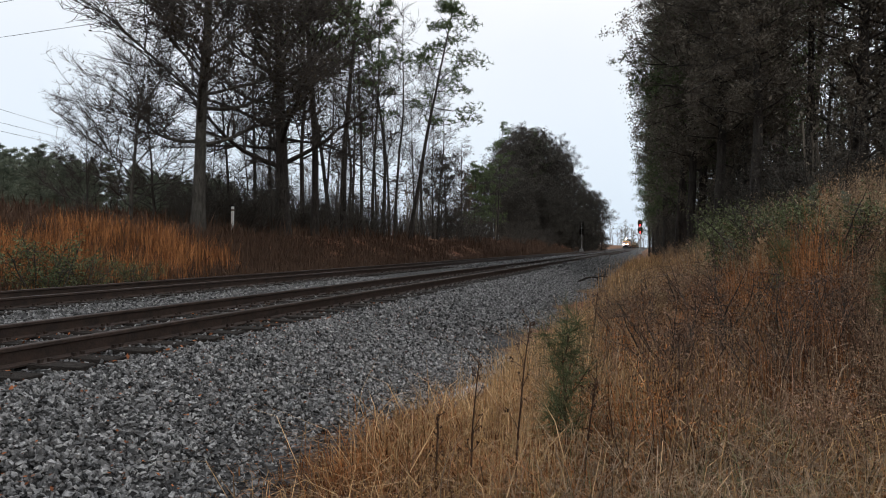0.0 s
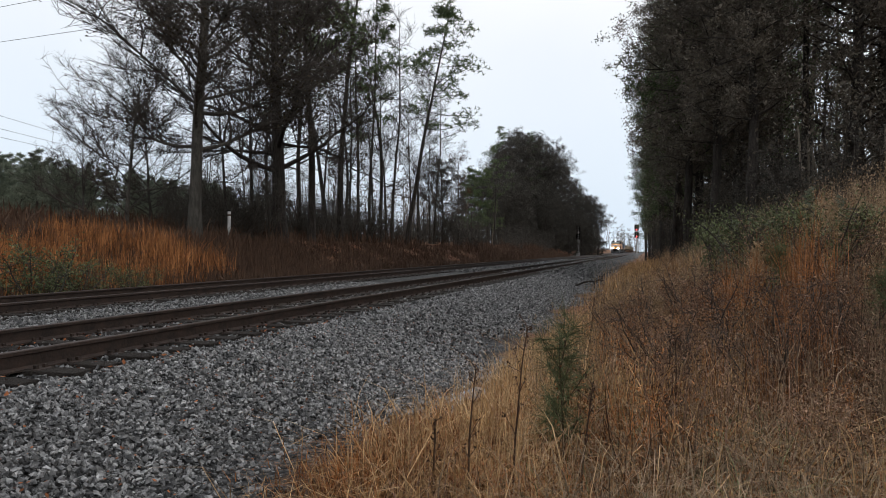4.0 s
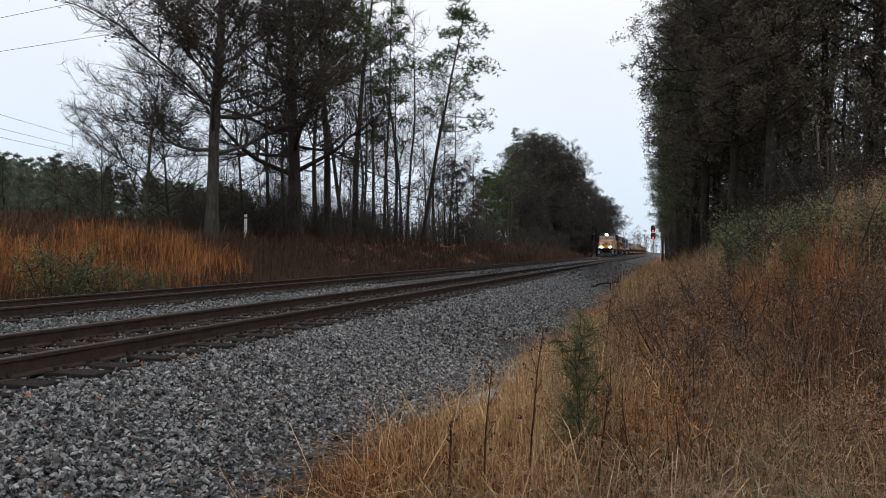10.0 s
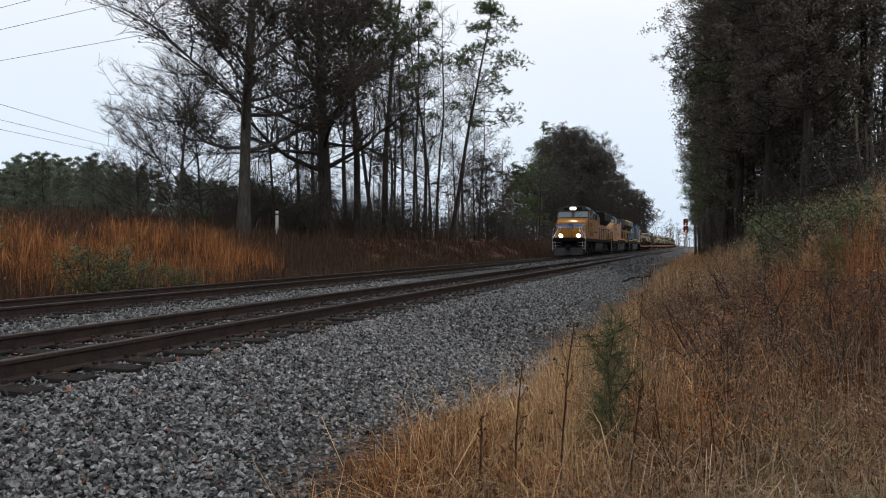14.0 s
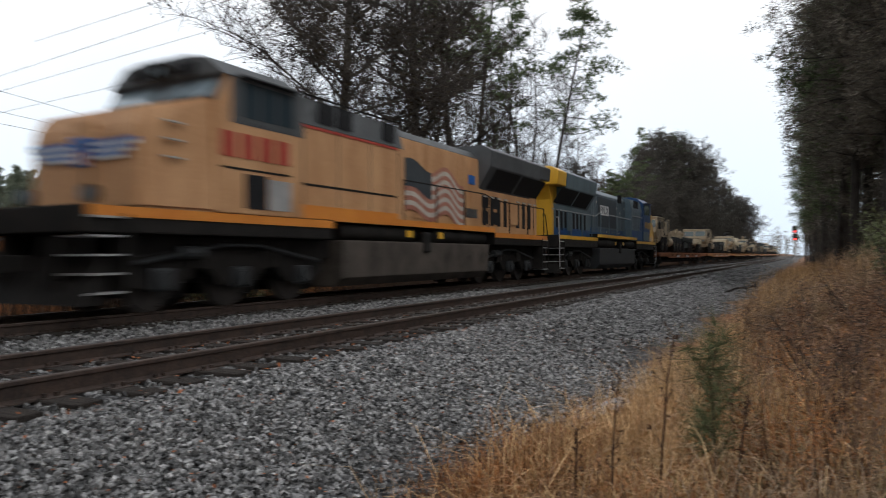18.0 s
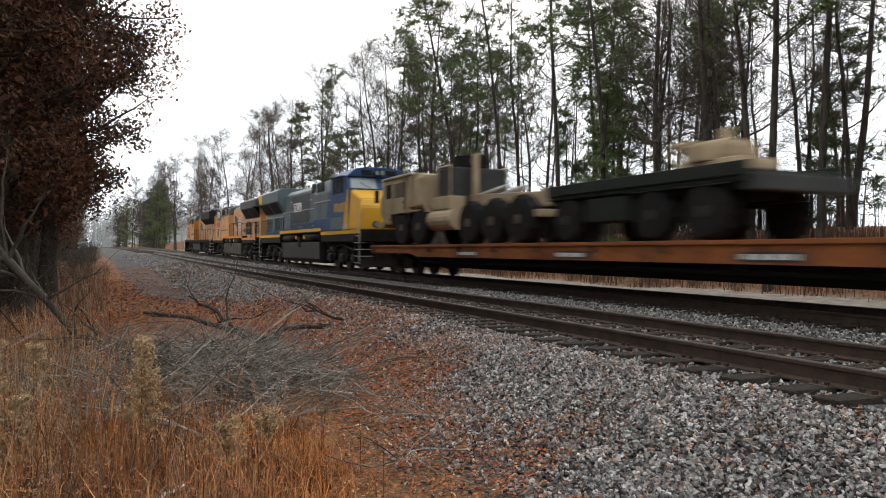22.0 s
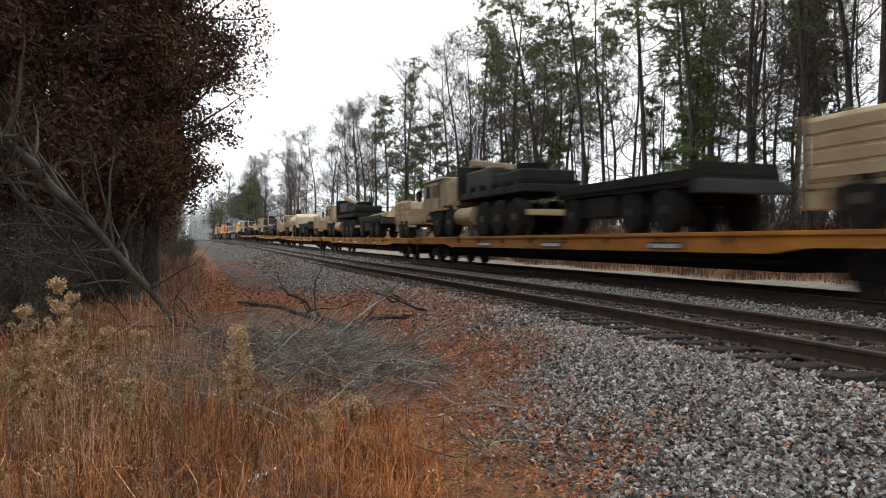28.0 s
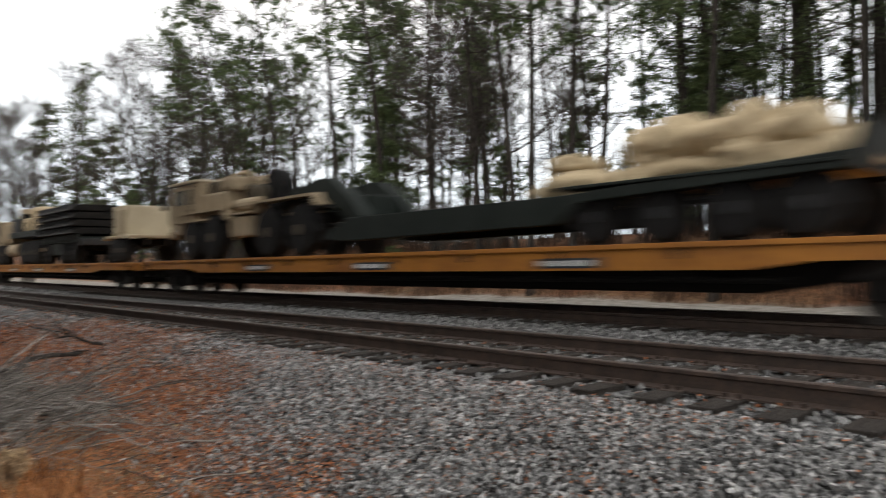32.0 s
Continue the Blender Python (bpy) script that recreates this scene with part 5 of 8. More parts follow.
def load_truck(m, label, load):
    """A ten-wheeled palletised-load truck: cab, crane or spare wheel, hook arm."""
    t = thing("army_truck", pose(0, 0, 0), label, "truck", "army vehicles on the train")
    army_cab(t, m, 0.0, 3.2, 0.8, 2.6)
    chassis(t, 1.0, 11.4)
    wheels(t, (2.4, 4.0, 7.8, 9.25, 10.7), 0.66, 0.42, 1.03, m)
    for s in (-1, 1):
        part("fender", prism([(1.3, 1.15), (1.5, 1.48), (4.5, 1.48), (4.7, 1.15), (4.6, 1.15), (4.42, 1.4), (1.58, 1.4), (1.4, 1.15)], "x", s * 0.8, s * 1.24), m, t)
        part("fuel_tank", rod((s * 0.95, 4.85, 0.85), (s * 0.95, 6.6, 0.85), 0.36, 18), m, t)
        part("step", box(s * 0.8, s * 1.2, 2.7, 3.1, 0.55, 0.6), M_FRAME, t)
    part("engine_box", box(-1.15, 1.15, 3.3, 5.0, 1.3, 2.4, 0.06), m, t)
    part("air_cleaner", rod((0.95, 3.4, 1.5), (0.95, 3.4, 2.6), 0.17, 14), m, t)
    part("exhaust", rod((-0.95, 3.5, 1.5), (-0.95, 3.5, 3.0), 0.08, 12), M_FRAME, t)
    if load == "arm":
        part("spare_wheel", rod((0, 5.6, 2.62), (0, 5.6, 2.98), 0.62, 22), M_TYRE, t)
        part("cooling_pack", box(-1.0, 1.0, 5.05, 6.3, 1.25, 2.55, 0.05), M_TANK, t)
        for s in (-1, 1):
            part("ladder_rail", rods([(s * 1.05, 5.2, 1.3), (s * 1.05, 5.2, 2.6), (s * 1.05, 6.2, 2.6), (s * 1.05, 6.2, 1.3)], 0.03), m, t)
        part("crane_post", box(0.3, 0.48, 6.6, 6.8, 1.2, 2.95, 0.03), m, t)
        part("hook_arm", prism([(5.0, 1.25), (5.4, 1.7), (10.6, 1.45), (11.2, 1.2), (11.2, 1.05), (5.0, 1.05)], "x", -0.4, 0.4, 0.03), m, t)
        for s in (-1, 1):
            part("lift_cylinder", rod((s * 0.3, 5.2, 1.4), (s * 0.3, 8.6, 1.75), 0.09, 10), M_CHROME, t)
        part("rear_roller", box(-0.6, 0.6, 10.8, 11.5, 1.0, 1.5, 0.06), m, t)
        part("toolbox", box(0.6, 1.2, 5.0, 6.4, 1.15, 1.6, 0.04), m, t)
    if load == "pile":
        for k, (y, w, h, z) in enumerate(((7.2, 1.7, 0.8, 1.9), (8.6, 1.5, 1.0, 1.9), (10.0, 1.4, 0.7, 1.9), (7.7, 1.1, 0.6, 2.72))):
            part("canvas_bale", box(-w / 2, w / 2, y - 0.7, y + 0.7, z, z + h, 0.16), M_CANVAS, t, "tan canvas-covered bale")
        part("flat_rack", box(-1.2, 1.2, 4.9, 11.3, 1.55, 1.88, 0.03), M_ARMY, t)
        part("cooling_pack", box(-1.05, 1.05, 5.0, 6.2, 1.9, 2.7, 0.06), M_TANK, t, "dark stowed equipment")
        part("spare_wheel", rod((0, 5.4, 2.72), (0, 5.4, 3.05), 0.6, 22), M_TYRE, t)
        for k in range(4):
            part("lashing", rods([(1.22, 6.7 + k * 1.1, 1.7), (0.7, 6.9 + k * 1.1, 2.75), (-0.7, 6.9 + k * 1.1, 2.75), (-1.22, 6.7 + k * 1.1, 1.7)], 0.02), M_FRAME, t)
        part("crane_post", box(0.25, 0.55, 4.6, 4.9, 1.2, 3.3, 0.04), m, t)
        part("crane_boom", prism([(4.6, 3.1), (9.2, 2.8), (9.2, 3.0), (4.6, 3.4)], "x", 0.28, 0.52, 0.02), m, t)
    if load == "rack":
        part("flat_rack", box(-1.2, 1.2, 4.9, 11.3, 1.5, 1.75, 0.03), M_ARMY, t)
        part("rack_headboard", box(-1.2, 1.2, 4.9, 5.05, 1.7, 2.9, 0.03), M_ARMY, t)
        part("stowed_box", box(-1.0, 1.0, 5.4, 8.2, 1.76, 2.62, 0.06), M_TANK, t, "dark stowed equipment")
        part("stowed_box", box(-1.0, 1.0, 8.5, 10.9, 1.76, 2.3, 0.06), M_ARMY, t, "dark stowed equipment")
        part("spare_wheel", rod((0, 9.6, 2.3), (0, 9.6, 2.6), 0.6, 22), M_TYRE, t)
        for k in range(6):
            part("rack_strut", box(-1.22, 1.22, 5.3 + k * 1.1, 5.4 + k * 1.1, 1.45, 1.95), M_FRAME, t)
        part("crane_post", box(0.15, 0.5, 4.5, 4.85, 1.2, 3.25, 0.04), m, t)
        part("crane_boom", prism([(4.5, 3.05), (8.4, 2.5), (8.4, 2.7), (4.5, 3.3)], "x", 0.18, 0.46, 0.02), m, t)
    part("tail_bar", box(-1.1, 1.1, 11.3, 11.5, 0.7, 0.9, 0.03), m, t)
    return t


def load_trailer(m, label, load, rackm=None):
    t = thing("army_trailer", pose(0, 0, 0), label, "trailer", "army vehicles on the train")
    chassis(t, 0.9, 6.3, 0.88, m)
    wheels(t, (1.2, 4.1, 5.5), 0.54, 0.42, 1.0, m)
    part("drawbar", rods([(-0.3, 1.2, 0.75), (0, -0.9, 0.7), (0.3, 1.2, 0.75)], 0.07), m, t)
    part("flat_rack", box(-1.2, 1.2, 0.4, 6.5, 1.03, 1.25, 0.03), rackm or m, t)
    for s in (-1, 1):
        part("rack_rail", box(s * 1.14, s * 1.24, 0.4, 6.5, 1.13, 1.38, 0.02), rackm or m, t)
        part("mudguard", box(s * 0.75, s * 1.22, 3.4, 6.2, 1.0, 1.03, 0.02), m, t)
        part("stowage_box", box(s * 0.5, s * 1.16, 1.9, 3.4, 0.45, 1.0, 0.04), m, t)
    for k in range(8):
        y = 0.6 + k * 0.8
        part("crosspiece", box(-1.15, 1.15, y - 0.05, y + 0.05, 0.9, 1.035), m, t)
    part("tail_board", box(-1.2, 1.2, 6.45, 6.75, 0.85, 1.15, 0.03), M_TANK, t)
    if load == "rack":
        part("rack_headboard", box(-1.2, 1.2, 6.35, 6.5, 1.25, 1.55, 0.02), rackm or m, t)
    if load == "bridge":
        for k in range(4):
            z = 1.42 + k * 0.36
            b = part("bridge_bay", prism([(-1.5, z), (-1.35, z - 0.02), (1.35, z - 0.02), (1.5, z), (1.25, z + 0.27), (-1.25, z + 0.27)], "y", 0.2 + 0.05 * k, 6.2, 0.02), M_FRAME, t, "black ribbed bridge panel")
            for j in range(7):
                part("rib", box(-1.48, 1.48, 0.4 + j * 0.86, 0.52 + j * 0.86, z + 0.05, z + 0.29), M_TANK, b)
    if load == "turret":
        part("mount", box(-0.6, 0.6, 4.1, 5.7, 1.25, 1.6, 0.12), M_TAN, t)
        part("mount_housing", box(-0.42, 0.42, 4.4, 5.3, 1.55, 2.0, 0.14), M_TAN, t)
        part("barrel", rod((0, 4.5, 1.9), (0, 3.4, 2.1), 0.06, 10), M_TAN, t)
        part("mount_post", rod((0, 4.9, 1.95), (0, 4.9, 2.25), 0.12, 12), M_TAN, t)
        part("ammunition_box", box(0.42, 0.7, 4.5, 5.1, 1.55, 1.9, 0.04), M_TAN, t)
        part("ammunition_box", box(-0.7, -0.42, 4.5, 5.1, 1.55, 1.9, 0.04), M_TAN, t)
        part("shield", prism([(4.25, 1.6), (4.3, 2.05), (4.36, 2.05), (4.33, 1.6)], "x", -0.5, 0.5), M_TAN, t)
        for k in range(3):
            part("bracket", rods([(-0.4 + 0.4 * k, 4.1, 1.5), (-0.4 + 0.4 * k, 3.8, 1.85), (-0.4 + 0.4 * k, 4.3, 2.05)], 0.04), M_TAN, t)
    if load == "dome":
        part("dome", rod((0, 5.8, 1.25), (0, 5.8, 1.8), 0.7, 18, 0.35), M_TAN, t)
        part("stowed_boom", prism([(0.4, 1.3), (5.0, 1.35), (5.0, 1.65), (0.4, 1.5)], "x", -0.5, 0.5, 0.04), M_TAN, t)
    return t


def cargo_trailer(m, label, load):
    t = thing("cargo_trailer", pose(0, 0, 0), label, "trailer", "army vehicles on the train")
    chassis(t, 0.6, 3.3, 0.85, M_FRAME)
    wheels(t, (1.6, 2.6) if load != "tank" else (2.0,), 0.5, 0.34, 0.98, m)
    part("drawbar", rods([(-0.4, 0.9, 0.75), (0, -0.3, 0.65), (0.4, 0.9, 0.75)], 0.05), M_FRAME, t)
    if load == "low":
        part("bed", box(-1.15, 1.15, 0.5, 3.4, 0.9, 1.0, 0.02), m, t)
        for s in (-1, 1):
            part("side_board", box(s * 1.1, s * 1.16, 0.5, 3.4, 0.95, 1.42, 0.01), M_PALETAN, t)
            for y in (0.6, 1.5, 2.4, 3.3):
                part("stake", box(s * 1.15, s * 1.19, y - 0.04, y + 0.04, 0.9, 1.46), m, t)
        part("front_board", box(-1.1, 1.1, 0.5, 0.56, 0.95, 1.42, 0.01), M_PALETAN, t)
        part("tail_board", box(-1.1, 1.1, 3.35, 3.4, 0.95, 1.42, 0.01), m, t)
    if load == "tank":
        part("water_tank", prism([(0.95 * math.cos(a), 1.38 + 0.55 * math.sin(a)) for a in [i * math.pi / 9 for i in range(18)]], "y", 0.8, 2.9, 0.16), M_PALETAN, t, "pale tan oval water tank")
        part("manhole", rod((0, 1.9, 1.88), (0, 1.9, 2.03), 0.25, 16), M_PALETAN, t)
    if load == "stakes":
        part("bed", box(-1.15, 1.15, 0.5, 3.3, 0.70, 0.80, 0.02), m, t)
        part("front_box", box(-1.13, 1.13, 0.5, 2.1, 0.8, 1.95, 0.08), M_PALETAN, t)
        for s in (-1, 1):
            part("fender", prism([(0.9, 0.55), (1.1, 0.95), (3.1, 0.95), (3.3, 0.55), (3.2, 0.55), (3.05, 0.88), (1.15, 0.88), (1.0, 0.55)], "x", s * 0.8, s * 1.2), m, t)
            for k in range(4):
                part("stake_slat", box(s * 1.13, s * 1.17, 0.5, 3.3, 0.88 + k * 0.26, 1.06 + k * 0.26), m, t)
            for y in (0.55, 1.45, 2.35, 3.25):
                part("stake", box(s * 1.1, s * 1.19, y - 0.04, y + 0.04, 0.75, 1.98), m, t)
            part("tool_box", box(s * 0.7, s * 1.12, 0.45, 0.95, 0.35, 0.7, 0.03), m, t)
        part("tail_board", box(-1.1, 1.1, 3.28, 3.33, 0.8, 1.5, 0.01), m, t)
    if load == "box":
        part("bed", box(-1.15, 1.15, 0.5, 3.3, 0.98, 1.08, 0.02), m, t)
        part("shelter", box(-0.95, 0.95, 1.05, 2.5, 1.08, 2.35, 0.04), M_PALETAN, t, "tan box shelter")
        part("shelter_door", box(0.95, 0.98, 1.75, 2.35, 1.2, 2.15, 0.01), M_TAN, t)
        for s in (-1, 1):
            part("fender_end", prism([(0.6, 0.95), (0.75, 1.12), (1.2, 1.12), (1.2, 1.05)], "x", s * 0.8, s * 1.2), M_PALETAN, t)
            part("fender_end", prism([(3.3, 0.95), (3.15, 1.12), (2.7, 1.12), (2.7, 1.05)], "x", s * 0.8, s * 1.2), M_PALETAN, t)
    return t


def tanker(label):
    t = thing("army_fuel_tanker", pose(0, 0, 0), label, "truck", "army vehicles on the train")
    army_cab(t, M_TAN, 0.0, 2.8, 0.75, 2.48)
    chassis(t, 0.8, 11.1)
    wheels(t, (2.1, 3.7, 8.1, 9.7), 0.66, 0.42, 1.03, M_TAN)
    part("engine_box", box(-1.1, 1.1, 2.9, 4.3, 1.2, 2.3, 0.06), M_TAN, t)
    prof = [(1.18 * math.cos(a), 1.75 + 0.74 * math.sin(a)) for a in [i * math.pi / 12 for i in range(24)]]
    part("fuel_cistern", prism(prof, "y", 4.35, 9.5, 0.10), M_PALETAN, t, "pale tan cylindrical cistern", True)
    for y in (5.2, 6.6, 8.0):
        part("cistern_band", prism([(1.2 * math.cos(a), 1.75 + 0.76 * math.sin(a)) for a in [i * math.pi / 12 for i in range(24)]], "y", y, y + 0.06), M_TAN, t)
    part("hose_cabinet", prism([(9.3, 1.0), (9.3, 2.5), (9.9, 2.5), (11.1, 2.2), (11.2, 1.0)], "x", -1.2, 1.2, 0.12), M_PALETAN, t)
    part("cabinet_door", box(1.2, 1.22, 9.6, 10.8, 1.2, 2.1, 0.01), M_TAN, t)
    part("catwalk", box(-0.4, 0.4, 4.8, 9.2, 2.44, 2.52, 0.02), M_TAN, t)
    for y in (6.0, 8.0):
        part("hatch", rod((0, y, 2.5), (0, y, 2.62), 0.28, 16), M_TAN, t)
    for s in (-1, 1):
        part("side_box", box(s * 0.7, s * 1.2, 4.6, 6.6, 0.6, 1.15, 0.04), M_TAN, t)
        part("fender", prism([(1.1, 1.15), (1.3, 1.45), (4.2, 1.45), (4.4, 1.15)], "x", s * 0.85, s * 1.23), M_TAN, t)
    part("spare_wheel", disc(-0.22, 0.22, 3.6, 2.55, 0.6, 22), M_TYRE, t)
    return t


def heavy_tractor():
    t = thing("army_heavy_tractor", pose(0, 0, 0), "desert tan eight-wheeled heavy tractor on the flat car", "truck", "army vehicles on the train")
    army_cab(t, M_TAN, 0.0, 2.5, 0.85, 2.6)
    chassis(t, 0.9, 10.2, 1.05)
    wheels(t, (2.0, 3.5, 7.0, 8.7), 0.70, 0.46, 1.05, M_TAN)
    part("engine_deck", box(-1.15, 1.15, 2.6, 4.5, 1.55, 2.12, 0.08), M_TAN, t)
    part("cooling_pack", box(-1.0, 1.0, 2.75, 3.6, 2.1, 2.5, 0.06), M_HUB, t)
    part("winch_drum", rod((-0.7, 5.0, 1.95), (0.7, 5.0, 1.95), 0.34, 18), M_HUB, t)
    part("stowage_bin", box(-1.15, 1.15, 3.9, 4.75, 2.1, 2.55, 0.12), M_TAN, t)
    part("spare_wheel", disc(-0.23, 0.23, 5.6, 2.1, 0.6, 22), M_TYRE, t)
    for s in (-1, 1):
        part("folded_crane_bar", rods([(s * 0.5, 2.7, 2.62), (s * 0.5, 4.3, 2.75), (s * 0.5, 5.6, 2.3)], 0.06), M_TAN, t)
        part("fender", prism([(1.0, 1.2), (1.2, 1.6), (4.3, 1.6), (4.6, 1.2), (4.5, 1.2), (4.25, 1.52), (1.25, 1.52), (1.1, 1.2)], "x", s * 0.85, s * 1.28), M_TAN, t)
        part("fender", prism([(6.1, 1.3), (6.3, 1.62), (9.4, 1.62), (9.6, 1.3), (9.5, 1.3), (9.35, 1.55), (6.35, 1.55), (6.2, 1.3)], "x", s * 0.85, s * 1.28), M_TAN, t)
        part("side_box", box(s * 0.75, s * 1.24, 4.75, 6.0, 0.65, 1.25, 0.05), M_TAN, t)
        part("running_board", box(s * 0.8, s * 1.3, 4.6, 6.1, 1.30, 1.36, 0.01), M_TAN, t)
        part("air_tank", rod((s * 1.0, 4.9, 1.6), (s * 1.0, 6.2, 1.6), 0.2, 14), M_TAN, t)
    part("fifth_wheel", rod((0, 7.8, 1.35), (0, 7.8, 1.5), 0.55, 20), M_FRAME, t)
    return t


def heavy_trailer():
    t = thing("army_tank_trailer", pose(0, 0, 0), "dark green gooseneck lowbed trailer carrying tan bundles", "trailer", "army vehicles on the train")
    for s in (-1, 1):
        part("gooseneck_beam", prism([(-0.9, 1.45), (0.2, 1.85), (1.2, 2.0), (1.8, 1.95), (2.5, 1.5), (3.1, 0.95), (3.1, 0.5), (2.2, 1.05), (1.4, 1.5), (0.4, 1.5), (-0.9, 1.25)], "x", s * 0.6, s * 0.98, 0.03), M_ARMY, t)
        part("deck_beam", prism([(2.0, 0.40), (3.0, 0.32), (9.2, 0.38), (9.7, 0.72), (13.7, 0.86), (13.7, 1.08), (9.3, 0.86), (3.1, 0.86)], "x", s * 1.05, s * 1.4, 0.02), M_ARMY, t)
        part("fender", box(s * 0.8, s * 1.42, 9.2, 13.7, 0.95, 1.0, 0.01), M_ARMY, t)
    part("lowbed_deck", prism([(2.9, 0.70), (9.3, 0.76), (13.7, 0.98), (13.7, 1.06), (9.3, 0.85), (2.9, 0.82)], "x", -1.3, 1.3), M_ARMY, t)
    wheels(t, (9.85, 11.05, 12.2, 13.2), 0.47, 0.38, 1.1, M_ARMY)
    part("winch_box", box(-0.5, 0.5, 1.5, 2.7, 1.0, 1.5, 0.05), M_ARMY, t)
    part("ramp", prism([(13.6, 0.9), (13.75, 0.9), (13.9, 1.5), (13.78, 1.5)], "x", -1.25, 1.25), M_ARMY, t)
    r = random.Random(4)
    spots_ = [(8.4, 0.95, 0.35), (9.0, 1.0, 0.5), (8.75, 1.45, 0.3)] + [(10.3 + 0.62 * (k % 6), 1.05 + 0.1 * (k % 2) + (0.5 if k > 5 else 0), 0.42) for k in range(11)]
    for y, z, q in spots_:
        bm = bmesh.new()
        bmesh.ops.create_icosphere(bm, subdivisions=3, radius=1.0)
        o = Vector((r.uniform(0, 50), r.uniform(0, 50), 0))
        wx, wy, wz = 0.95 + r.uniform(-0.1, 0.15), q * r.uniform(0.9, 1.2), q * r.uniform(0.75, 1.0)
        for v in bm.verts:
            c = v.co.copy()
            k = 1 + 0.30 * noise.noise(c * 1.6 + o) + 0.2 * noise.noise(c * 4.5 + o) + 0.1 * noise.noise(c * 11 + o)
            v.co = Vector((c.x * wx * k, y + c.y * wy * k, z + wz * max(-0.9, c.z) * k + 0.05))
        part("canvas_cover", bm, M_CANVAS, t, "lumpy tan canvas bundle", True)
    return t


def roll(ob, s, z=0.0, span=22.0):
    """Puts a car on the train: s from the head of the train to its front end, span to its tail."""
    trainset.append((ob, s, z, span))


DECK = 1.135
UP2 = dict(tank=M_GRIME, cabroof=M_ROOF, hoodend=M_ROOF, body=M_FADED, cab=M_FADED, nose=M_FADED, roof=M_ROOF, rad=M_ROOF, end=M_FADED, sill=M_ORANGE, rail=M_FRAME, flag=True, deck=(1.74, 1.90), cabinet=9.9, nosepos=(1.75, 3.3, 5.7), top=4.68)
EX = dict(tank=M_TANK, cabroof=M_NAVY, hoodend=M_GOLD, body=M_SLATE, cab=M_NAVY, nose=M_GOLD, roof=M_SLATE, rad=M_SLATE, end=M_GOLD, sill=M_GOLD, rail=M_CHROME, flag=False, deck=(1.84, 2.04), cabinet=8.1, nosepos=(1.0, 2.35, 5.0), top=4.78)
roll(emd_locomotive(), -1.25)
roll(ge_locomotive(22.1, False, UP2, "faded yellow diesel locomotive with a grey roof and painted flag"), 20.7)
roll(ge_locomotive(22.95, True, EX, "blue-grey diesel locomotive with yellow ends and a dark patched side"), 42.8)
FLAT0 = flat_car(0)
roll(FLAT0, 65.75)
FLAT1 = flat_car(1)
for i in range(1, 9):
    roll(FLAT1 if i == 1 else copy_thing(FLAT1, Matrix()), 65.75 + 28.25 * i)


def car(i):
    return 65.75 + 28.25 * i


ARM = load_truck(M_TAN, "desert tan ten-wheeled army truck with a bare hook arm", "arm")
RACK = load_truck(M_TAN, "desert tan ten-wheeled army truck with a dark flat rack and crane", "rack")
GREENRACK = load_truck(M_ARMY, "dark green ten-wheeled army truck with hook arm", "arm")
TRAILER = load_trailer(M_ARMY, "dark green six-wheeled army trailer with an empty flat rack", "rack")
STAKE = cargo_trailer(M_TAN, "small desert tan army cargo trailer with slatted sides", "stakes")
for ob, i, off in ((ARM, 0, 1.0), (copy_thing(ARM, Matrix()), 1, 0.95), (tanker("desert tan army tanker truck with a pale cistern"), 2, 2.05), (RACK, 3, 1.2), (copy_thing(RACK, Matrix()), 4, 0.6), (GREENRACK, 5, 1.0),
                   (load_truck(M_TAN, "desert tan army truck piled with canvas bales", "pile"), 6, 2.2), (heavy_tractor(), 7, 2.4),
                   (load_trailer(M_ARMY, "dark green army trailer carrying a tan gun mount", "turret"), 0, 12.7), (TRAILER, 1, 13.6), (copy_thing(TRAILER, Matrix()), 2, 13.7),
                   (load_trailer(M_ARMY, "dark green army trailer with a tan boom and dome", "dome"), 3, 14.0), (load_trailer(M_FRAME, "black army trailer with a dark flat rack", "rack"), 4, 14.0), (copy_thing(TRAILER, Matrix()), 5, 14.2),
                   (load_trailer(M_ARMY, "dark army trailer stacked with black ribbed bridge panels", "bridge"), 6, 13.9), (heavy_trailer(), 7, 10.4),
                   (cargo_trailer(M_TAN, "low desert tan army cargo trailer, empty", "low"), 0, 22.6), (STAKE, 1, 22.75), (copy_thing(STAKE, Matrix()), 2, 22.8), (copy_thing(STAKE, Matrix()), 3, 23.2), (copy_thing(STAKE, Matrix()), 4, 22.9),
                   (cargo_trailer(M_TAN, "small army trailer with a pale tan water tank", "tank"), 5, 22.2), (cargo_trailer(M_TAN, "small army trailer with a tan box shelter", "box"), 6, 23.2), (copy_thing(ARM, Matrix()), 8, 1.0)):
    roll(ob, car(i) + off, DECK, 8.0)

# ---- trees ----
def wander(rnd, p, d, length, r0, r1, n, bend=0.25, lift=0.0):
    """A crooked way of n steps from p towards d, with radii from r0 to r1."""
    p, d, out = Vector(p), Vector(d).normalized(), []
    for i in range(n + 1):
        out.append((p.copy(), r0 + (r1 - r0) * i / n))
        d = (d + Vector((rnd.uniform(-bend, bend), rnd.uniform(-bend, bend), rnd.uniform(-bend, bend) + lift))).normalized()
        p = p + d * (length / n)
    return out


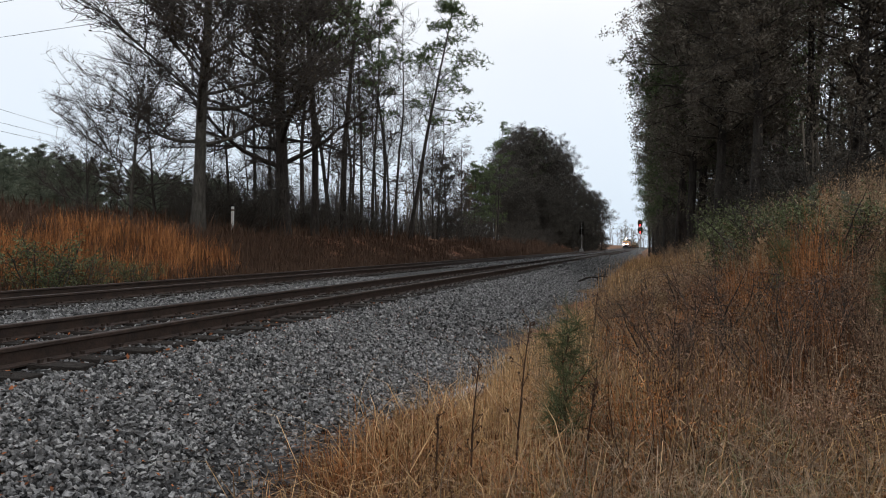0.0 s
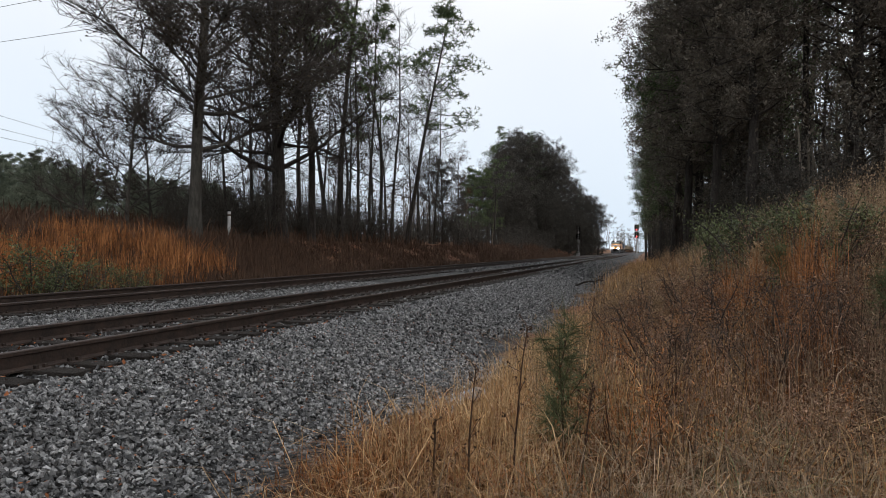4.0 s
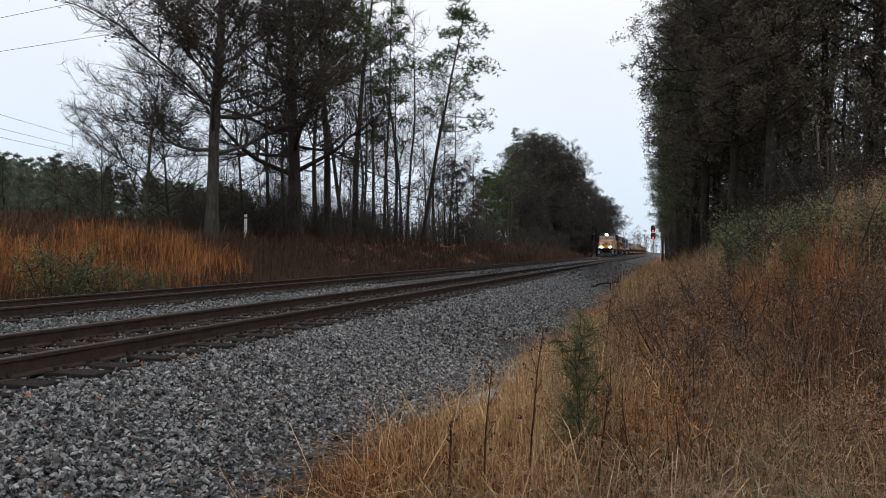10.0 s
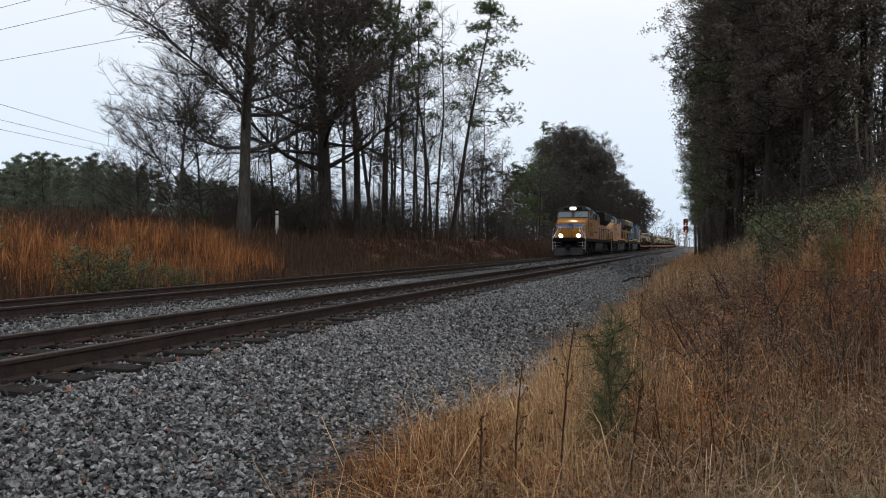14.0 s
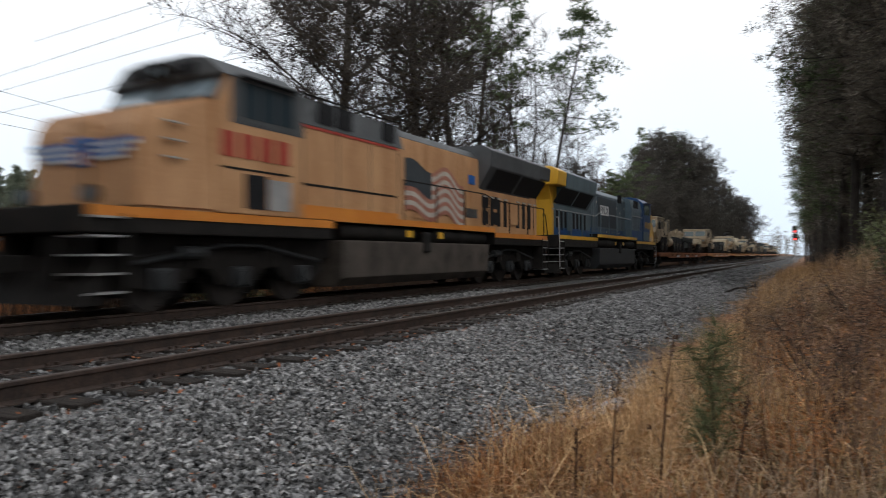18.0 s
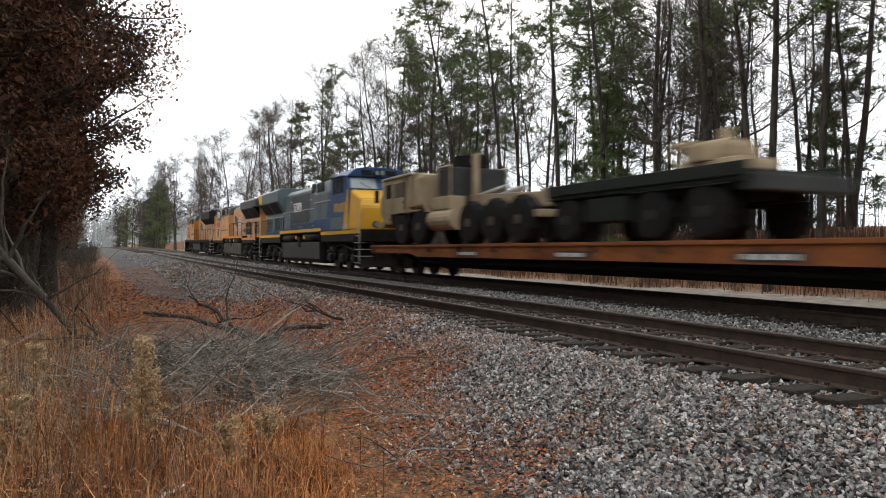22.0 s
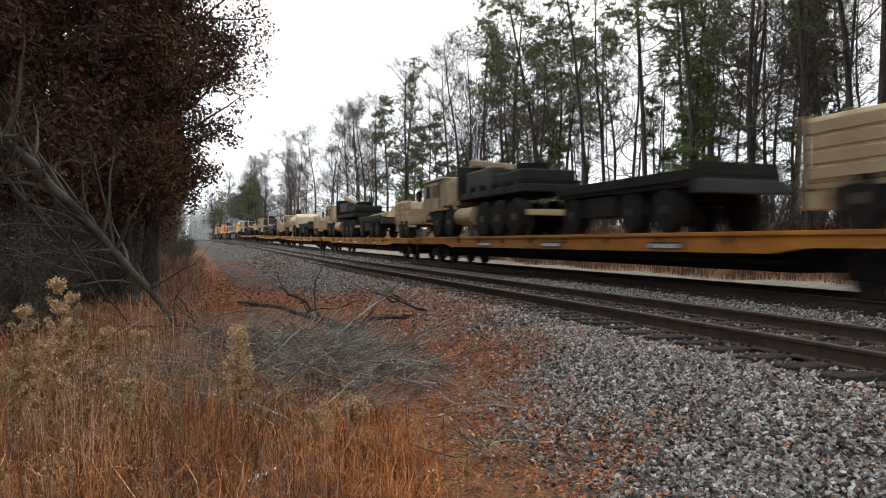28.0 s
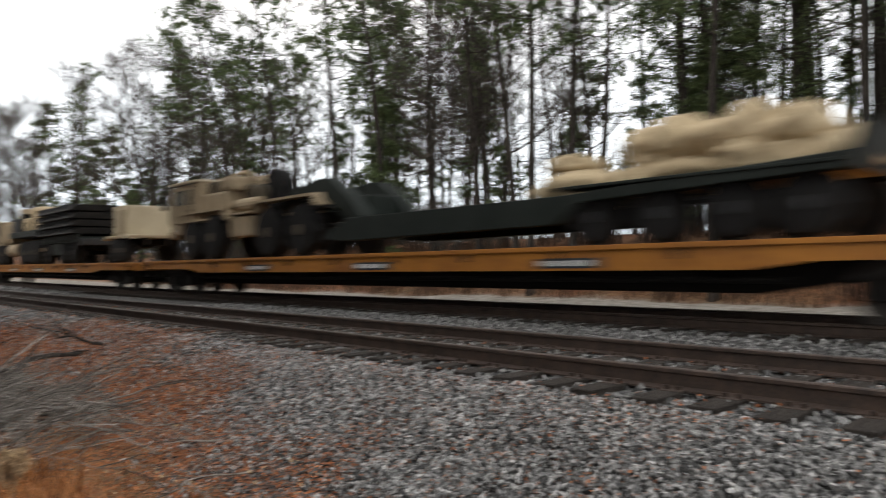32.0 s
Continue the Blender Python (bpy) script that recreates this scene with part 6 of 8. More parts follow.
def quads(centres, size, rnd, flat=0.0):
    """Small leaves: one bent quad each."""
    V, F = [], []
    for c in centres:
        a = Vector((rnd.gauss(0, 1), rnd.gauss(0, 1), rnd.gauss(0, 1) * (1 - flat))).normalized()
        b = a.cross(Vector((rnd.gauss(0, 1), rnd.gauss(0, 1), rnd.gauss(0, 1)))).normalized()
        s = size * rnd.uniform(0.6, 1.3)
        k, c = len(V), Vector(c)
        V += [tuple(c - a * s), tuple(c + b * s * 0.5), tuple(c + a * s), tuple(c - b * s * 0.5)]
        F.append((k, k + 1, k + 2, k + 3))
    return V, F


def needle_tufts(centres, size, rnd, per=12, thin=0.09):
    """Tufts of needles: thin blades pointing outwards."""
    V, F = [], []
    for c in centres:
        c = Vector(c)
        for _ in range(per):
            d = Vector((rnd.gauss(0, 1), rnd.gauss(0, 1), rnd.gauss(0.25, 0.8))).normalized()
            s = size * rnd.uniform(0.6, 1.25)
            w = d.cross(Vector((rnd.gauss(0, 1), rnd.gauss(0, 1), rnd.gauss(0, 1)))).normalized() * s * thin
            k = len(V)
            V += [tuple(c - w), tuple(c + w), tuple(c + d * s)]
            F.append((k, k + 1, k + 2))
    return V, F


def joined(*meshes):
    V, F = [], []
    for v, f in meshes:
        k = len(V)
        V += v
        F += [tuple(i + k for i in q) for q in f]
    return V, F


def bare_tree(seed, h, r, name="bare_tree", label="tall leafless hardwood with a dark forked crown", fork=0.35, spread=0.9, leaves=0, bark=None, lean=0.0, limbs=13, leafmat=None, lowest=0.25, boughs_=9, twigs_=8, arch=0.75, fine=0.012):
    """A hardwood in winter: trunk, limbs, boughs and twigs, with some dead leaves."""
    rnd = random.Random(seed)
    t = thing(name, pose(0, 0, 0), label, "tree")
    trunk = wander(rnd, (0, 0, -0.4), (lean, rnd.uniform(-0.05, 0.05), 1), h, r, r * 0.12, 12, 0.07, 0.03)
    trunk[0] = (trunk[0][0], r * 1.5)
    trunk[1] = (trunk[1][0], r * 1.02)
    limbs_, boughs, twigs, tips = [], [], [], []
    for i in range(limbs):
        f = lowest + (0.97 - lowest) * (i + rnd.random()) / limbs
        k = f * 12
        p = trunk[int(k)][0].lerp(trunk[min(int(k) + 1, 12)][0], k % 1)
        a = i * 2.4 + rnd.uniform(-0.5, 0.5)
        up = rnd.uniform(-0.05, 0.5) + f * arch
        ln = h * spread * (0.5 - 0.30 * f) * rnd.uniform(0.75, 1.25)
        rr = r * (1 - f * 0.8) * rnd.uniform(0.3, 0.5)
        limb = wander(rnd, p, (math.cos(a), math.sin(a), up), ln, rr, rr * 0.15, 7, 0.26, 0.05)
        limbs_.append(limb)
        for j in range(boughs_):
            q, qr = limb[min(2 + j % 6, 7)]
            d = Vector((rnd.gauss(0, 1), rnd.gauss(0, 1), rnd.uniform(-0.2, 1.2))) + (limb[-1][0] - limb[0][0]).normalized() * 0.9
            bough = wander(rnd, q, d, ln * rnd.uniform(0.25, 0.5), qr * 0.6 + 0.008, 0.006, 4, 0.3, 0.03)
            boughs.append(bough)
            for _ in range(twigs_):
                s = bough[rnd.randint(1, 4)][0]
                e = Vector((rnd.gauss(0, 1), rnd.gauss(0, 1), rnd.uniform(-0.3, 1.1))) + (bough[-1][0] - bough[0][0]).normalized() * 0.6
                tw = wander(rnd, s, e, rnd.uniform(0.5, 1.4) * h / 18, fine, fine * 0.5, 2, 0.35)
                twigs.append(tw)
                tips.append(tw[-1][0])
                tips.append(tw[1][0])
    part("trunk", joined(tubes([trunk], 10), tubes(limbs_, 6)), bark or M_BARK, t, smooth=True)
    part("crown", joined(tubes(boughs, 4), tubes(twigs, 3)), M_TWIG, t, "bare twigs")
    if leaves:
        some = rnd.sample(tips, max(1, len(tips) // 12))
        cs = [rnd.choice(some if rnd.random() < 0.8 else tips) + Vector((rnd.gauss(0, 0.2), rnd.gauss(0, 0.2), rnd.gauss(0, 0.2))) for _ in range(leaves)]
        part("foliage", quads(cs, 0.075, rnd), leafmat or M_LEAFDARK, t, "brown leaves still hanging")
    return t


def pine(seed, h, r, crown=0.45, name="pine_tree", label="tall slim pine with a bare trunk and high green crown", lean=0.0, wide=0.16, tufts=330, mat_=None, per=13, thin=0.09, n=26, needle=0.36, loose=0.22):
    rnd = random.Random(seed)
    t = thing(name, pose(0, 0, 0), label, "tree")
    trunk = wander(rnd, (0, 0, -0.4), (lean, 0.0, 1), h, r, r * 0.18, 12, 0.035, 0.02)
    trunk[0] = (trunk[0][0], r * 1.35)
    arms, cs = [], []
    for i in range(n):
        f = 1 - crown + crown * (i + rnd.random()) / n
        k = min(f * 12, 11.99)
        p = trunk[int(k)][0].lerp(trunk[int(k) + 1][0], k % 1)
        a = rnd.uniform(0, 6.28)
        g = (f - 1 + crown) / crown
        ln = h * wide * (1.15 - 0.85 * g) * rnd.uniform(0.5, 1.25)
        arm = wander(rnd, p, (math.cos(a), math.sin(a), rnd.uniform(-0.15, 0.5)), ln, r * 0.22 * (1.2 - g), 0.012, 4, 0.22, 0.06)
        arms.append(arm)
        for _ in range(max(3, int(tufts / n))):
            q = arm[rnd.choice((2, 3, 3, 4, 4, 4))][0]
            s = 0.10 * ln + loose
            cs.append(q + Vector((rnd.gauss(0, s), rnd.gauss(0, s), rnd.gauss(0.05, s * 0.45))))
    for i in range(4):
        k = rnd.uniform(2, 12 * (1 - crown))
        p = trunk[int(k)][0]
        a = rnd.uniform(0, 6.28)
        arms.append(wander(rnd, p, (math.cos(a), math.sin(a), rnd.uniform(-0.3, 0.3)), rnd.uniform(0.5, 1.8), 0.03, 0.008, 3, 0.3))
    part("trunk", joined(tubes([trunk], 9), tubes(arms, 4)), M_BARK, t, smooth=True)
    part("crown", needle_tufts(cs, needle, rnd, per, thin), mat_ or M_NEEDLE, t, "dark green needles")
    return t


def bushy(seed, h, w, name, label, leafmat, leaves=2600, stems=9, size=0.10, category="shrub"):
    """An undergrowth shrub or a leafy small tree: several stems, boughs and a loose coat of leaves."""
    rnd = random.Random(seed)
    t = thing(name, pose(0, 0, 0), label, category)
    st, bo, tips = [], [], []
    for i in range(stems):
        a = i * 2.4 + rnd.random()
        s = wander(rnd, (rnd.gauss(0, w * 0.12), rnd.gauss(0, w * 0.12), -0.2), (math.cos(a) * w / h, math.sin(a) * w / h, 1.1), h * rnd.uniform(0.6, 1.05), 0.012 * h + 0.01, 0.008, 7, 0.2)
        st.append(s)
        for j in range(16):
            q = s[rnd.randint(1, 7)][0]
            b = wander(rnd, q, (rnd.gauss(0, 1), rnd.gauss(0, 1), rnd.uniform(-0.1, 0.9)), h * rnd.uniform(0.12, 0.3), 0.012, 0.004, 3, 0.3)
            bo.append(b)
            tips += [b[1][0], b[2][0], b[3][0]]
    part("stem", joined(tubes(st, 5), tubes(bo, 3)), M_TWIG, t)
    if leaves:
        sp = 0.022 * h + 0.05
        cs = [rnd.choice(tips) + Vector((rnd.gauss(0, sp), rnd.gauss(0, sp), rnd.gauss(0, sp))) for _ in range(leaves)]
        part("foliage", quads(cs, size, rnd), leafmat, t)
    return t


def clothed_tree(seed, h, r, wide, low, name, label, leafmat, leaves=9000, arms=46, size=0.11, bark=None):
    """A tree still clothed in leaves or vines: a trunk, side limbs within an uneven outline, twigs, and leaves close along them."""
    rnd = random.Random(seed)
    t = thing(name, pose(0, 0, 0), label, "tree")
    trunk = wander(rnd, (0, 0, -0.4), (rnd.uniform(-0.04, 0.04), 0, 1), h, r, r * 0.15, 12, 0.05, 0.03)
    trunk[0] = (trunk[0][0], r * 1.4)
    limbs, twigs, nodes = [], [], []
    for i in range(arms):
        f = low + (0.98 - low) * (i + rnd.random()) / arms
        k = min(f * 12, 11.99)
        p = trunk[int(k)][0].lerp(trunk[int(k) + 1][0], k % 1)
        g = (f - low) / (1 - low)
        ln = wide * (0.35 + 1.0 * math.sin(math.pi * min(1, 0.12 + 0.80 * g))) * 0.78 * rnd.uniform(0.65, 1.02)
        a = i * 2.4 + rnd.uniform(-0.4, 0.4)
        limb = wander(rnd, p, (math.cos(a), math.sin(a), rnd.uniform(0.0, 0.55)), ln, r * 0.3 * (1.1 - f), 0.012, 5, 0.2, 0.05)
        limbs.append(limb)
        for j in range(7):
            q = limb[rnd.choice((1, 2, 3, 4, 5, 5))][0]
            tw = wander(rnd, q, (rnd.gauss(0, 1), rnd.gauss(0, 1), rnd.uniform(-0.7, 0.9)), rnd.uniform(0.4, 0.9) * ln * 0.38 + 0.2, 0.011, 0.005, 3, 0.3)
            twigs.append(tw)
            nodes += [tw[1][0], tw[2][0], tw[3][0], tw[3][0]]
    part("trunk", tubes([trunk], 8), bark or M_BARK, t, smooth=True)
    tagged(part("limb", tubes(limbs, 5), bark or M_BARK, t, smooth=True), kind="stuff")
    part("crown", tubes(twigs, 3), M_TWIG, t, "fine bare twigs")
    cs = [rnd.choice(nodes) + Vector((rnd.gauss(0, 0.17), rnd.gauss(0, 0.17), rnd.gauss(-0.04, 0.15))) for _ in range(leaves)]
    part("foliage", quads(cs, size, rnd), leafmat, t)
    return t


def at(x, y, turn=0, size=1.0, dz=0.0):
    return pose(x, y, ground_z(x, y) + dz, 0, 0, turn) @ Matrix.Scale(size, 4)


def place(kinds, spots, group=""):
    """The first use of a tree stands where it was made; the rest are copies. spots: which, x, y, turn, size."""
    used = set()
    for k, x, y, turn, size in spots:
        ob = kinds[k]
        if k not in used:
            used.add(k)
            ob.matrix_basis = at(x, y, turn, size)
            c = ob
        else:
            c = copy_thing(ob, Matrix())
            c.matrix_basis = at(x, y, turn, size)
        if group:
            c["group"] = group


def polar(bearing, x):
    """The y at which a bearing, in degrees left of +y, meets the line of that x."""
    return -x / math.tan(radians(bearing))


B1 = bare_tree(18, 22, 0.30, label="big oak with a pale trunk and clusters of dead leaves", spread=0.66, leaves=16000, bark=M_PALE, limbs=34, lowest=0.19, boughs_=16, twigs_=22, fine=0.013)
B2 = bare_tree(12, 22, 0.42, label="big spreading oak, nearly leafless and dark", spread=0.85, leaves=8000, limbs=34, lowest=0.15, boughs_=16, twigs_=22, fine=0.013)
B3 = bare_tree(13, 17, 0.13, spread=0.4, limbs=15, lowest=0.25, label="slim dark leafless hardwood tree", boughs_=7, twigs_=6)
B4 = bare_tree(14, 20, 0.19, spread=0.55, limbs=17, lowest=0.24, label="tall leafless hardwood with upswept limbs", boughs_=10, twigs_=9, arch=1.1)
B5 = bare_tree(15, 16, 0.17, spread=0.5, limbs=14, lowest=0.12, leaves=3000, leafmat=M_LEAF, label="hardwood with brown leaves still hanging", boughs_=7, twigs_=5)
B6 = bare_tree(16, 8.5, 0.11, spread=1.25, limbs=24, lowest=0.1, label="small grey leafless tree with a fine round crown", boughs_=10, twigs_=20, bark=M_PALE, fine=0.007)
P1 = pine(21, 22, 0.26, 0.5, tufts=820, wide=0.17)
P2 = pine(22, 21, 0.20, 0.52, lean=0.10, label="leaning slim pine with an open ragged crown", tufts=1150, wide=0.19, needle=0.30)
P3 = pine(23, 14, 0.15, 0.85, wide=0.2, tufts=800, label="young pine, green nearly to the ground")
P4 = pine(24, 24, 0.17, 0.62, wide=0.13, tufts=640)
P7 = pine(27, 23, 0.15, 0.55, wide=0.12, tufts=560)
P5 = pine(25, 7, 0.09, 0.95, name="young_pine", wide=0.22, tufts=1500, label="bushy young pine, green to the ground", per=9, thin=0.09, mat_=M_YOUNG, n=64, needle=0.24, loose=0.08)
S1 = bushy(31, 4.5, 3.0, "undergrowth_bush", "tangled grey-brown winter undergrowth", M_DIMTWIG, 4200, 10, 0.05)
S5 = bushy(35, 4.0, 3.2, "weed_shrub", "dark brown dead shrub among the bank's weeds", M_MAROON, 3600, 16, 0.045)
S4 = bushy(34, 2.0, 1.4, "cedar_bush", "low dark green evergreen bush", M_NEEDLE2, 3600, 10, 0.035)
T1 = clothed_tree(41, 18, 0.24, 2.9, 0.12, "vine_covered_tree", "tall tree smothered in dull brown vines and leaves", M_VINE, 20000, 60, 0.07)
T2 = clothed_tree(42, 16, 0.2, 2.8, 0.14, "leafy_tree", "tree thick with rust-brown winter leaves", M_LEAF, 24000, 64, 0.065)
T3 = clothed_tree(43, 18, 0.2, 2.3, 0.2, "leafy_pine", "dark pine with dense short green boughs", M_NEEDLE, 17000, 56, 0.06)
T4 = clothed_tree(44, 13, 0.22, 4.2, 0.05, "vine_covered_tree", "rounded dark tree smothered in brown vines", M_DIMTWIG, 26000, 70, 0.07)
T5 = clothed_tree(45, 17, 0.24, 3.2, 0.13, "leafy_tree", "overhanging tree thick with rust-brown winter leaves", M_LEAF, 36000, 80, 0.065)
T6 = clothed_tree(46, 19, 0.26, 3.5, 0.3, "overhanging_oak", "dark oak overhanging the bank with brown leaves", M_VINE, 36000, 80, 0.06)
P6 = pine(26, 16, 0.2, 0.62, wide=0.27, tufts=1000, label="dark pine with long ragged boughs reaching over the bank")
KINDS = [B1, B2, B3, B4, B5, P1, P2, P3, P4, S1, T2, T1, S4, T3, T4, P5, B6, T5, T6, P6, S5, P7]
rt = random.Random(77)
spots = [(0, -19.8, polar(35.85, -19.8), 40, 1.0), (1, -20.5, polar(29.4, -20.5), 120, 1.0), (6, -20.0, polar(19.3, -20.0), 20, 1.05)]


def stand(k, x, y, size):
    spots.append((k, x, y, rt.uniform(0, 360), size))


def stand_at(k, bearing, d, size):
    stand(k, -d * math.sin(radians(bearing)), d * math.cos(radians(bearing)), size)


# the stand beyond the tracks, where the train comes from
for b, k, x, s in ((26.9, 5, -20.5, 1.0), (24.6, 5, -21, 0.95), (23.2, 2, -22, 1.1), (22.3, 8, -22, 0.85), (21.4, 3, -22, 0.95), (20.4, 2, -21, 1.15), (16.9, 2, -22, 1.0), (18.2, 3, -23, 0.9), (16.2, 14, -21, 0.72),
                   (27.8, 3, -24, 1.0), (25.5, 6, -25, 1.0), (31.5, 2, -24, 1.0), (33.5, 2, -26, 0.8), (15.0, 4, -23, 0.8), (22.0, 2, -26, 1.0), (17.3, 2, -22, 0.8), (40.6, 16, -23, 1.0), (38.9, 16, -25, 0.85), (43.5, 16, -27, 0.6), (23.9, 2, -23.5, 1.0), (20.9, 2, -24, 1.05), (30.2, 3, -27, 0.9), (26.0, 2, -27, 1.0), (18.9, 2, -25, 0.9), (24.2, 3, -28, 0.9)):
    stand(k, x, polar(b, x), s)
for i in range(62):
    x = -rt.uniform(20.5, 36)
    stand(9, x, polar(rt.uniform(13, 38), x), rt.uniform(0.5, 0.95))
for i in range(26):
    x = -rt.uniform(25, 44)
    stand(rt.choice((2, 3, 4, 2)), x, polar(rt.uniform(14, 36), x), rt.uniform(0.36, 0.6))
# the far wood on that side
for i in range(26):
    stand(rt.choice((7, 7, 3, 14, 11, 8)), -rt.uniform(22, 34), rt.uniform(95, 330), rt.uniform(0.8, 1.1))
for i in range(14):
    stand(9, -rt.uniform(16.5, 22), rt.uniform(70, 220), rt.uniform(0.6, 1.0))
for b, d, k, s in ((9.6, 150, 8, 1.02), (8.8, 155, 13, 1.35), (10.6, 150, 3, 1.15), (11.4, 145, 3, 1.0), (12.6, 120, 7, 0.95), (13.3, 110, 7, 0.85), (13.9, 100, 7, 0.8)):
    stand_at(k, b, d, s)
# the hump of tall dark trees at the far bend
for b, h in ((12.2, 13), (11.4, 17), (10.7, 20), (10.1, 23), (9.5, 24.5), (8.9, 24.5), (8.3, 23.5), (7.7, 22), (7.1, 21), (6.5, 19), (5.9, 17.5), (5.3, 16.5), (4.7, 15), (4.2, 13.5), (3.7, 12), (14.4, 11), (13.4, 11), (10.4, 14), (8.6, 15), (7.0, 13), (9.8, 12), (11.0, 11), (6.0, 11), (5.0, 10), (8.0, 11), (4.4, 9)):
    stand_at(14, b, 150 + (9.5 - b) * 5 - (12 if h < 15 else 0), h / 13.0)
# young pines far off across the field
for i in range(250):
    b, d = rt.uniform(33, 70), rt.uniform(52, 92)
    stand_at(15, b, d, rt.uniform(0.62, 0.92) * d / 66 * (0.72 + 0.28 * smooth(34, 47, b)))
# the dark wood on the near side: its edge first, then the depth
for x, y, k, s in ((1.3, 60, 13, 1.2), (0.7, 78, 13, 1.25), (0.5, 99, 13, 1.2), (0.0, 126, 13, 1.15), (2.1, 39, 18, 1.0), (3.0, 34, 18, 0.95), (1.5, 43, 19, 1.0), (4.0, 30, 18, 0.9), (2.0, 46, 18, 1.0), (2.7, 42, 11, 1.15), (2.4, 49, 13, 1.15), (2.2, 55, 11, 1.2), (2.1, 62, 13, 1.25), (1.9, 70, 11, 1.25), (1.7, 80, 11, 1.2), (1.7, 92, 13, 1.2), (1.6, 105, 11, 1.1), (1.6, 122, 11, 1.1), (1.8, 145, 11, 1.0), (2.2, 178, 11, 1.0), (2.4, 215, 11, 1.0), (4.2, 37, 11, 1.1), (4.6, 44, 8, 0.95), (4.2, 52, 11, 1.25), (5.2, 38, 11, 1.2), (6.4, 33, 8, 1.0), (4.0, 60, 8, 1.0), (5.8, 47, 11, 1.3), (7.8, 31, 11, 1.15), (7.0, 41, 13, 1.2), (9.0, 28.5, 8, 1.0), (11.0, 27, 5, 1.1), (9.5, 34, 11, 1.2), (12.0, 31, 11, 1.1), (3.6, 75, 8, 1.0)):
    stand(k, x, y, s)
for i in range(34):
    y = 26 + 150 * rt.random() ** 1.7
    stand(rt.choice((8, 5, 11, 3, 8, 13, 5, 2)), rt.uniform(8.0, 24.0) - 2.6 * smooth(40, 110, y), y, rt.uniform(0.85, 1.15))
for i in range(34):
    stand(9, rt.uniform(4.0, 11), rt.uniform(24, 90), rt.uniform(0.5, 0.9))
for i in range(26):
    stand(9, rt.uniform(1.6, 5.0), rt.uniform(45, 170), rt.uniform(0.5, 0.9))
# beyond the tracks, where the train goes
for b, k, x, s in ((166.8, 7, -24, 1.45), (171.2, 3, -18.5, 1.0), (172.6, 3, -18.5, 1.1), (170.1, 3, -19, 1.05), (168.6, 3, -19.5, 1.0), (167.8, 3, -20, 1.0), (173.8, 3, -18, 1.15), (174.8, 3, -18, 1.1), (165.4, 3, -23, 1.1), (161.0, 3, -22, 1.0), (159.8, 3, -23, 0.95), (156.6, 3, -23, 1.05), (159.0, 3, -25, 0.95), (150.8, 21, -22, 1.0), (138.2, 3, -23, 0.95), (146.0, 8, -22, 0.95), (142.5, 21, -22, 1.0), (134.5, 8, -23, 0.95), (130.5, 8, -21, 0.95), (127.0, 21, -22, 1.0), (153.5, 6, -24, 1.0), (162.0, 3, -26, 1.05), (164.0, 7, -25, 1.0)):
    stand(k, x, polar(b, x), s)
for i in range(34):
    stand(2, -rt.uniform(22, 40), -rt.uniform(-4, 80), rt.uniform(0.8, 1.2))
for i in range(44):
    stand(rt.choice((21, 8, 6, 2, 2, 3, 7, 3)), -rt.uniform(24, 46), -rt.uniform(-4, 95), rt.uniform(0.75, 1.05))
for i in range(34):
    stand(7, -rt.uniform(21, 32), -rt.uniform(4, 90), rt.uniform(0.3, 0.7))
for i in range(56):
    stand(9, -rt.uniform(21, 38), -rt.uniform(-4, 90), rt.uniform(0.45, 0.9))
for i in range(34):
    y = -rt.uniform(85, 330)
    stand(rt.choice((3, 2, 3, 7)), bend(y) - rt.uniform(19, 36), y, rt.uniform(0.9, 1.25))
for i in range(24):
    y = -rt.uniform(170, 330)
    stand(rt.choice((3, 14, 3, 7)), bend(y) - rt.uniform(14.5, 20), y, rt.uniform(0.95, 1.2))
# a denser stand of pines where the wood comes close
for i in range(22):
    x = -rt.uniform(18.5, 30)
    stand(rt.choice((21, 8, 13, 21, 8)), x, polar(rt.uniform(98, 119), x), rt.uniform(0.85, 1.1))
for i in range(12):
    x = -rt.uniform(26, 42)
    stand(rt.choice((21, 8, 2, 7)), x, polar(rt.uniform(118, 156), x), rt.uniform(0.7, 1.0))
# undergrowth along the edge of the rust-brown wood
for i in range(22):
    stand(9, rt.uniform(2.6, 5.0), -rt.uniform(8.5, 30), rt.uniform(0.28, 0.55))
for i in range(22):
    y = -rt.uniform(26, 150)
    stand(9, rt.uniform(0.6, 2.2) - 0.028 * y, y, rt.uniform(0.25, 0.45))
# the rust-brown wood on the near side there
for x, y, k, s in ((5.2, -12.0, 17, 1.0), (3.6, -15.5, 17, 1.05), (2.2, -19.5, 17, 1.1), (2.1, -24, 17, 1.15), (3.0, -28, 17, 1.15), (3.9, -32, 10, 1.2), (4.1, -35, 13, 1.1), (4.4, -42, 10, 1.2), (4.8, -51, 10, 1.2), (5.1, -62, 11, 1.1), (5.6, -75, 10, 1.2), (6.2, -92, 11, 1.1), (7.0, -112, 11, 1.1), (8.0, -140, 11, 1.1), (9.5, -175, 11, 1.0), (12.0, -215, 11, 1.0), (15.5, -260, 11, 1.0), (7.0, -11, 10, 1.05), (6.2, -18, 10, 1.2), (5.6, -23, 13, 1.1), (7.6, -14, 13, 1.0), (8.4, -9.0, 10, 1.0), (5.8, -30, 8, 0.9), (6.0, -38, 10, 1.2), (6.6, -27, 10, 1.2), (7.0, -33, 10, 1.2), (8.6, -20, 10, 1.2), (9.0, -26, 10, 1.2)):
    stand(k, x, y, s)
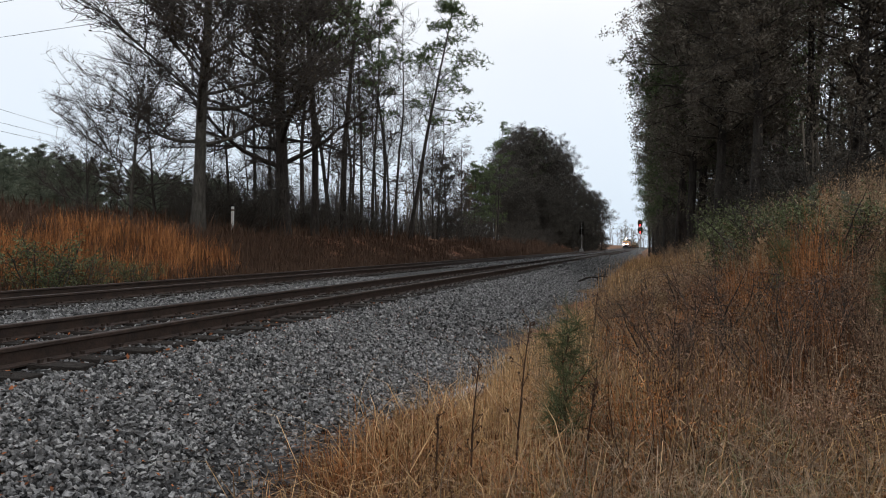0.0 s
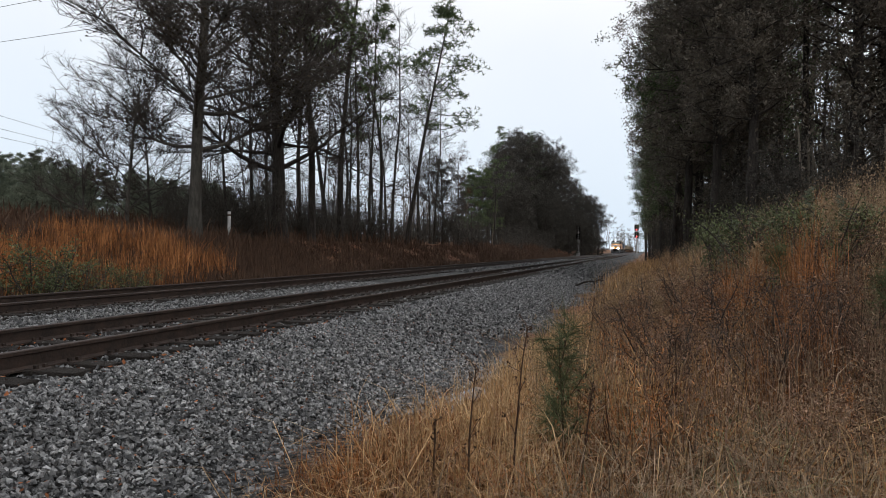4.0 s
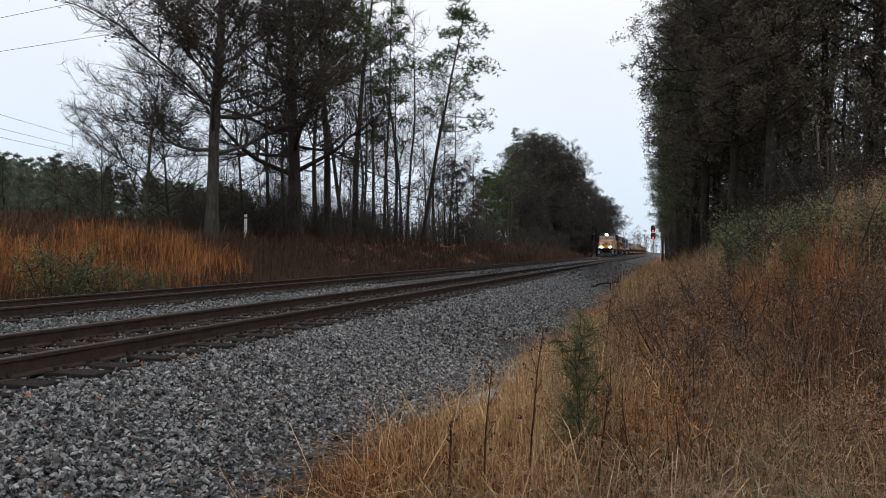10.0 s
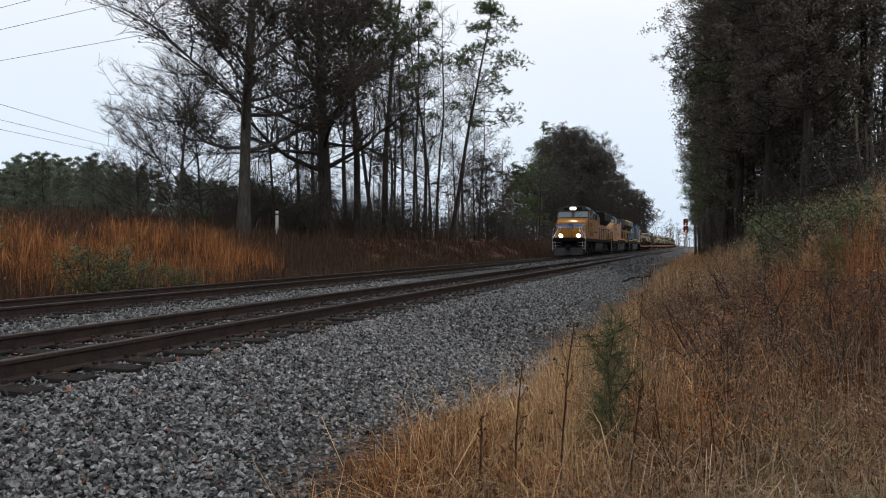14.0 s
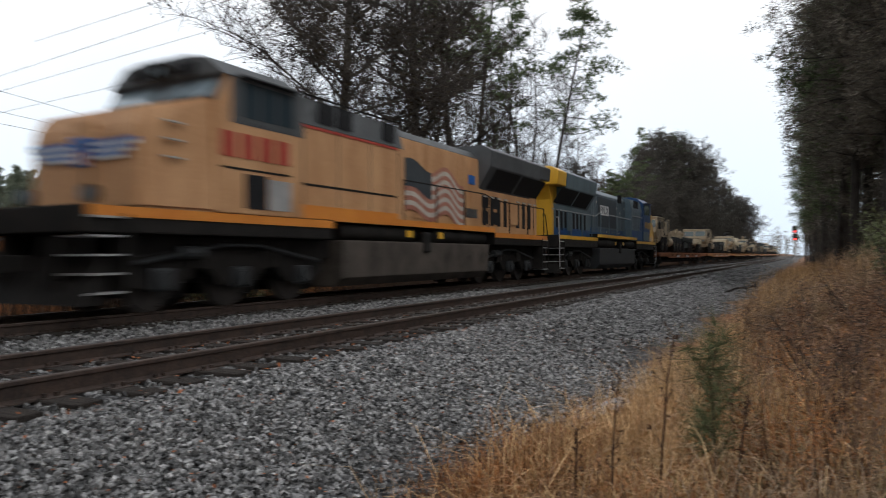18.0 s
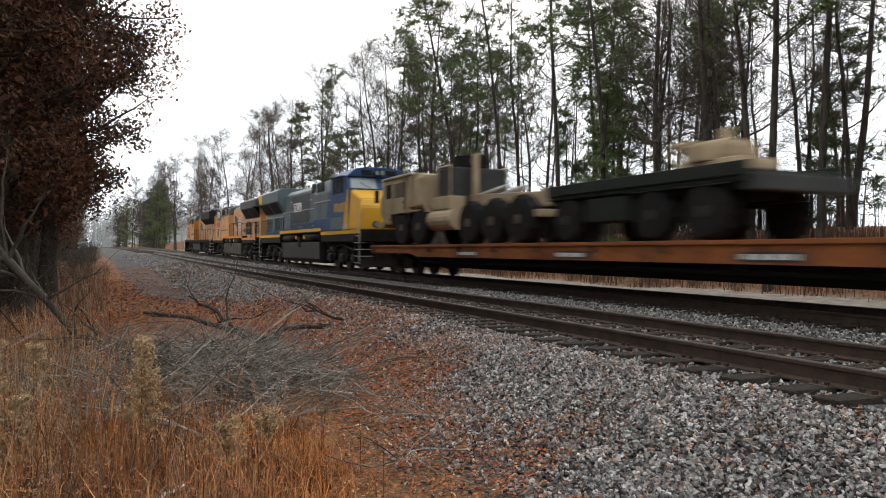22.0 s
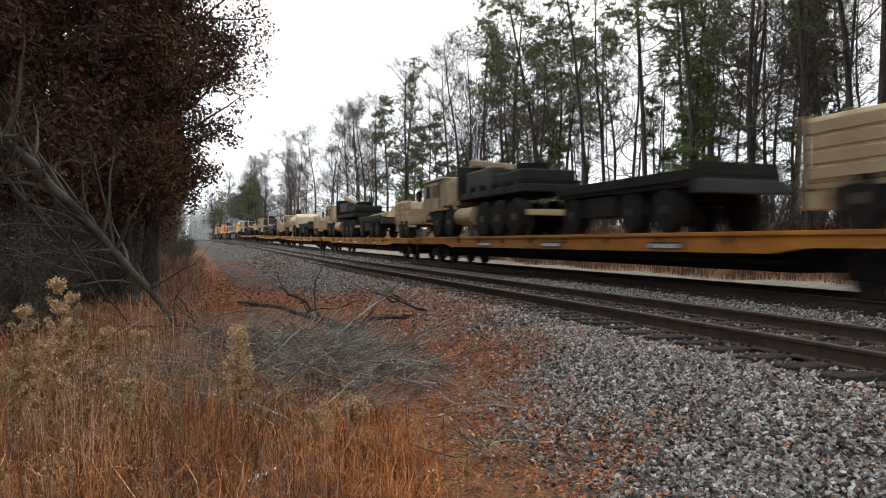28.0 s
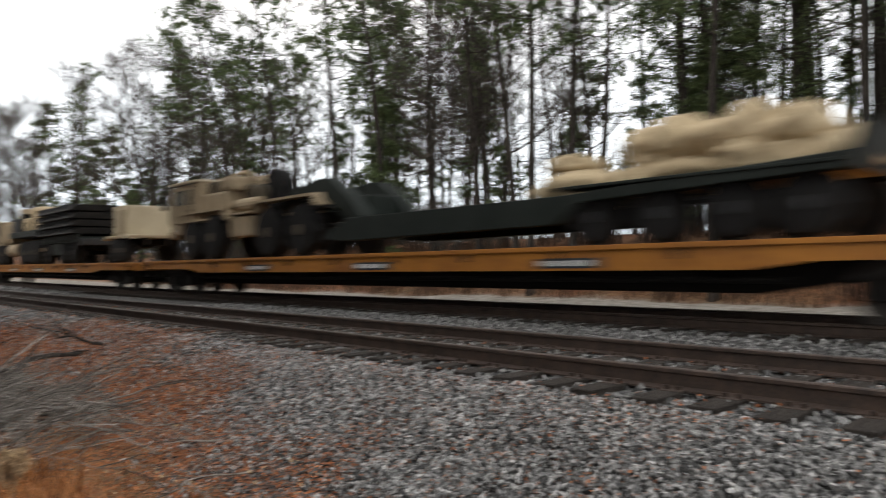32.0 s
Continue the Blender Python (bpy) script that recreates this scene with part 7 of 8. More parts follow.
for i in range(20):
    y = -16 - 120 * rt.random() ** 1.4
    stand(rt.choice((10, 11, 8, 5, 13, 10)), rt.uniform(7.5, 16.0), y, rt.uniform(0.9, 1.2))
for i in range(16):
    stand(9, rt.uniform(3.2, 7), -rt.uniform(14, 80), rt.uniform(0.35, 0.6))
# behind the camera the wood closes the place
for i in range(14):
    stand(rt.choice((5, 8, 10, 11)), rt.uniform(12, 26), rt.uniform(-14, 22), rt.uniform(0.9, 1.1))
for b, x, s in ((-5.3, 3.0, 1.0), (-8.5, 3.9, 0.85), (-3.0, 3.2, 0.8), (-14.0, 3.2, 0.75), (-7.2, 3.4, 0.9), (-6.2, 2.6, 0.8), (-10.5, 3.8, 0.7), (-4.2, 2.2, 0.7)):
    stand(12, x, polar(b, x), s)
for b, d, s in ((-5.6, 17, 0.17), (-7.4, 19, 0.2), (-9.0, 18, 0.16), (-11.6, 20, 0.2), (-6.6, 23, 0.22), (-13.2, 17, 0.15)):
    stand_at(15, b, d, s)
for b, d, s in ((-6.0, 17.5, 1.0), (-6.9, 19, 0.95), (-9.0, 16.5, 1.0), (-9.8, 18, 0.9), (-11.2, 15.5, 0.7)):
    stand_at(12, b, d, s)
for b, d, s in ((46.5, 20, 1.0), (43.5, 21, 0.75), (55, 19, 1.1), (40.2, 22, 0.6)):
    stand_at(12, b, d, s)
for b, d, s in ((-2.0, 9.0, 0.30), (-6.0, 10.5, 0.34), (-10.0, 9.6, 0.30), (1.2, 11.5, 0.28), (-4.0, 13.0, 0.34), (-12.5, 12.0, 0.32), (-8.5, 14.5, 0.36), (-0.5, 15.0, 0.32), (-14.0, 9.0, 0.28), (-3.2, 8.0, 0.24), (-9.0, 7.8, 0.24)):
    stand_at(20, b, d, s)
place(KINDS, spots)


def far_wood(name, label, n, xs, ys, top, m, seed, size, low=0.0, stem=0.85, steep=1e9):
    """The inside of a distant wood: bare stems and a dim tangle of leaves and twigs, past counting."""
    r = random.Random(seed)
    st, cs = [], []
    for i in range(n // 90):
        x, y = r.uniform(*xs), r.uniform(*ys)
        if -x > steep * y > 0:
            continue
        h = top * r.uniform(0.7, 1.3)
        st.append(wander(r, (x, y, ground_z(x, y) - 0.3), (0, 0, 1), h * stem, 0.015 * h * stem, 0.03, 5, 0.08))
        for _ in range(90):
            f = r.random() ** (0.8 if stem > 0.8 else 1.5)
            a = r.uniform(0, 6.28)
            d = r.random() * 2.4
            cs.append((x + d * math.cos(a), y + d * math.sin(a), ground_z(x, y) + low + h * f))
    stems = part(name, joined(tubes(st, 5), quads(cs, size, r)), m)
    return tagged(stems, label, "woodland", kind="stuff")


far_wood("deep_woodland", "dim brown depths of the winter wood behind the bank", 24000, (13, 48), (18, 200), 17, M_VINE, 1, 0.2)
far_wood("deep_woodland", "dim brown depths of the winter wood across the line", 22000, (-62, -24), (100, 420), 12, M_VINE, 2, 0.26)
far_wood("deep_woodland", "tangled dark thicket under the oaks", 60000, (-50, -26), (30, 105), 3.6, M_DIMTWIG, 8, 0.07, 0, 0.7, 0.72)
far_wood("deep_woodland", "grey-brown far side of the pine wood", 30000, (-84, -42), (-130, 8), 6, M_DIMTWIG, 3, 0.11)
far_wood("deep_woodland", "dim rust-brown depths of the leafy wood", 20000, (9, 34), (-160, -8), 15, M_LEAF, 4, 0.18)
far_wood("deep_woodland", "dark thicket under the edge of the wood", 45000, (5.0, 16), (26, 170), 4.5, M_VINE, 9, 0.09, 0, 0.7)
far_wood("deep_woodland", "dark thicket inside the leafy wood", 45000, (6.5, 17), (-120, -9), 8, M_LEAF, 10, 0.09, 0, 0.7)
# these far trees wear the pale colour that paints the haze in
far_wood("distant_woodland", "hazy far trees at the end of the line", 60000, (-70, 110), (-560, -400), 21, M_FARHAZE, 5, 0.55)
far_wood("distant_woodland", "hazy far trees at the end of the line", 9000, (-70, 60), (430, 620), 16, M_VINE, 6, 0.45)

# ---- grass, weeds, brushwood, litter ----
def blades(name, label, n, where, h, width, m, seed, lean=0.35, drop=0.0):
    """Grass past counting: thin bent blades. where(r, n) gives x, y and a factor for the height."""
    r = np.random.RandomState(seed)
    x, y, k = where(r, n)
    x = x + bends(y)
    n = len(x)
    z = np.array([ground_z(a, b) for a, b in zip(x, y)]) - 0.02
    hh = r.uniform(*h, n) * k
    w = r.uniform(*width, n) * 0.5
    a = r.uniform(0, 2 * np.pi, n)
    b = a + r.uniform(-0.8, 0.8, n) + np.pi / 2
    ln = hh * np.abs(r.normal(0, lean, n))
    base = np.stack([x, y, z], -1)
    side = np.stack([np.cos(a), np.sin(a), 0 * a], -1) * w[:, None]
    out = np.stack([np.cos(b), np.sin(b), 0 * b], -1) * ln[:, None]
    mid = base + out * 0.35 + np.stack([0 * a, 0 * a, hh * 0.6], -1)
    top = base + out + np.stack([0 * a, 0 * a, hh * (1 - drop * r.uniform(0, 1, n))], -1)
    V = np.stack([base - side, base + side, mid + side * 0.75, mid - side * 0.75, top], 1).reshape(-1, 3)
    i = 5 * np.arange(n)[:, None]
    F = (i + np.array([[0, 1, 2, 3]])).tolist() + (i + np.array([[3, 2, 4]])).tolist()
    return tagged(part(name, (V.tolist(), F), m), label, "grass", kind="stuff")


def clumped(x0, x1, y0, y1, spread=0.12, near=None, per=24, keep=None):
    """Blades in tussocks over a stretch of ground, thicker towards the line y = near."""
    def where(r, n):
        c = max(1, n // per)
        cy = r.uniform(0, 1, c)
        cy = y0 + (y1 - y0) * (cy ** (near or 1.0))
        cx = r.uniform(x0, x1, c)
        if keep is not None:
            ok = keep(cx, cy)
            cx, cy = cx[ok], cy[ok]
        ck = 0.4 + 1.1 * r.uniform(0, 1, len(cx)) ** 1.4
        x = np.repeat(cx, per) + r.normal(0, spread, per * len(cx))
        y = np.repeat(cy, per) + r.normal(0, spread, per * len(cx))
        return x, y, np.repeat(ck, per)
    return where


def off_toe(x, y):
    return x > np.interp(y, [0, 3.5, 4.6, 5.5, 6.4, 8, 10.5, 14, 18, 30, 60], [-1.6, -1.9, -2.15, -2.2, -1.75, -1.7, -1.8, -1.45, -1.25, -1.5, -1.6]) + 0.12 * np.sin(y * 5.1)


def patchy(seed, scale, cut, more=None):
    """Keeps tussocks where a slow pattern over the ground lies above a cut."""
    def keep(x, y):
        v = np.array([noise.noise((a * scale + seed * 7.3, b * scale, seed)) + 0.4 * noise.noise((a * scale * 3, b * scale * 3 + seed, 4.0)) for a, b in zip(x, y)])
        ok = (v > cut) & off_toe(x, y)
        return ok & more(x, y) if more else ok
    return keep


def fuzz(name, label, n, where, h, m, seed, per=70, size=0.013, wide=0.16):
    """Fluffy dead weeds: a few thin stems each, hung with small seeds and leaflets from the middle up."""
    r = np.random.RandomState(seed)
    x, y, k = where(r, n)
    x = x + bends(y)
    n = len(x)
    z = np.array([ground_z(a, b) for a, b in zip(x, y)])
    hh = r.uniform(*h, n) * k
    C = np.repeat(np.stack([x, y, z], -1), per, 0)
    H = np.repeat(hh, per)
    f = 1 - 0.75 * r.uniform(0, 1, n * per) ** 0.8
    lean = np.repeat(r.normal(0, 0.12, (n, 2)), per, 0)
    sp = wide * (0.35 + 1.2 * (1 - f)) * H
    P = C + np.stack([lean[:, 0] * f * H + r.normal(0, 1, n * per) * sp, lean[:, 1] * f * H + r.normal(0, 1, n * per) * sp, f * H], -1)
    d1, d2 = r.normal(0, 1, (2, n * per, 3))
    d1 *= (size * r.uniform(0.5, 1.5, n * per) / np.linalg.norm(d1, axis=1))[:, None]
    d2 *= (0.45 * size / np.linalg.norm(d2, axis=1))[:, None]
    V = np.stack([P - d1, P + d2, P + d1, P - d2], 1).reshape(-1, 3)
    F = (4 * np.arange(n * per)[:, None] + np.array([[0, 1, 2, 3]])).tolist()
    sx = np.repeat(np.stack([x, y, z - 0.03], -1), 4, 0) + np.concatenate([r.normal(0, 0.03, (n * 4, 2)), np.zeros((n * 4, 1))], 1)
    tip = sx + np.stack([r.normal(0, 0.16, n * 4), r.normal(0, 0.16, n * 4), np.ones(n * 4)], -1) * np.repeat(hh, 4)[:, None]
    w = np.array([0.004, 0.002, 0])
    k0 = len(V)
    V = np.concatenate([V, np.stack([sx - w, sx + w, tip], 1).reshape(-1, 3)])
    F += (k0 + 3 * np.arange(n * 4)[:, None] + np.array([[0, 1, 2]])).tolist()
    return tagged(part(name, (V.tolist(), F), m), label, "weeds", kind="stuff")


# winter grass and weeds on the near bank, where the train comes from: matted and rusty at its foot, fuzzy brown weeds above
blades("dry_grass", "matted straw-coloured winter grass at the foot of the bank", 22000, clumped(-2.4, 3.6, 2.2, 8.5, 0.22, 1.2, 30, off_toe), (0.12, 0.42), (0.005, 0.010), M_GRASS, 1, 1.3, 0.85)
blades("rusty_grass", "matted rust-orange grass at the foot of the bank", 46000, clumped(-2.5, 3.4, 2.0, 7.5, 0.24, 1.2, 30, patchy(1, 0.7, -0.15)), (0.10, 0.34), (0.005, 0.010), M_SEDGE, 31, 1.5, 0.9)
blades("maroon_weeds", "dull maroon dead weeds in the matted grass", 9000, clumped(-2.0, 3.6, 2.2, 8.0, 0.2, 1.2, 40, patchy(8, 0.6, 0.0)), (0.10, 0.4), (0.004, 0.009), M_MAROON, 35, 1.0, 0.7)
blades("bent_straw", "pale bent straws in the matted grass", 2800, clumped(-2.0, 3.6, 2.4, 9.0, 0.3, 1.2, 6, off_toe), (0.25, 0.6), (0.005, 0.010), M_STRAW, 36, 1.0, 0.6)
blades("dry_grass", "tall straw-coloured grass on the bank", 8000, clumped(-1.9, 5.5, 6.0, 22, 0.12, 1.3, 24, patchy(2, 0.35, 0.0)), (0.3, 0.8), (0.006, 0.012), M_GRASS, 2, 0.5, 0.4)
blades("dry_grass", "straw-coloured grass further along the bank", 14000, clumped(-2.2, 3.5, 18, 75, 0.22, 1.5, 20, off_toe), (0.4, 0.9), (0.012, 0.03), M_GRASS, 3, 0.4)
blades("broom_sedge", "upright rusty broom sedge on the bank", 6000, clumped(0.4, 5.5, 6.5, 24, 0.09, 1.2, 60, patchy(3, 0.5, 0.12)), (0.5, 1.1), (0.005, 0.011), M_SEDGE, 4, 0.2)
blades("brown_weeds", "dry brown weeds on the bank", 11000, clumped(-0.6, 6.5, 6.5, 30, 0.2, 1.2, 44, off_toe), (0.3, 0.9), (0.006, 0.013), M_WEED, 5, 0.6, 0.5)
blades("maroon_weeds", "dull maroon dead weeds on the bank", 13000, clumped(0.0, 6.5, 5.0, 26, 0.26, 1.2, 60, patchy(5, 0.35, -0.05)), (0.3, 0.9), (0.006, 0.012), M_MAROON, 32, 0.6, 0.4)
fuzz("fluffy_weeds", "fluffy pale brown dead weeds on the bank", 2300, clumped(-0.9, 6.0, 6.4, 24, 0.2, 1.3, 7, patchy(4, 0.4, -0.15)), (0.45, 1.1), M_WEED, 51, 80, 0.016)
fuzz("fluffy_weeds", "fluffy dull maroon dead weeds on the bank", 2000, clumped(0.0, 6.0, 5.4, 24, 0.2, 1.3, 7, patchy(5, 0.35, -0.1)), (0.4, 1.0), M_MAROON, 52, 80, 0.016)
fuzz("fluffy_weeds", "fluffy rust-orange dead weeds on the bank", 900, clumped(-0.6, 5.0, 5.0, 20, 0.2, 1.3, 7, patchy(9, 0.5, 0.05)), (0.3, 0.8), M_SEDGE, 56, 80, 0.014)
fuzz("fluffy_weeds", "fluffy brown weeds along the top of the bank", 900, clumped(0.5, 8.0, 20, 60, 0.3, 1.5, 4), (0.6, 1.3), M_WEED, 53, 60, 0.03)
blades("brown_weeds", "brown weeds along the top of the bank", 20000, clumped(1.5, 9.0, 20, 80, 0.3, 1.5, 40), (0.4, 1.1), (0.014, 0.034), M_WEED, 33, 0.45)
blades("green_grass", "fresh green grass among the straw", 15000, clumped(-0.4, 4.0, 3.0, 7.0, 0.26, 1.0, 30, patchy(6, 0.6, -0.1)), (0.12, 0.34), (0.005, 0.010), M_GREEN, 6, 0.9, 0.5)
blades("broom_sedge", "bright rusty broom sedge clump on the bank", 2600, clumped(1.2, 2.3, 9.6, 12.5, 0.16, 1.0, 120), (0.6, 1.25), (0.005, 0.011), M_SEDGE, 61, 0.22)
blades("flattened_straw", "flattened pale straw at the foot of the bank", 15000, clumped(-0.6, 4.2, 2.8, 6.6, 0.3, 1.0, 30, patchy(11, 0.5, -0.25)), (0.2, 0.55), (0.004, 0.008), M_WEED, 38, 1.9, 0.95)
blades("straw_fringe", "pale straw fringe along the foot of the shoulder", 9000, clumped(-2.2, -0.7, 4.5, 20, 0.14, 1.2, 22, off_toe), (0.25, 0.62), (0.004, 0.009), M_STRAW, 39, 0.55, 0.5)
fuzz("fluffy_weeds", "fluffy pale seed heads along the crest of the bank", 420, clumped(0.8, 5.6, 10, 21, 0.25, 1.0, 5, patchy(12, 0.4, -0.1)), (0.7, 1.35), M_PALEWEED, 57, 90, 0.016, 0.1)
blades("dry_grass", "dull brown field grass before the young pines", 30000, clumped(-62, -19.2, 2, 60, 0.6, 1.0, 40), (0.4, 1.0), (0.04, 0.09), M_STALK, 14, 0.4)
# rusty sedge on the camera's other side, where the train goes
blades("broom_sedge", "rust-orange broom sedge at the edge of the wood", 26000, clumped(-1.5, 3.6, -6.4, -2.4, 0.13, 1.0, 30, lambda x, y: x > -1.35 - 0.12 * (y + 4) ** 2 * 0.2), (0.14, 0.46), (0.004, 0.009), M_SEDGE, 7, 0.6, 0.4)
blades("maroon_weeds", "dull maroon weeds at the edge of the wood", 20000, clumped(-0.9, 4.0, -9.5, -3.0, 0.2, 1.0, 40), (0.15, 0.55), (0.004, 0.009), M_MAROON, 34, 0.6, 0.4)
fuzz("fluffy_weeds", "fluffy pale brown weeds at the edge of the wood", 260, clumped(0.3, 3.6, -8.5, -4.6, 0.14, 1.0, 4), (0.5, 1.15), M_WEED, 54, 110, 0.010)
fuzz("fluffy_weeds", "fluffy maroon weeds at the edge of the wood", 300, clumped(-0.6, 3.6, -8.5, -3.6, 0.14, 1.0, 4), (0.25, 0.65), M_SEDGE, 55, 90, 0.010)
blades("broom_sedge", "rust-orange broom sedge among the brushwood", 5000, clumped(0.6, 4.5, -16, -7.2, 0.13, 1.0, 28), (0.2, 0.55), (0.007, 0.014), M_SEDGE, 8, 0.35)
blades("brown_weeds", "brown weeds under the edge of the wood", 18000, clumped(0.4, 7.5, -60, -9.5, 0.25, 1.4, 30), (0.25, 0.8), (0.010, 0.022), M_MAROON, 37, 0.6, 0.4)
blades("bent_straw", "pale bent straws at the edge of the wood", 1200, clumped(-0.6, 4.0, -8.5, -3.0, 0.3, 1.0, 6), (0.2, 0.55), (0.004, 0.008), M_STRAW, 9, 0.8, 0.5)
blades("broom_sedge", "rust-orange broom sedge before the brushwood", 9000, clumped(-0.3, 3.2, -9.0, -5.0, 0.13, 1.0, 28), (0.28, 0.75), (0.005, 0.010), M_SEDGE, 62, 0.4, 0.3)
blades("maroon_weeds", "dull maroon weeds before the brushwood", 6000, clumped(0.0, 3.4, -9.5, -5.0, 0.16, 1.0, 30), (0.3, 0.8), (0.004, 0.009), M_MAROON, 63, 0.5, 0.3)
# beyond the tracks
blades("broom_sedge", "tall rust-orange broom sedge along the far bank", 26000, clumped(-19.5, -14.9, 3, 23.5, 0.42, 1.0, 240), (0.35, 1.15), (0.012, 0.026), M_SEDGE, 10, 0.28)
blades("brown_weeds", "dull brown weeds among the far sedge", 26000, clumped(-19.5, -13.9, 3, 34, 0.35, 1.0, 50), (0.25, 0.75), (0.012, 0.03), M_STALK, 20, 0.35)
blades("dry_grass", "brown weeds and grass along the far bank", 26000, clumped(-19.5, -13.8, 20, 110, 0.3, 1.4, 24), (0.25, 0.75), (0.02, 0.05), M_STALK, 11, 0.45)
blades("dry_grass", "dull brown grass on the far bank by the signal", 12000, clumped(-19.5, -14.2, 70, 135, 0.4, 1.0, 30), (0.5, 1.2), (0.03, 0.07), M_STALK, 12, 0.3)
blades("dry_grass", "brown weeds along the far bank by the pines", 26000, clumped(-25.0, -20.8, -60, 6, 0.3, 1.0, 24), (0.25, 0.8), (0.015, 0.04), M_STALK, 13, 0.4)


def litter(name, label, n, x0, x1, y0, y1, size, m, seed, bias=1.0, edge=None):
    """Fallen leaves, each a curled scrap lying on the ground or the stones."""
    r = np.random.RandomState(seed)
    x, y = x1 - (x1 - x0) * r.uniform(0, 1, n) ** bias, r.uniform(y0, y1, n) + r.normal(0, 0.5, n)
    if edge:
        ok = x > edge(y) + r.normal(0, 0.28, n)
        x, y = x[ok], y[ok]
        n = len(x)
    x = x + bends(y)
    z = np.array([ground_z(a, b) for a, b in zip(x, y)]) + r.uniform(0.012, 0.055, n)
    s = r.uniform(*size, n)
    a = r.uniform(0, 6.283, n)
    d1 = np.stack([np.cos(a), np.sin(a), r.normal(0, 0.35, n)], -1) * s[:, None]
    d2 = np.stack([-np.sin(a), np.cos(a), r.normal(0, 0.35, n)], -1) * s[:, None] * 0.6
    c = np.stack([x, y, z], -1)
    V = np.stack([c - d1, c + d2, c + d1, c - d2], 1).reshape(-1, 3)
    F = (4 * np.arange(n)[:, None] + np.array([[0, 1, 2, 3]])).tolist()
    return tagged(part(name, (V.tolist(), F), m), label, "leaves", kind="stuff")


M_FALLEN = mat("fallen_leaf", (0.16, 0.050, 0.020), (0.43, 0.162, 0.066), 3, 0.85, 0, spread=0.5)

litter("fallen_leaves", "rust-brown leaves strewn over the stones and soil", 150000, -5.0, 1.8, -19, -2.0, (0.008, 0.020), M_FALLEN, 1, 1.0, leaf_edge)
litter("fallen_leaves", "brown leaves strewn along the wood's edge", 14000, -4.0, 3.5, -42, -18, (0.03, 0.06), M_FALLEN, 2, 0.8, leaf_edge)
litter("fallen_leaves", "stray leaves over the gravel along the wood", 9000, -4.9, 1.0, -60, -18, (0.02, 0.05), M_FALLEN, 23, 0.8)
litter("fallen_leaves", "stray brown leaves caught among the stones", 13000, -4.7, -2.0, -15, -2, (0.006, 0.015), M_FALLEN, 21, 0.6)
litter("straw_bits", "pale broken straw on the leaves and stones", 2600, -3.6, 2.0, -12, -2.0, (0.01, 0.025), M_PALEWEED, 22, 1.0, leaf_edge)
litter("fallen_leaves", "scattered brown leaves among the stones", 2600, -4.8, -1.8, -2, 13, (0.006, 0.018), M_FALLEN, 3, 0.8)
litter("fallen_leaves", "brown leaves between the rails", 2600, -7.0, -4.6, -24, 12, (0.014, 0.032), M_FALLEN, 4, 1.0)
litter("fallen_leaves", "brown leaves and twigs over the far bank", 14000, -20, -13.8, 4, 90, (0.05, 0.12), M_LEAF, 5, 1.0)


def stalk(x, y, h, seed, label="dry dark upright weed stalk"):
    rnd = random.Random(seed)
    t = thing("weed_stalk", pose(x, y, ground_z(x, y)), label, "weed", "dry weed stalks")
    s = wander(rnd, (0, 0, -0.03), (rnd.uniform(-0.06, 0.06), rnd.uniform(-0.06, 0.06), 1), h, 0.009, 0.004, 8, 0.05, 0.02)
    br = []
    for i in range(9):
        q = s[rnd.randint(3, 8)][0]
        br.append(wander(rnd, q, (rnd.gauss(0, 1), rnd.gauss(0, 1), 1.4), h * rnd.uniform(0.05, 0.16), 0.004, 0.002, 3, 0.2))
    cs = [b[-1][0] for b in br] + [s[-1][0] + Vector((0, 0, -0.02 * i)) for i in range(5)]
    seeds = quads([c + Vector((rnd.gauss(0, 0.008), rnd.gauss(0, 0.008), rnd.gauss(0, 0.012))) for c in cs for _ in range(5)], 0.012, rnd)
    part("stem", joined(tubes([s], 5), tubes(br, 3), seeds), M_STALK, t)
    return t


for k, (b, r, h) in enumerate(((10.4, 4.75, 1.17), (13.9, 4.5, 0.92), (4.5, 10.0, 1.05), (4.9, 4.6, 0.8), (17.0, 4.6, 0.55), (-2.5, 6.0, 0.9), (1.2, 7.5, 0.9))):
    stalk(-r * math.sin(radians(b)), r * math.cos(radians(b)), h, 50 + k)


def goldenrod(x, y, h, seed, wide=0.16):
    """A dead goldenrod: one stem and a plume of pale fluffy seed sprays."""
    rnd = random.Random(seed)
    t = thing("goldenrod", pose(x, y, ground_z(x, y)), "dead goldenrod with a pale fluffy seed plume", "weed", "dead goldenrods")
    s = wander(rnd, (0, 0, -0.03), (rnd.uniform(-0.05, 0.05), rnd.uniform(-0.05, 0.05), 1), h, 0.006, 0.002, 10, 0.04, 0.02)
    sprays, cs = [], []
    for i in range(64):
        f = rnd.uniform(0.25, 0.98)
        q = s[int(f * 10)][0]
        a = rnd.uniform(0, 6.28)
        ln = wide * (1.15 - f) * rnd.uniform(0.7, 1.6) + 0.05
        sp = wander(rnd, q, (math.cos(a), math.sin(a), 1.7), ln, 0.002, 0.001, 4, 0.2, -0.08)
        sprays.append(sp)
        for p, _ in sp[1:]:
            cs += [p + Vector((rnd.gauss(0, 0.012), rnd.gauss(0, 0.012), rnd.gauss(0, 0.012))) for _ in range(26)]
    part("stem", tubes([s], 4), M_STALK, t)
    part("spray", tubes(sprays, 3), M_PALEWEED, t)
    part("seed_plume", quads(cs, 0.0115, rnd), M_PALEWEED, t, "pale fluffy seeds")
    return t


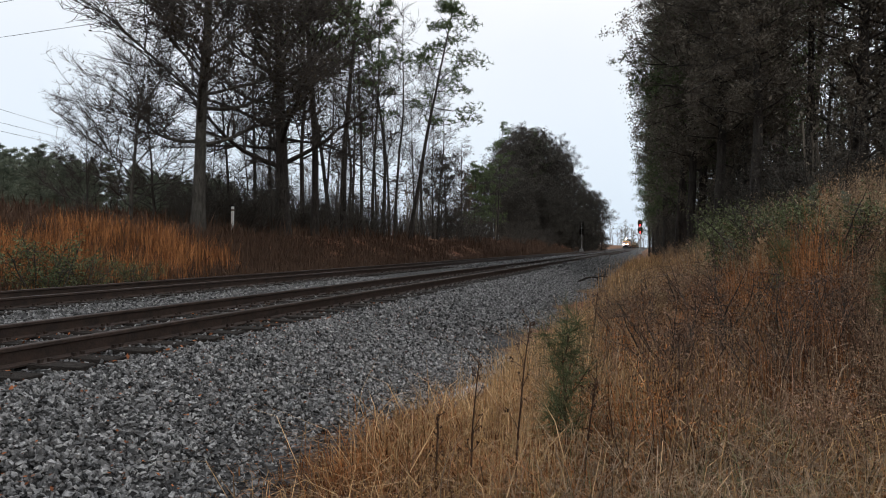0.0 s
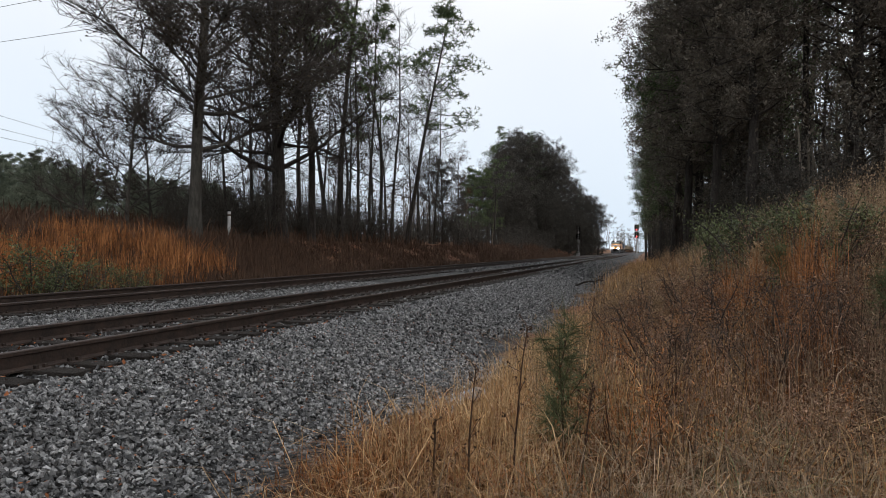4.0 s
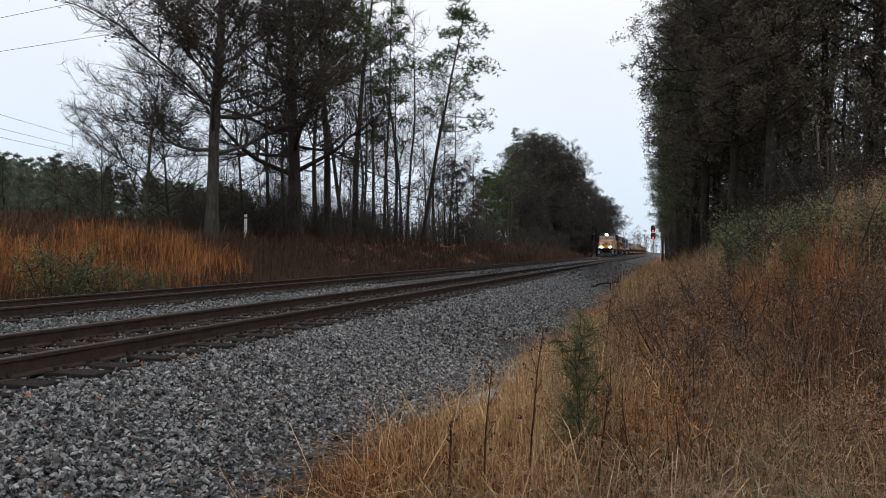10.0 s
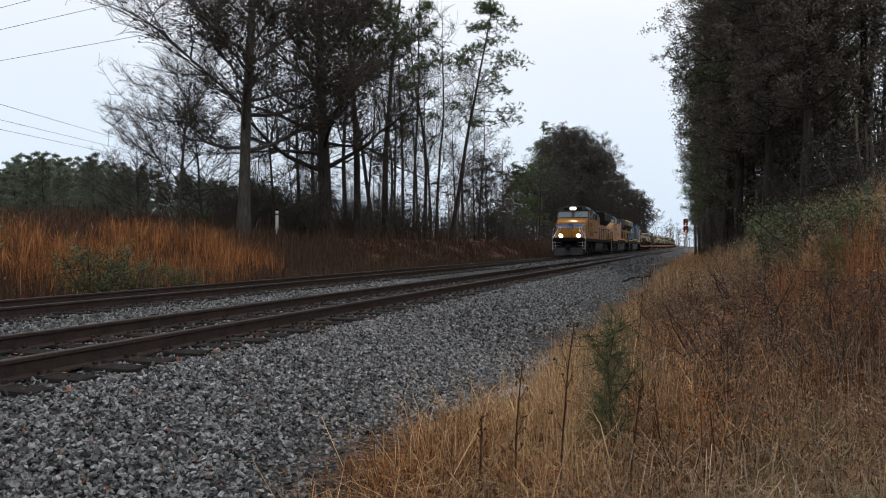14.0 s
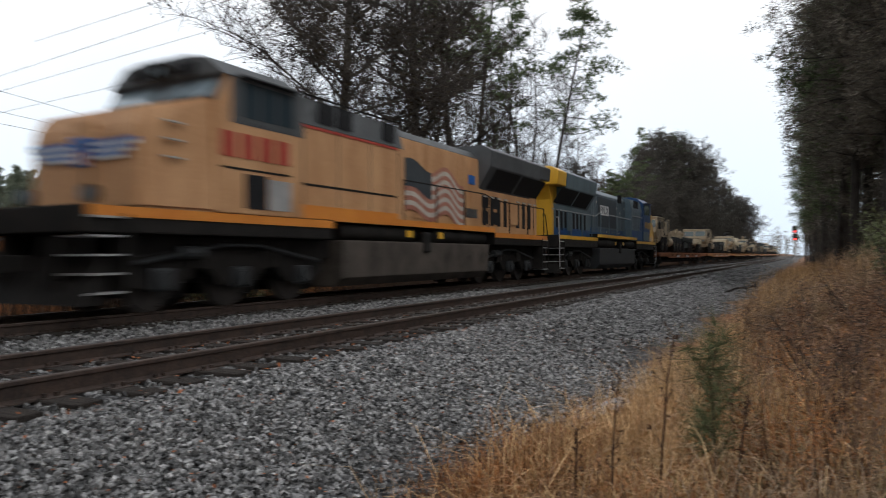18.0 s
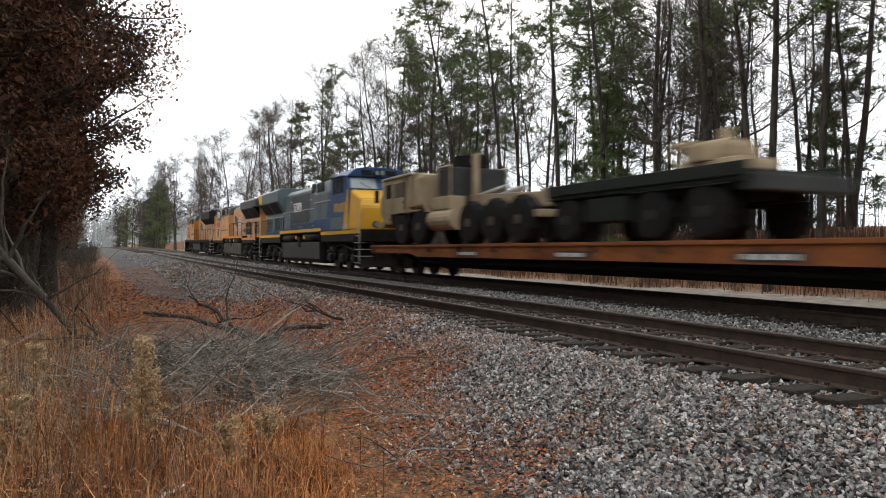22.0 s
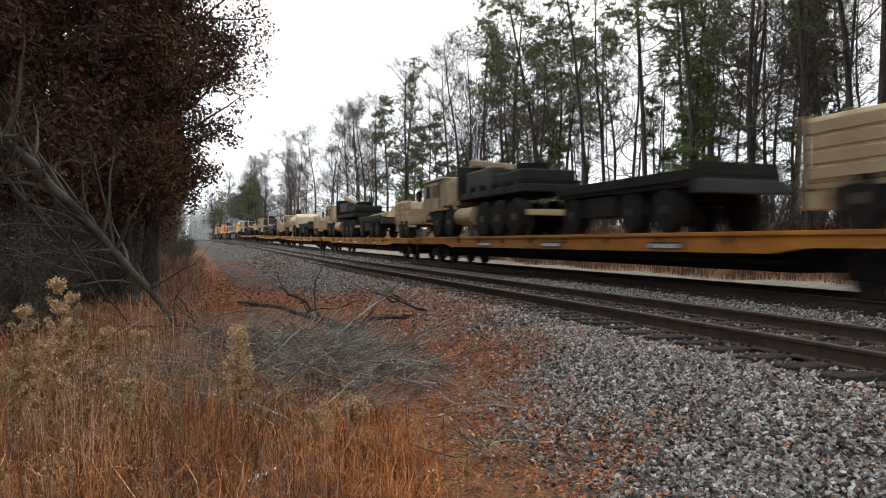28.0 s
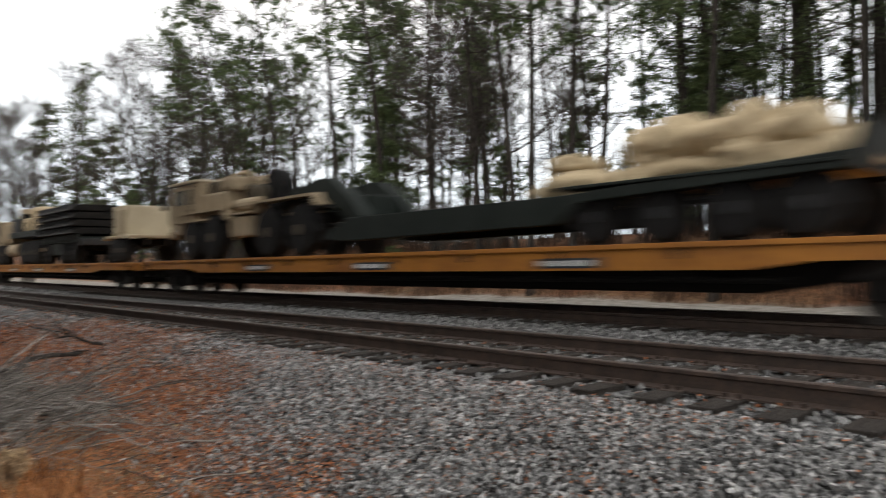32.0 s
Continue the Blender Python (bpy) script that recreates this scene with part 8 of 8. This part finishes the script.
for k, (b, r, h) in enumerate(((178.3, 6.7, 1.0), (-168.5, 6.0, 1.5), (-171.8, 6.6, 1.05), (-166.5, 6.4, 1.25), (-173.5, 5.6, 0.75), (-169.8, 7.6, 1.3), (172.5, 5.5, 0.42), (-164.0, 7.0, 1.5), (-175.0, 7.4, 0.9), (169.5, 5.9, 0.35))):
    goldenrod(-r * math.sin(radians(b)), r * math.cos(radians(b)), h, 70 + k)
for k, (b, r, h) in enumerate(((-13.0, 15.0, 1.1), (-8.0, 13.0, 1.2), (-11.0, 18.0, 1.2), (-6.2, 20.0, 1.3), (-15.0, 13.0, 1.0), (-4.0, 16.0, 1.0), (-1.0, 12.0, 0.9))):
    goldenrod(-r * math.sin(radians(b)), r * math.cos(radians(b)), h, 90 + k, 0.24)
goldenrod(-0.16, -5.6, 1.08, 120, 0.2)


def sapling(x, y, h, seed):
    rnd = random.Random(seed)
    t = thing("pine_sapling", pose(x, y, ground_z(x, y)), "little green pine sapling in the dry grass", "sapling")
    s = wander(rnd, (0, 0, -0.03), (0, 0, 1), h, 0.012, 0.004, 7, 0.04)
    arms, cs = [], [s[-1][0], s[-2][0]]
    for i in range(13):
        q = s[2 + i % 6][0]
        a = i * 2.4
        arm = wander(rnd, q, (math.cos(a), math.sin(a), 1.3), h * rnd.uniform(0.18, 0.32), 0.005, 0.003, 3, 0.1, 0.1)
        arms.append(arm)
        cs += [arm[1][0], arm[2][0], arm[3][0]]
    part("stem", tubes([s] + arms, 4), M_STALK, t)
    part("foliage", needle_tufts(cs, 0.24, rnd, 45, 0.008), M_NEEDLE2, t, "fresh green needles")


sapling(-5.15 * math.sin(radians(6.3)), 5.15 * math.cos(radians(6.3)), 0.95, 3)
sapling(1.9, 11.5, 1.0, 4)
sapling(2.6, 9.0, 0.8, 5)


def brush_pile():
    """A heap of cut grey branches lying crosswise."""
    rnd = random.Random(8)
    t = thing("brush_pile", pose(-0.8, -8.5, ground_z(-0.8, -8.5)), "low heap of cut grey branches at the wood's edge", "brushwood")
    loose = []
    for k in range(300):
        a = rnd.gauss(0.2, 0.9) + (math.pi if rnd.random() < 0.5 else 0)
        px, py = rnd.gauss(0, 0.95), rnd.gauss(0, 1.3)
        ln = rnd.uniform(0.6, 1.6)
        hgt = max(0.03, 0.52 * math.exp(-(px / 1.3) ** 2 - (py / 1.5) ** 2) * rnd.random() ** 0.7 + 0.05)
        p0 = (px - math.cos(a) * ln / 2, py - math.sin(a) * ln / 2, hgt)
        main = wander(rnd, p0, (math.cos(a), math.sin(a), rnd.uniform(-0.08, 0.14)), ln, rnd.uniform(0.006, 0.014), 0.003, 7, 0.2)
        main = [(Vector((p.x, p.y, max(p.z, 0.02))), r) for p, r in main]
        part("cut_branch", tubes([main], 5), M_BRUSH, t)
        loose += [wander(rnd, main[rnd.randint(1, 7)][0], (math.cos(a + rnd.gauss(0, 0.8)), math.sin(a + rnd.gauss(0, 0.8)), rnd.uniform(-0.2, 0.6)), rnd.uniform(0.25, 0.8), 0.006, 0.0025, 3, 0.25) for _ in range(11)]
    tagged(part("twig_tangle", tubes(loose, 3), M_TWIGGREY, t, "fine grey twigs"), kind="stuff")


brush_pile()


def fallen_branch(name, label, path, r0, r1, twigs, seed, m, base=(0, 0)):
    rnd = random.Random(seed)
    gz = ground_z(*path[0][:2])
    t = thing(name, pose(path[0][0], path[0][1], gz), label, "branch")
    o = Vector((path[0][0], path[0][1], gz))
    pts = []
    for i in range(len(path) - 1):
        for j in range(4):
            p = Vector(path[i]).lerp(Vector(path[i + 1]), j / 4) - o
            pts.append(p + Vector((rnd.gauss(0, 0.02), rnd.gauss(0, 0.02), rnd.gauss(0, 0.02))))
    pts.append(Vector(path[-1]) - o)
    n = len(pts)
    limb = [(p, r0 + (r1 - r0) * i / (n - 1)) for i, p in enumerate(pts)]
    part("limb", tubes([limb], 7), m, t, smooth=True)
    for k in range(twigs):
        i = rnd.randint(1, n - 1)
        d = (pts[i] - pts[i - 1]).normalized() + Vector((rnd.gauss(0, 0.6), rnd.gauss(0, 0.6), rnd.gauss(0.1, 0.5)))
        b = wander(rnd, pts[i], d, rnd.uniform(0.5, 1.6), limb[i][1] * 0.5 + 0.004, 0.003, 6, 0.22)
        c = [wander(rnd, b[rnd.randint(2, 6)][0], d + Vector((rnd.gauss(0, 0.7), rnd.gauss(0, 0.7), rnd.gauss(0, 0.5))), rnd.uniform(0.2, 0.7), 0.005, 0.002, 3, 0.25) for _ in range(4)]
        part("side_branch", joined(tubes([b], 5), tubes(c, 3)), m, t)
    return t


fallen_branch("fallen_limb", "broken grey limb hanging from the wood down to the ground", [(0.0, -12.4, -0.6), (0.6, -11.6, -0.35), (1.4, -10.9, 0.75), (2.0, -10.2, 1.6), (3.0, -9.2, 2.7)], 0.042, 0.075, 44, 11, M_BRUSHDARK)
fallen_branch("fallen_limb", "broken grey limb hanging at the wood's edge", [(1.2, -11.6, -0.5), (1.9, -10.6, 0.8), (2.6, -9.3, 2.0), (3.4, -8.4, 2.4)], 0.012, 0.028, 26, 12, M_BRUSHDARK)
fallen_branch("fallen_branch", "dark crooked branch lying over the brushwood and leaves", [(-2.11, -10.6, -0.56), (-1.58, -10.85, -0.34), (-0.97, -11.1, -0.1), (-0.28, -11.35, -0.02)], 0.05, 0.022, 3, 13, M_BARK)
fallen_branch("fallen_branch", "dark crooked branch lying over the brushwood and leaves", [(-2.15, -10.8, -0.5), (-1.52, -11.05, -0.27), (-1.25, -11.3, 0.01), (-0.93, -11.55, 0.2)], 0.042, 0.016, 2, 14, M_BARK)
fallen_branch("fallen_branch", "dark crooked branch lying over the brushwood and leaves", [(-2.33, -12.2, -0.68), (-2.55, -12.45, -0.5), (-3.8, -12.7, -0.49), (-4.2, -12.95, -0.41)], 0.05, 0.02, 3, 16, M_BARK)
fallen_branch("fallen_branch", "dark crooked branch lying over the brushwood and leaves", [(-4.19, -12.4, -0.62), (-3.79, -12.65, -0.46), (-3.45, -12.9, -0.23), (-2.9, -13.15, -0.08)], 0.04, 0.014, 3, 17, M_BARK)
fallen_branch("fallen_branch", "dark branch washed up by the trackbed", [(-3.0, 31.0, -0.62), (-2.3, 30.6, -0.4), (-1.7, 30.2, -0.35)], 0.05, 0.02, 5, 15, M_BARK)
# a scrap of white paper in the sedge
bm = bmesh.new()
bmesh.ops.create_grid(bm, x_segments=6, y_segments=4, size=0.5, matrix=Matrix.Diagonal((0.2, 0.09, 1, 1)))
for v in bm.verts:
    v.co.z = 0.03 * noise.noise(v.co * 14)
scrap = part("paper_scrap", bm, M_WHITE)
scrap.matrix_basis = pose(-0.28, -4.85, ground_z(-0.28, -4.85) + 0.16, 12, 8, 30)
tagged(scrap, "crumpled white paper scrap in the rusty grass", "litter")


M_WATER = mat("puddle_water", (0.05, 0.048, 0.043), (0.07, 0.066, 0.06), 3, 0.06, 0)
for x, y, a, b in ((-1.98, 6.75, 0.12, 0.34), (-1.9, 7.7, 0.15, 0.5), (-1.83, 9.2, 0.13, 0.55), (-1.72, 10.8, 0.1, 0.4)):
    V = []
    for i in range(20):
        u = 2 * math.pi * i / 20
        k = 1 + 0.35 * noise.noise((math.cos(u) * 1.5 + y, math.sin(u) * 1.5, 3.0))
        V.append((a * k * math.cos(u), b * k * math.sin(u), 0.0))
    pool = part("puddle", (V, [tuple(range(20))]), M_WATER)
    pool.matrix_basis = pose(x, y, ground_z(x, y) + 0.05)
    tagged(pool, "shallow puddle of rainwater beside the stones", "puddle", kind="structure")

# ---- marker post, signals, power line ----
post = thing("marker_post", pose(-19.6, 29.9, ground_z(-19.6, 29.9)), "slim white marker post with a dark cap", "post")
part("shaft", box(-0.06, 0.06, -0.05, 0.05, -0.3, 1.5, 0.01), M_WHITE, post)
part("band", box(-0.065, 0.065, -0.055, 0.055, 1.28, 1.36), M_STALK, post)
part("cap", box(-0.075, 0.075, -0.065, 0.065, 1.5, 1.58, 0.01), M_FRAME, post)
M_SIGRED = glow("signal_red", (1.0, 0.05, 0.04), 6.0)


def signal(x, y, h, lit, label):
    t = thing("railway_signal", pose(x, y, ground_z(x, y)), label, "signal")
    base = -ground_z(x, y)
    part("mast", rod((0, 0, -0.3), (0, 0, base + h), 0.09, 10), M_CHROME, t)
    part("ladder", rods([(0.25, 0.3, 0), (0.25, 0.3, base + h - 0.4)], 0.03), M_CHROME, t)
    part("base_box", box(-0.4, 0.4, -0.3, 0.3, -0.2, 0.9, 0.04), M_CHROME, t)
    for i in range(2):
        z = base + h - 0.5 - i * 1.65
        hd = part("signal_head", box(-0.5, 0.5, 0.02, 0.12, z - 0.75, z + 0.75, 0.15), M_FRAME, t)
        for k in range(3):
            zz = z + 0.45 - k * 0.45
            part("hood", rod((0, -0.02, zz), (0, -0.25, zz), 0.15, 14), M_FRAME, hd)
            part("lens", rod((0, -0.26, zz), (0, -0.27, zz), 0.16, 14), M_SIGRED if lit and k == 2 else M_DARK, hd, "glowing red lens" if lit and k == 2 else "")
    return t


signal(-2.2, 170.0, 6.9, True, "railway signal showing two red lights")
signal(-14.6, 158.0, 6.3, False, "railway signal mast seen from behind")
M_WIRE = mat("wire", (0.05, 0.05, 0.05), (0.09, 0.09, 0.09), 3, 0.6, 0)


def pole(x, y, h):
    t = thing("utility_pole", pose(x, y, ground_z(x, y)), "wooden utility pole carrying the power lines", "utility pole")
    part("pole", rod((0, 0, -1), (0, 0, h), 0.16, 10, 0.11), M_BARK, t)
    part("crossarm", box(-1.3, 1.3, -0.06, 0.06, h - 0.6, h - 0.45, 0.01), M_BARK, t)


def wire(a, b, sag):
    pts = []
    for i in range(17):
        f = i / 16
        p = Vector(a).lerp(Vector(b), f)
        p.z -= sag * 4 * f * (1 - f)
        pts.append((p, 0.018))
    t = thing("power_line", pose(0, 0, 0), "thin dark overhead power line wire", "wire", "overhead wires")
    part("cable", tubes([pts], 4), M_WIRE, t)


def spot(bearing, r, elev):
    return (-r * math.sin(radians(bearing)), r * math.cos(radians(bearing)), EYE[2] + r * math.tan(radians(elev)))


for e0, e1 in ((10.36, 7.75), (9.22, 7.12), (8.53, 6.67)):
    a, b = Vector(spot(54.2, 62, e0)), Vector(spot(43.4, 84, e1))
    wire(a + (a - b) * 1.2, b + (b - a) * 1.2, 0.0)
for (b0, e0), (b1, e1) in (((55.84, 16.06), (51.7, 17.95)), ((55.84, 14.53), (46.42, 18.7)), ((55.83, 13.31), (41.53, 18.78)), ((55.83, 11.55), (41.74, 16.02))):
    a, b = Vector(spot(b0, 70, e0)), Vector(spot(b1, 60, e1))
    wire(a + (a - b) * 0.6, b + (b - a) * 0.5, 0.0)


def motions():
    """Every car and its load rolls along the far track at one speed."""
    for ob, s, z, span in trainset:
        rows = []
        for t in range(33):
            y = SPEED * (PASS - t) + s
            x0, x1 = bend(y), bend(y + span)
            z0, z1 = climb(y), climb(y + span)
            rows.append((t, pose(X_FAR + x0, y, z + z0, math.degrees(math.atan2(z1 - z0, span)), 0, -math.degrees(math.atan2(x1 - x0, span)))))
        walk(ob, rows)

motions()
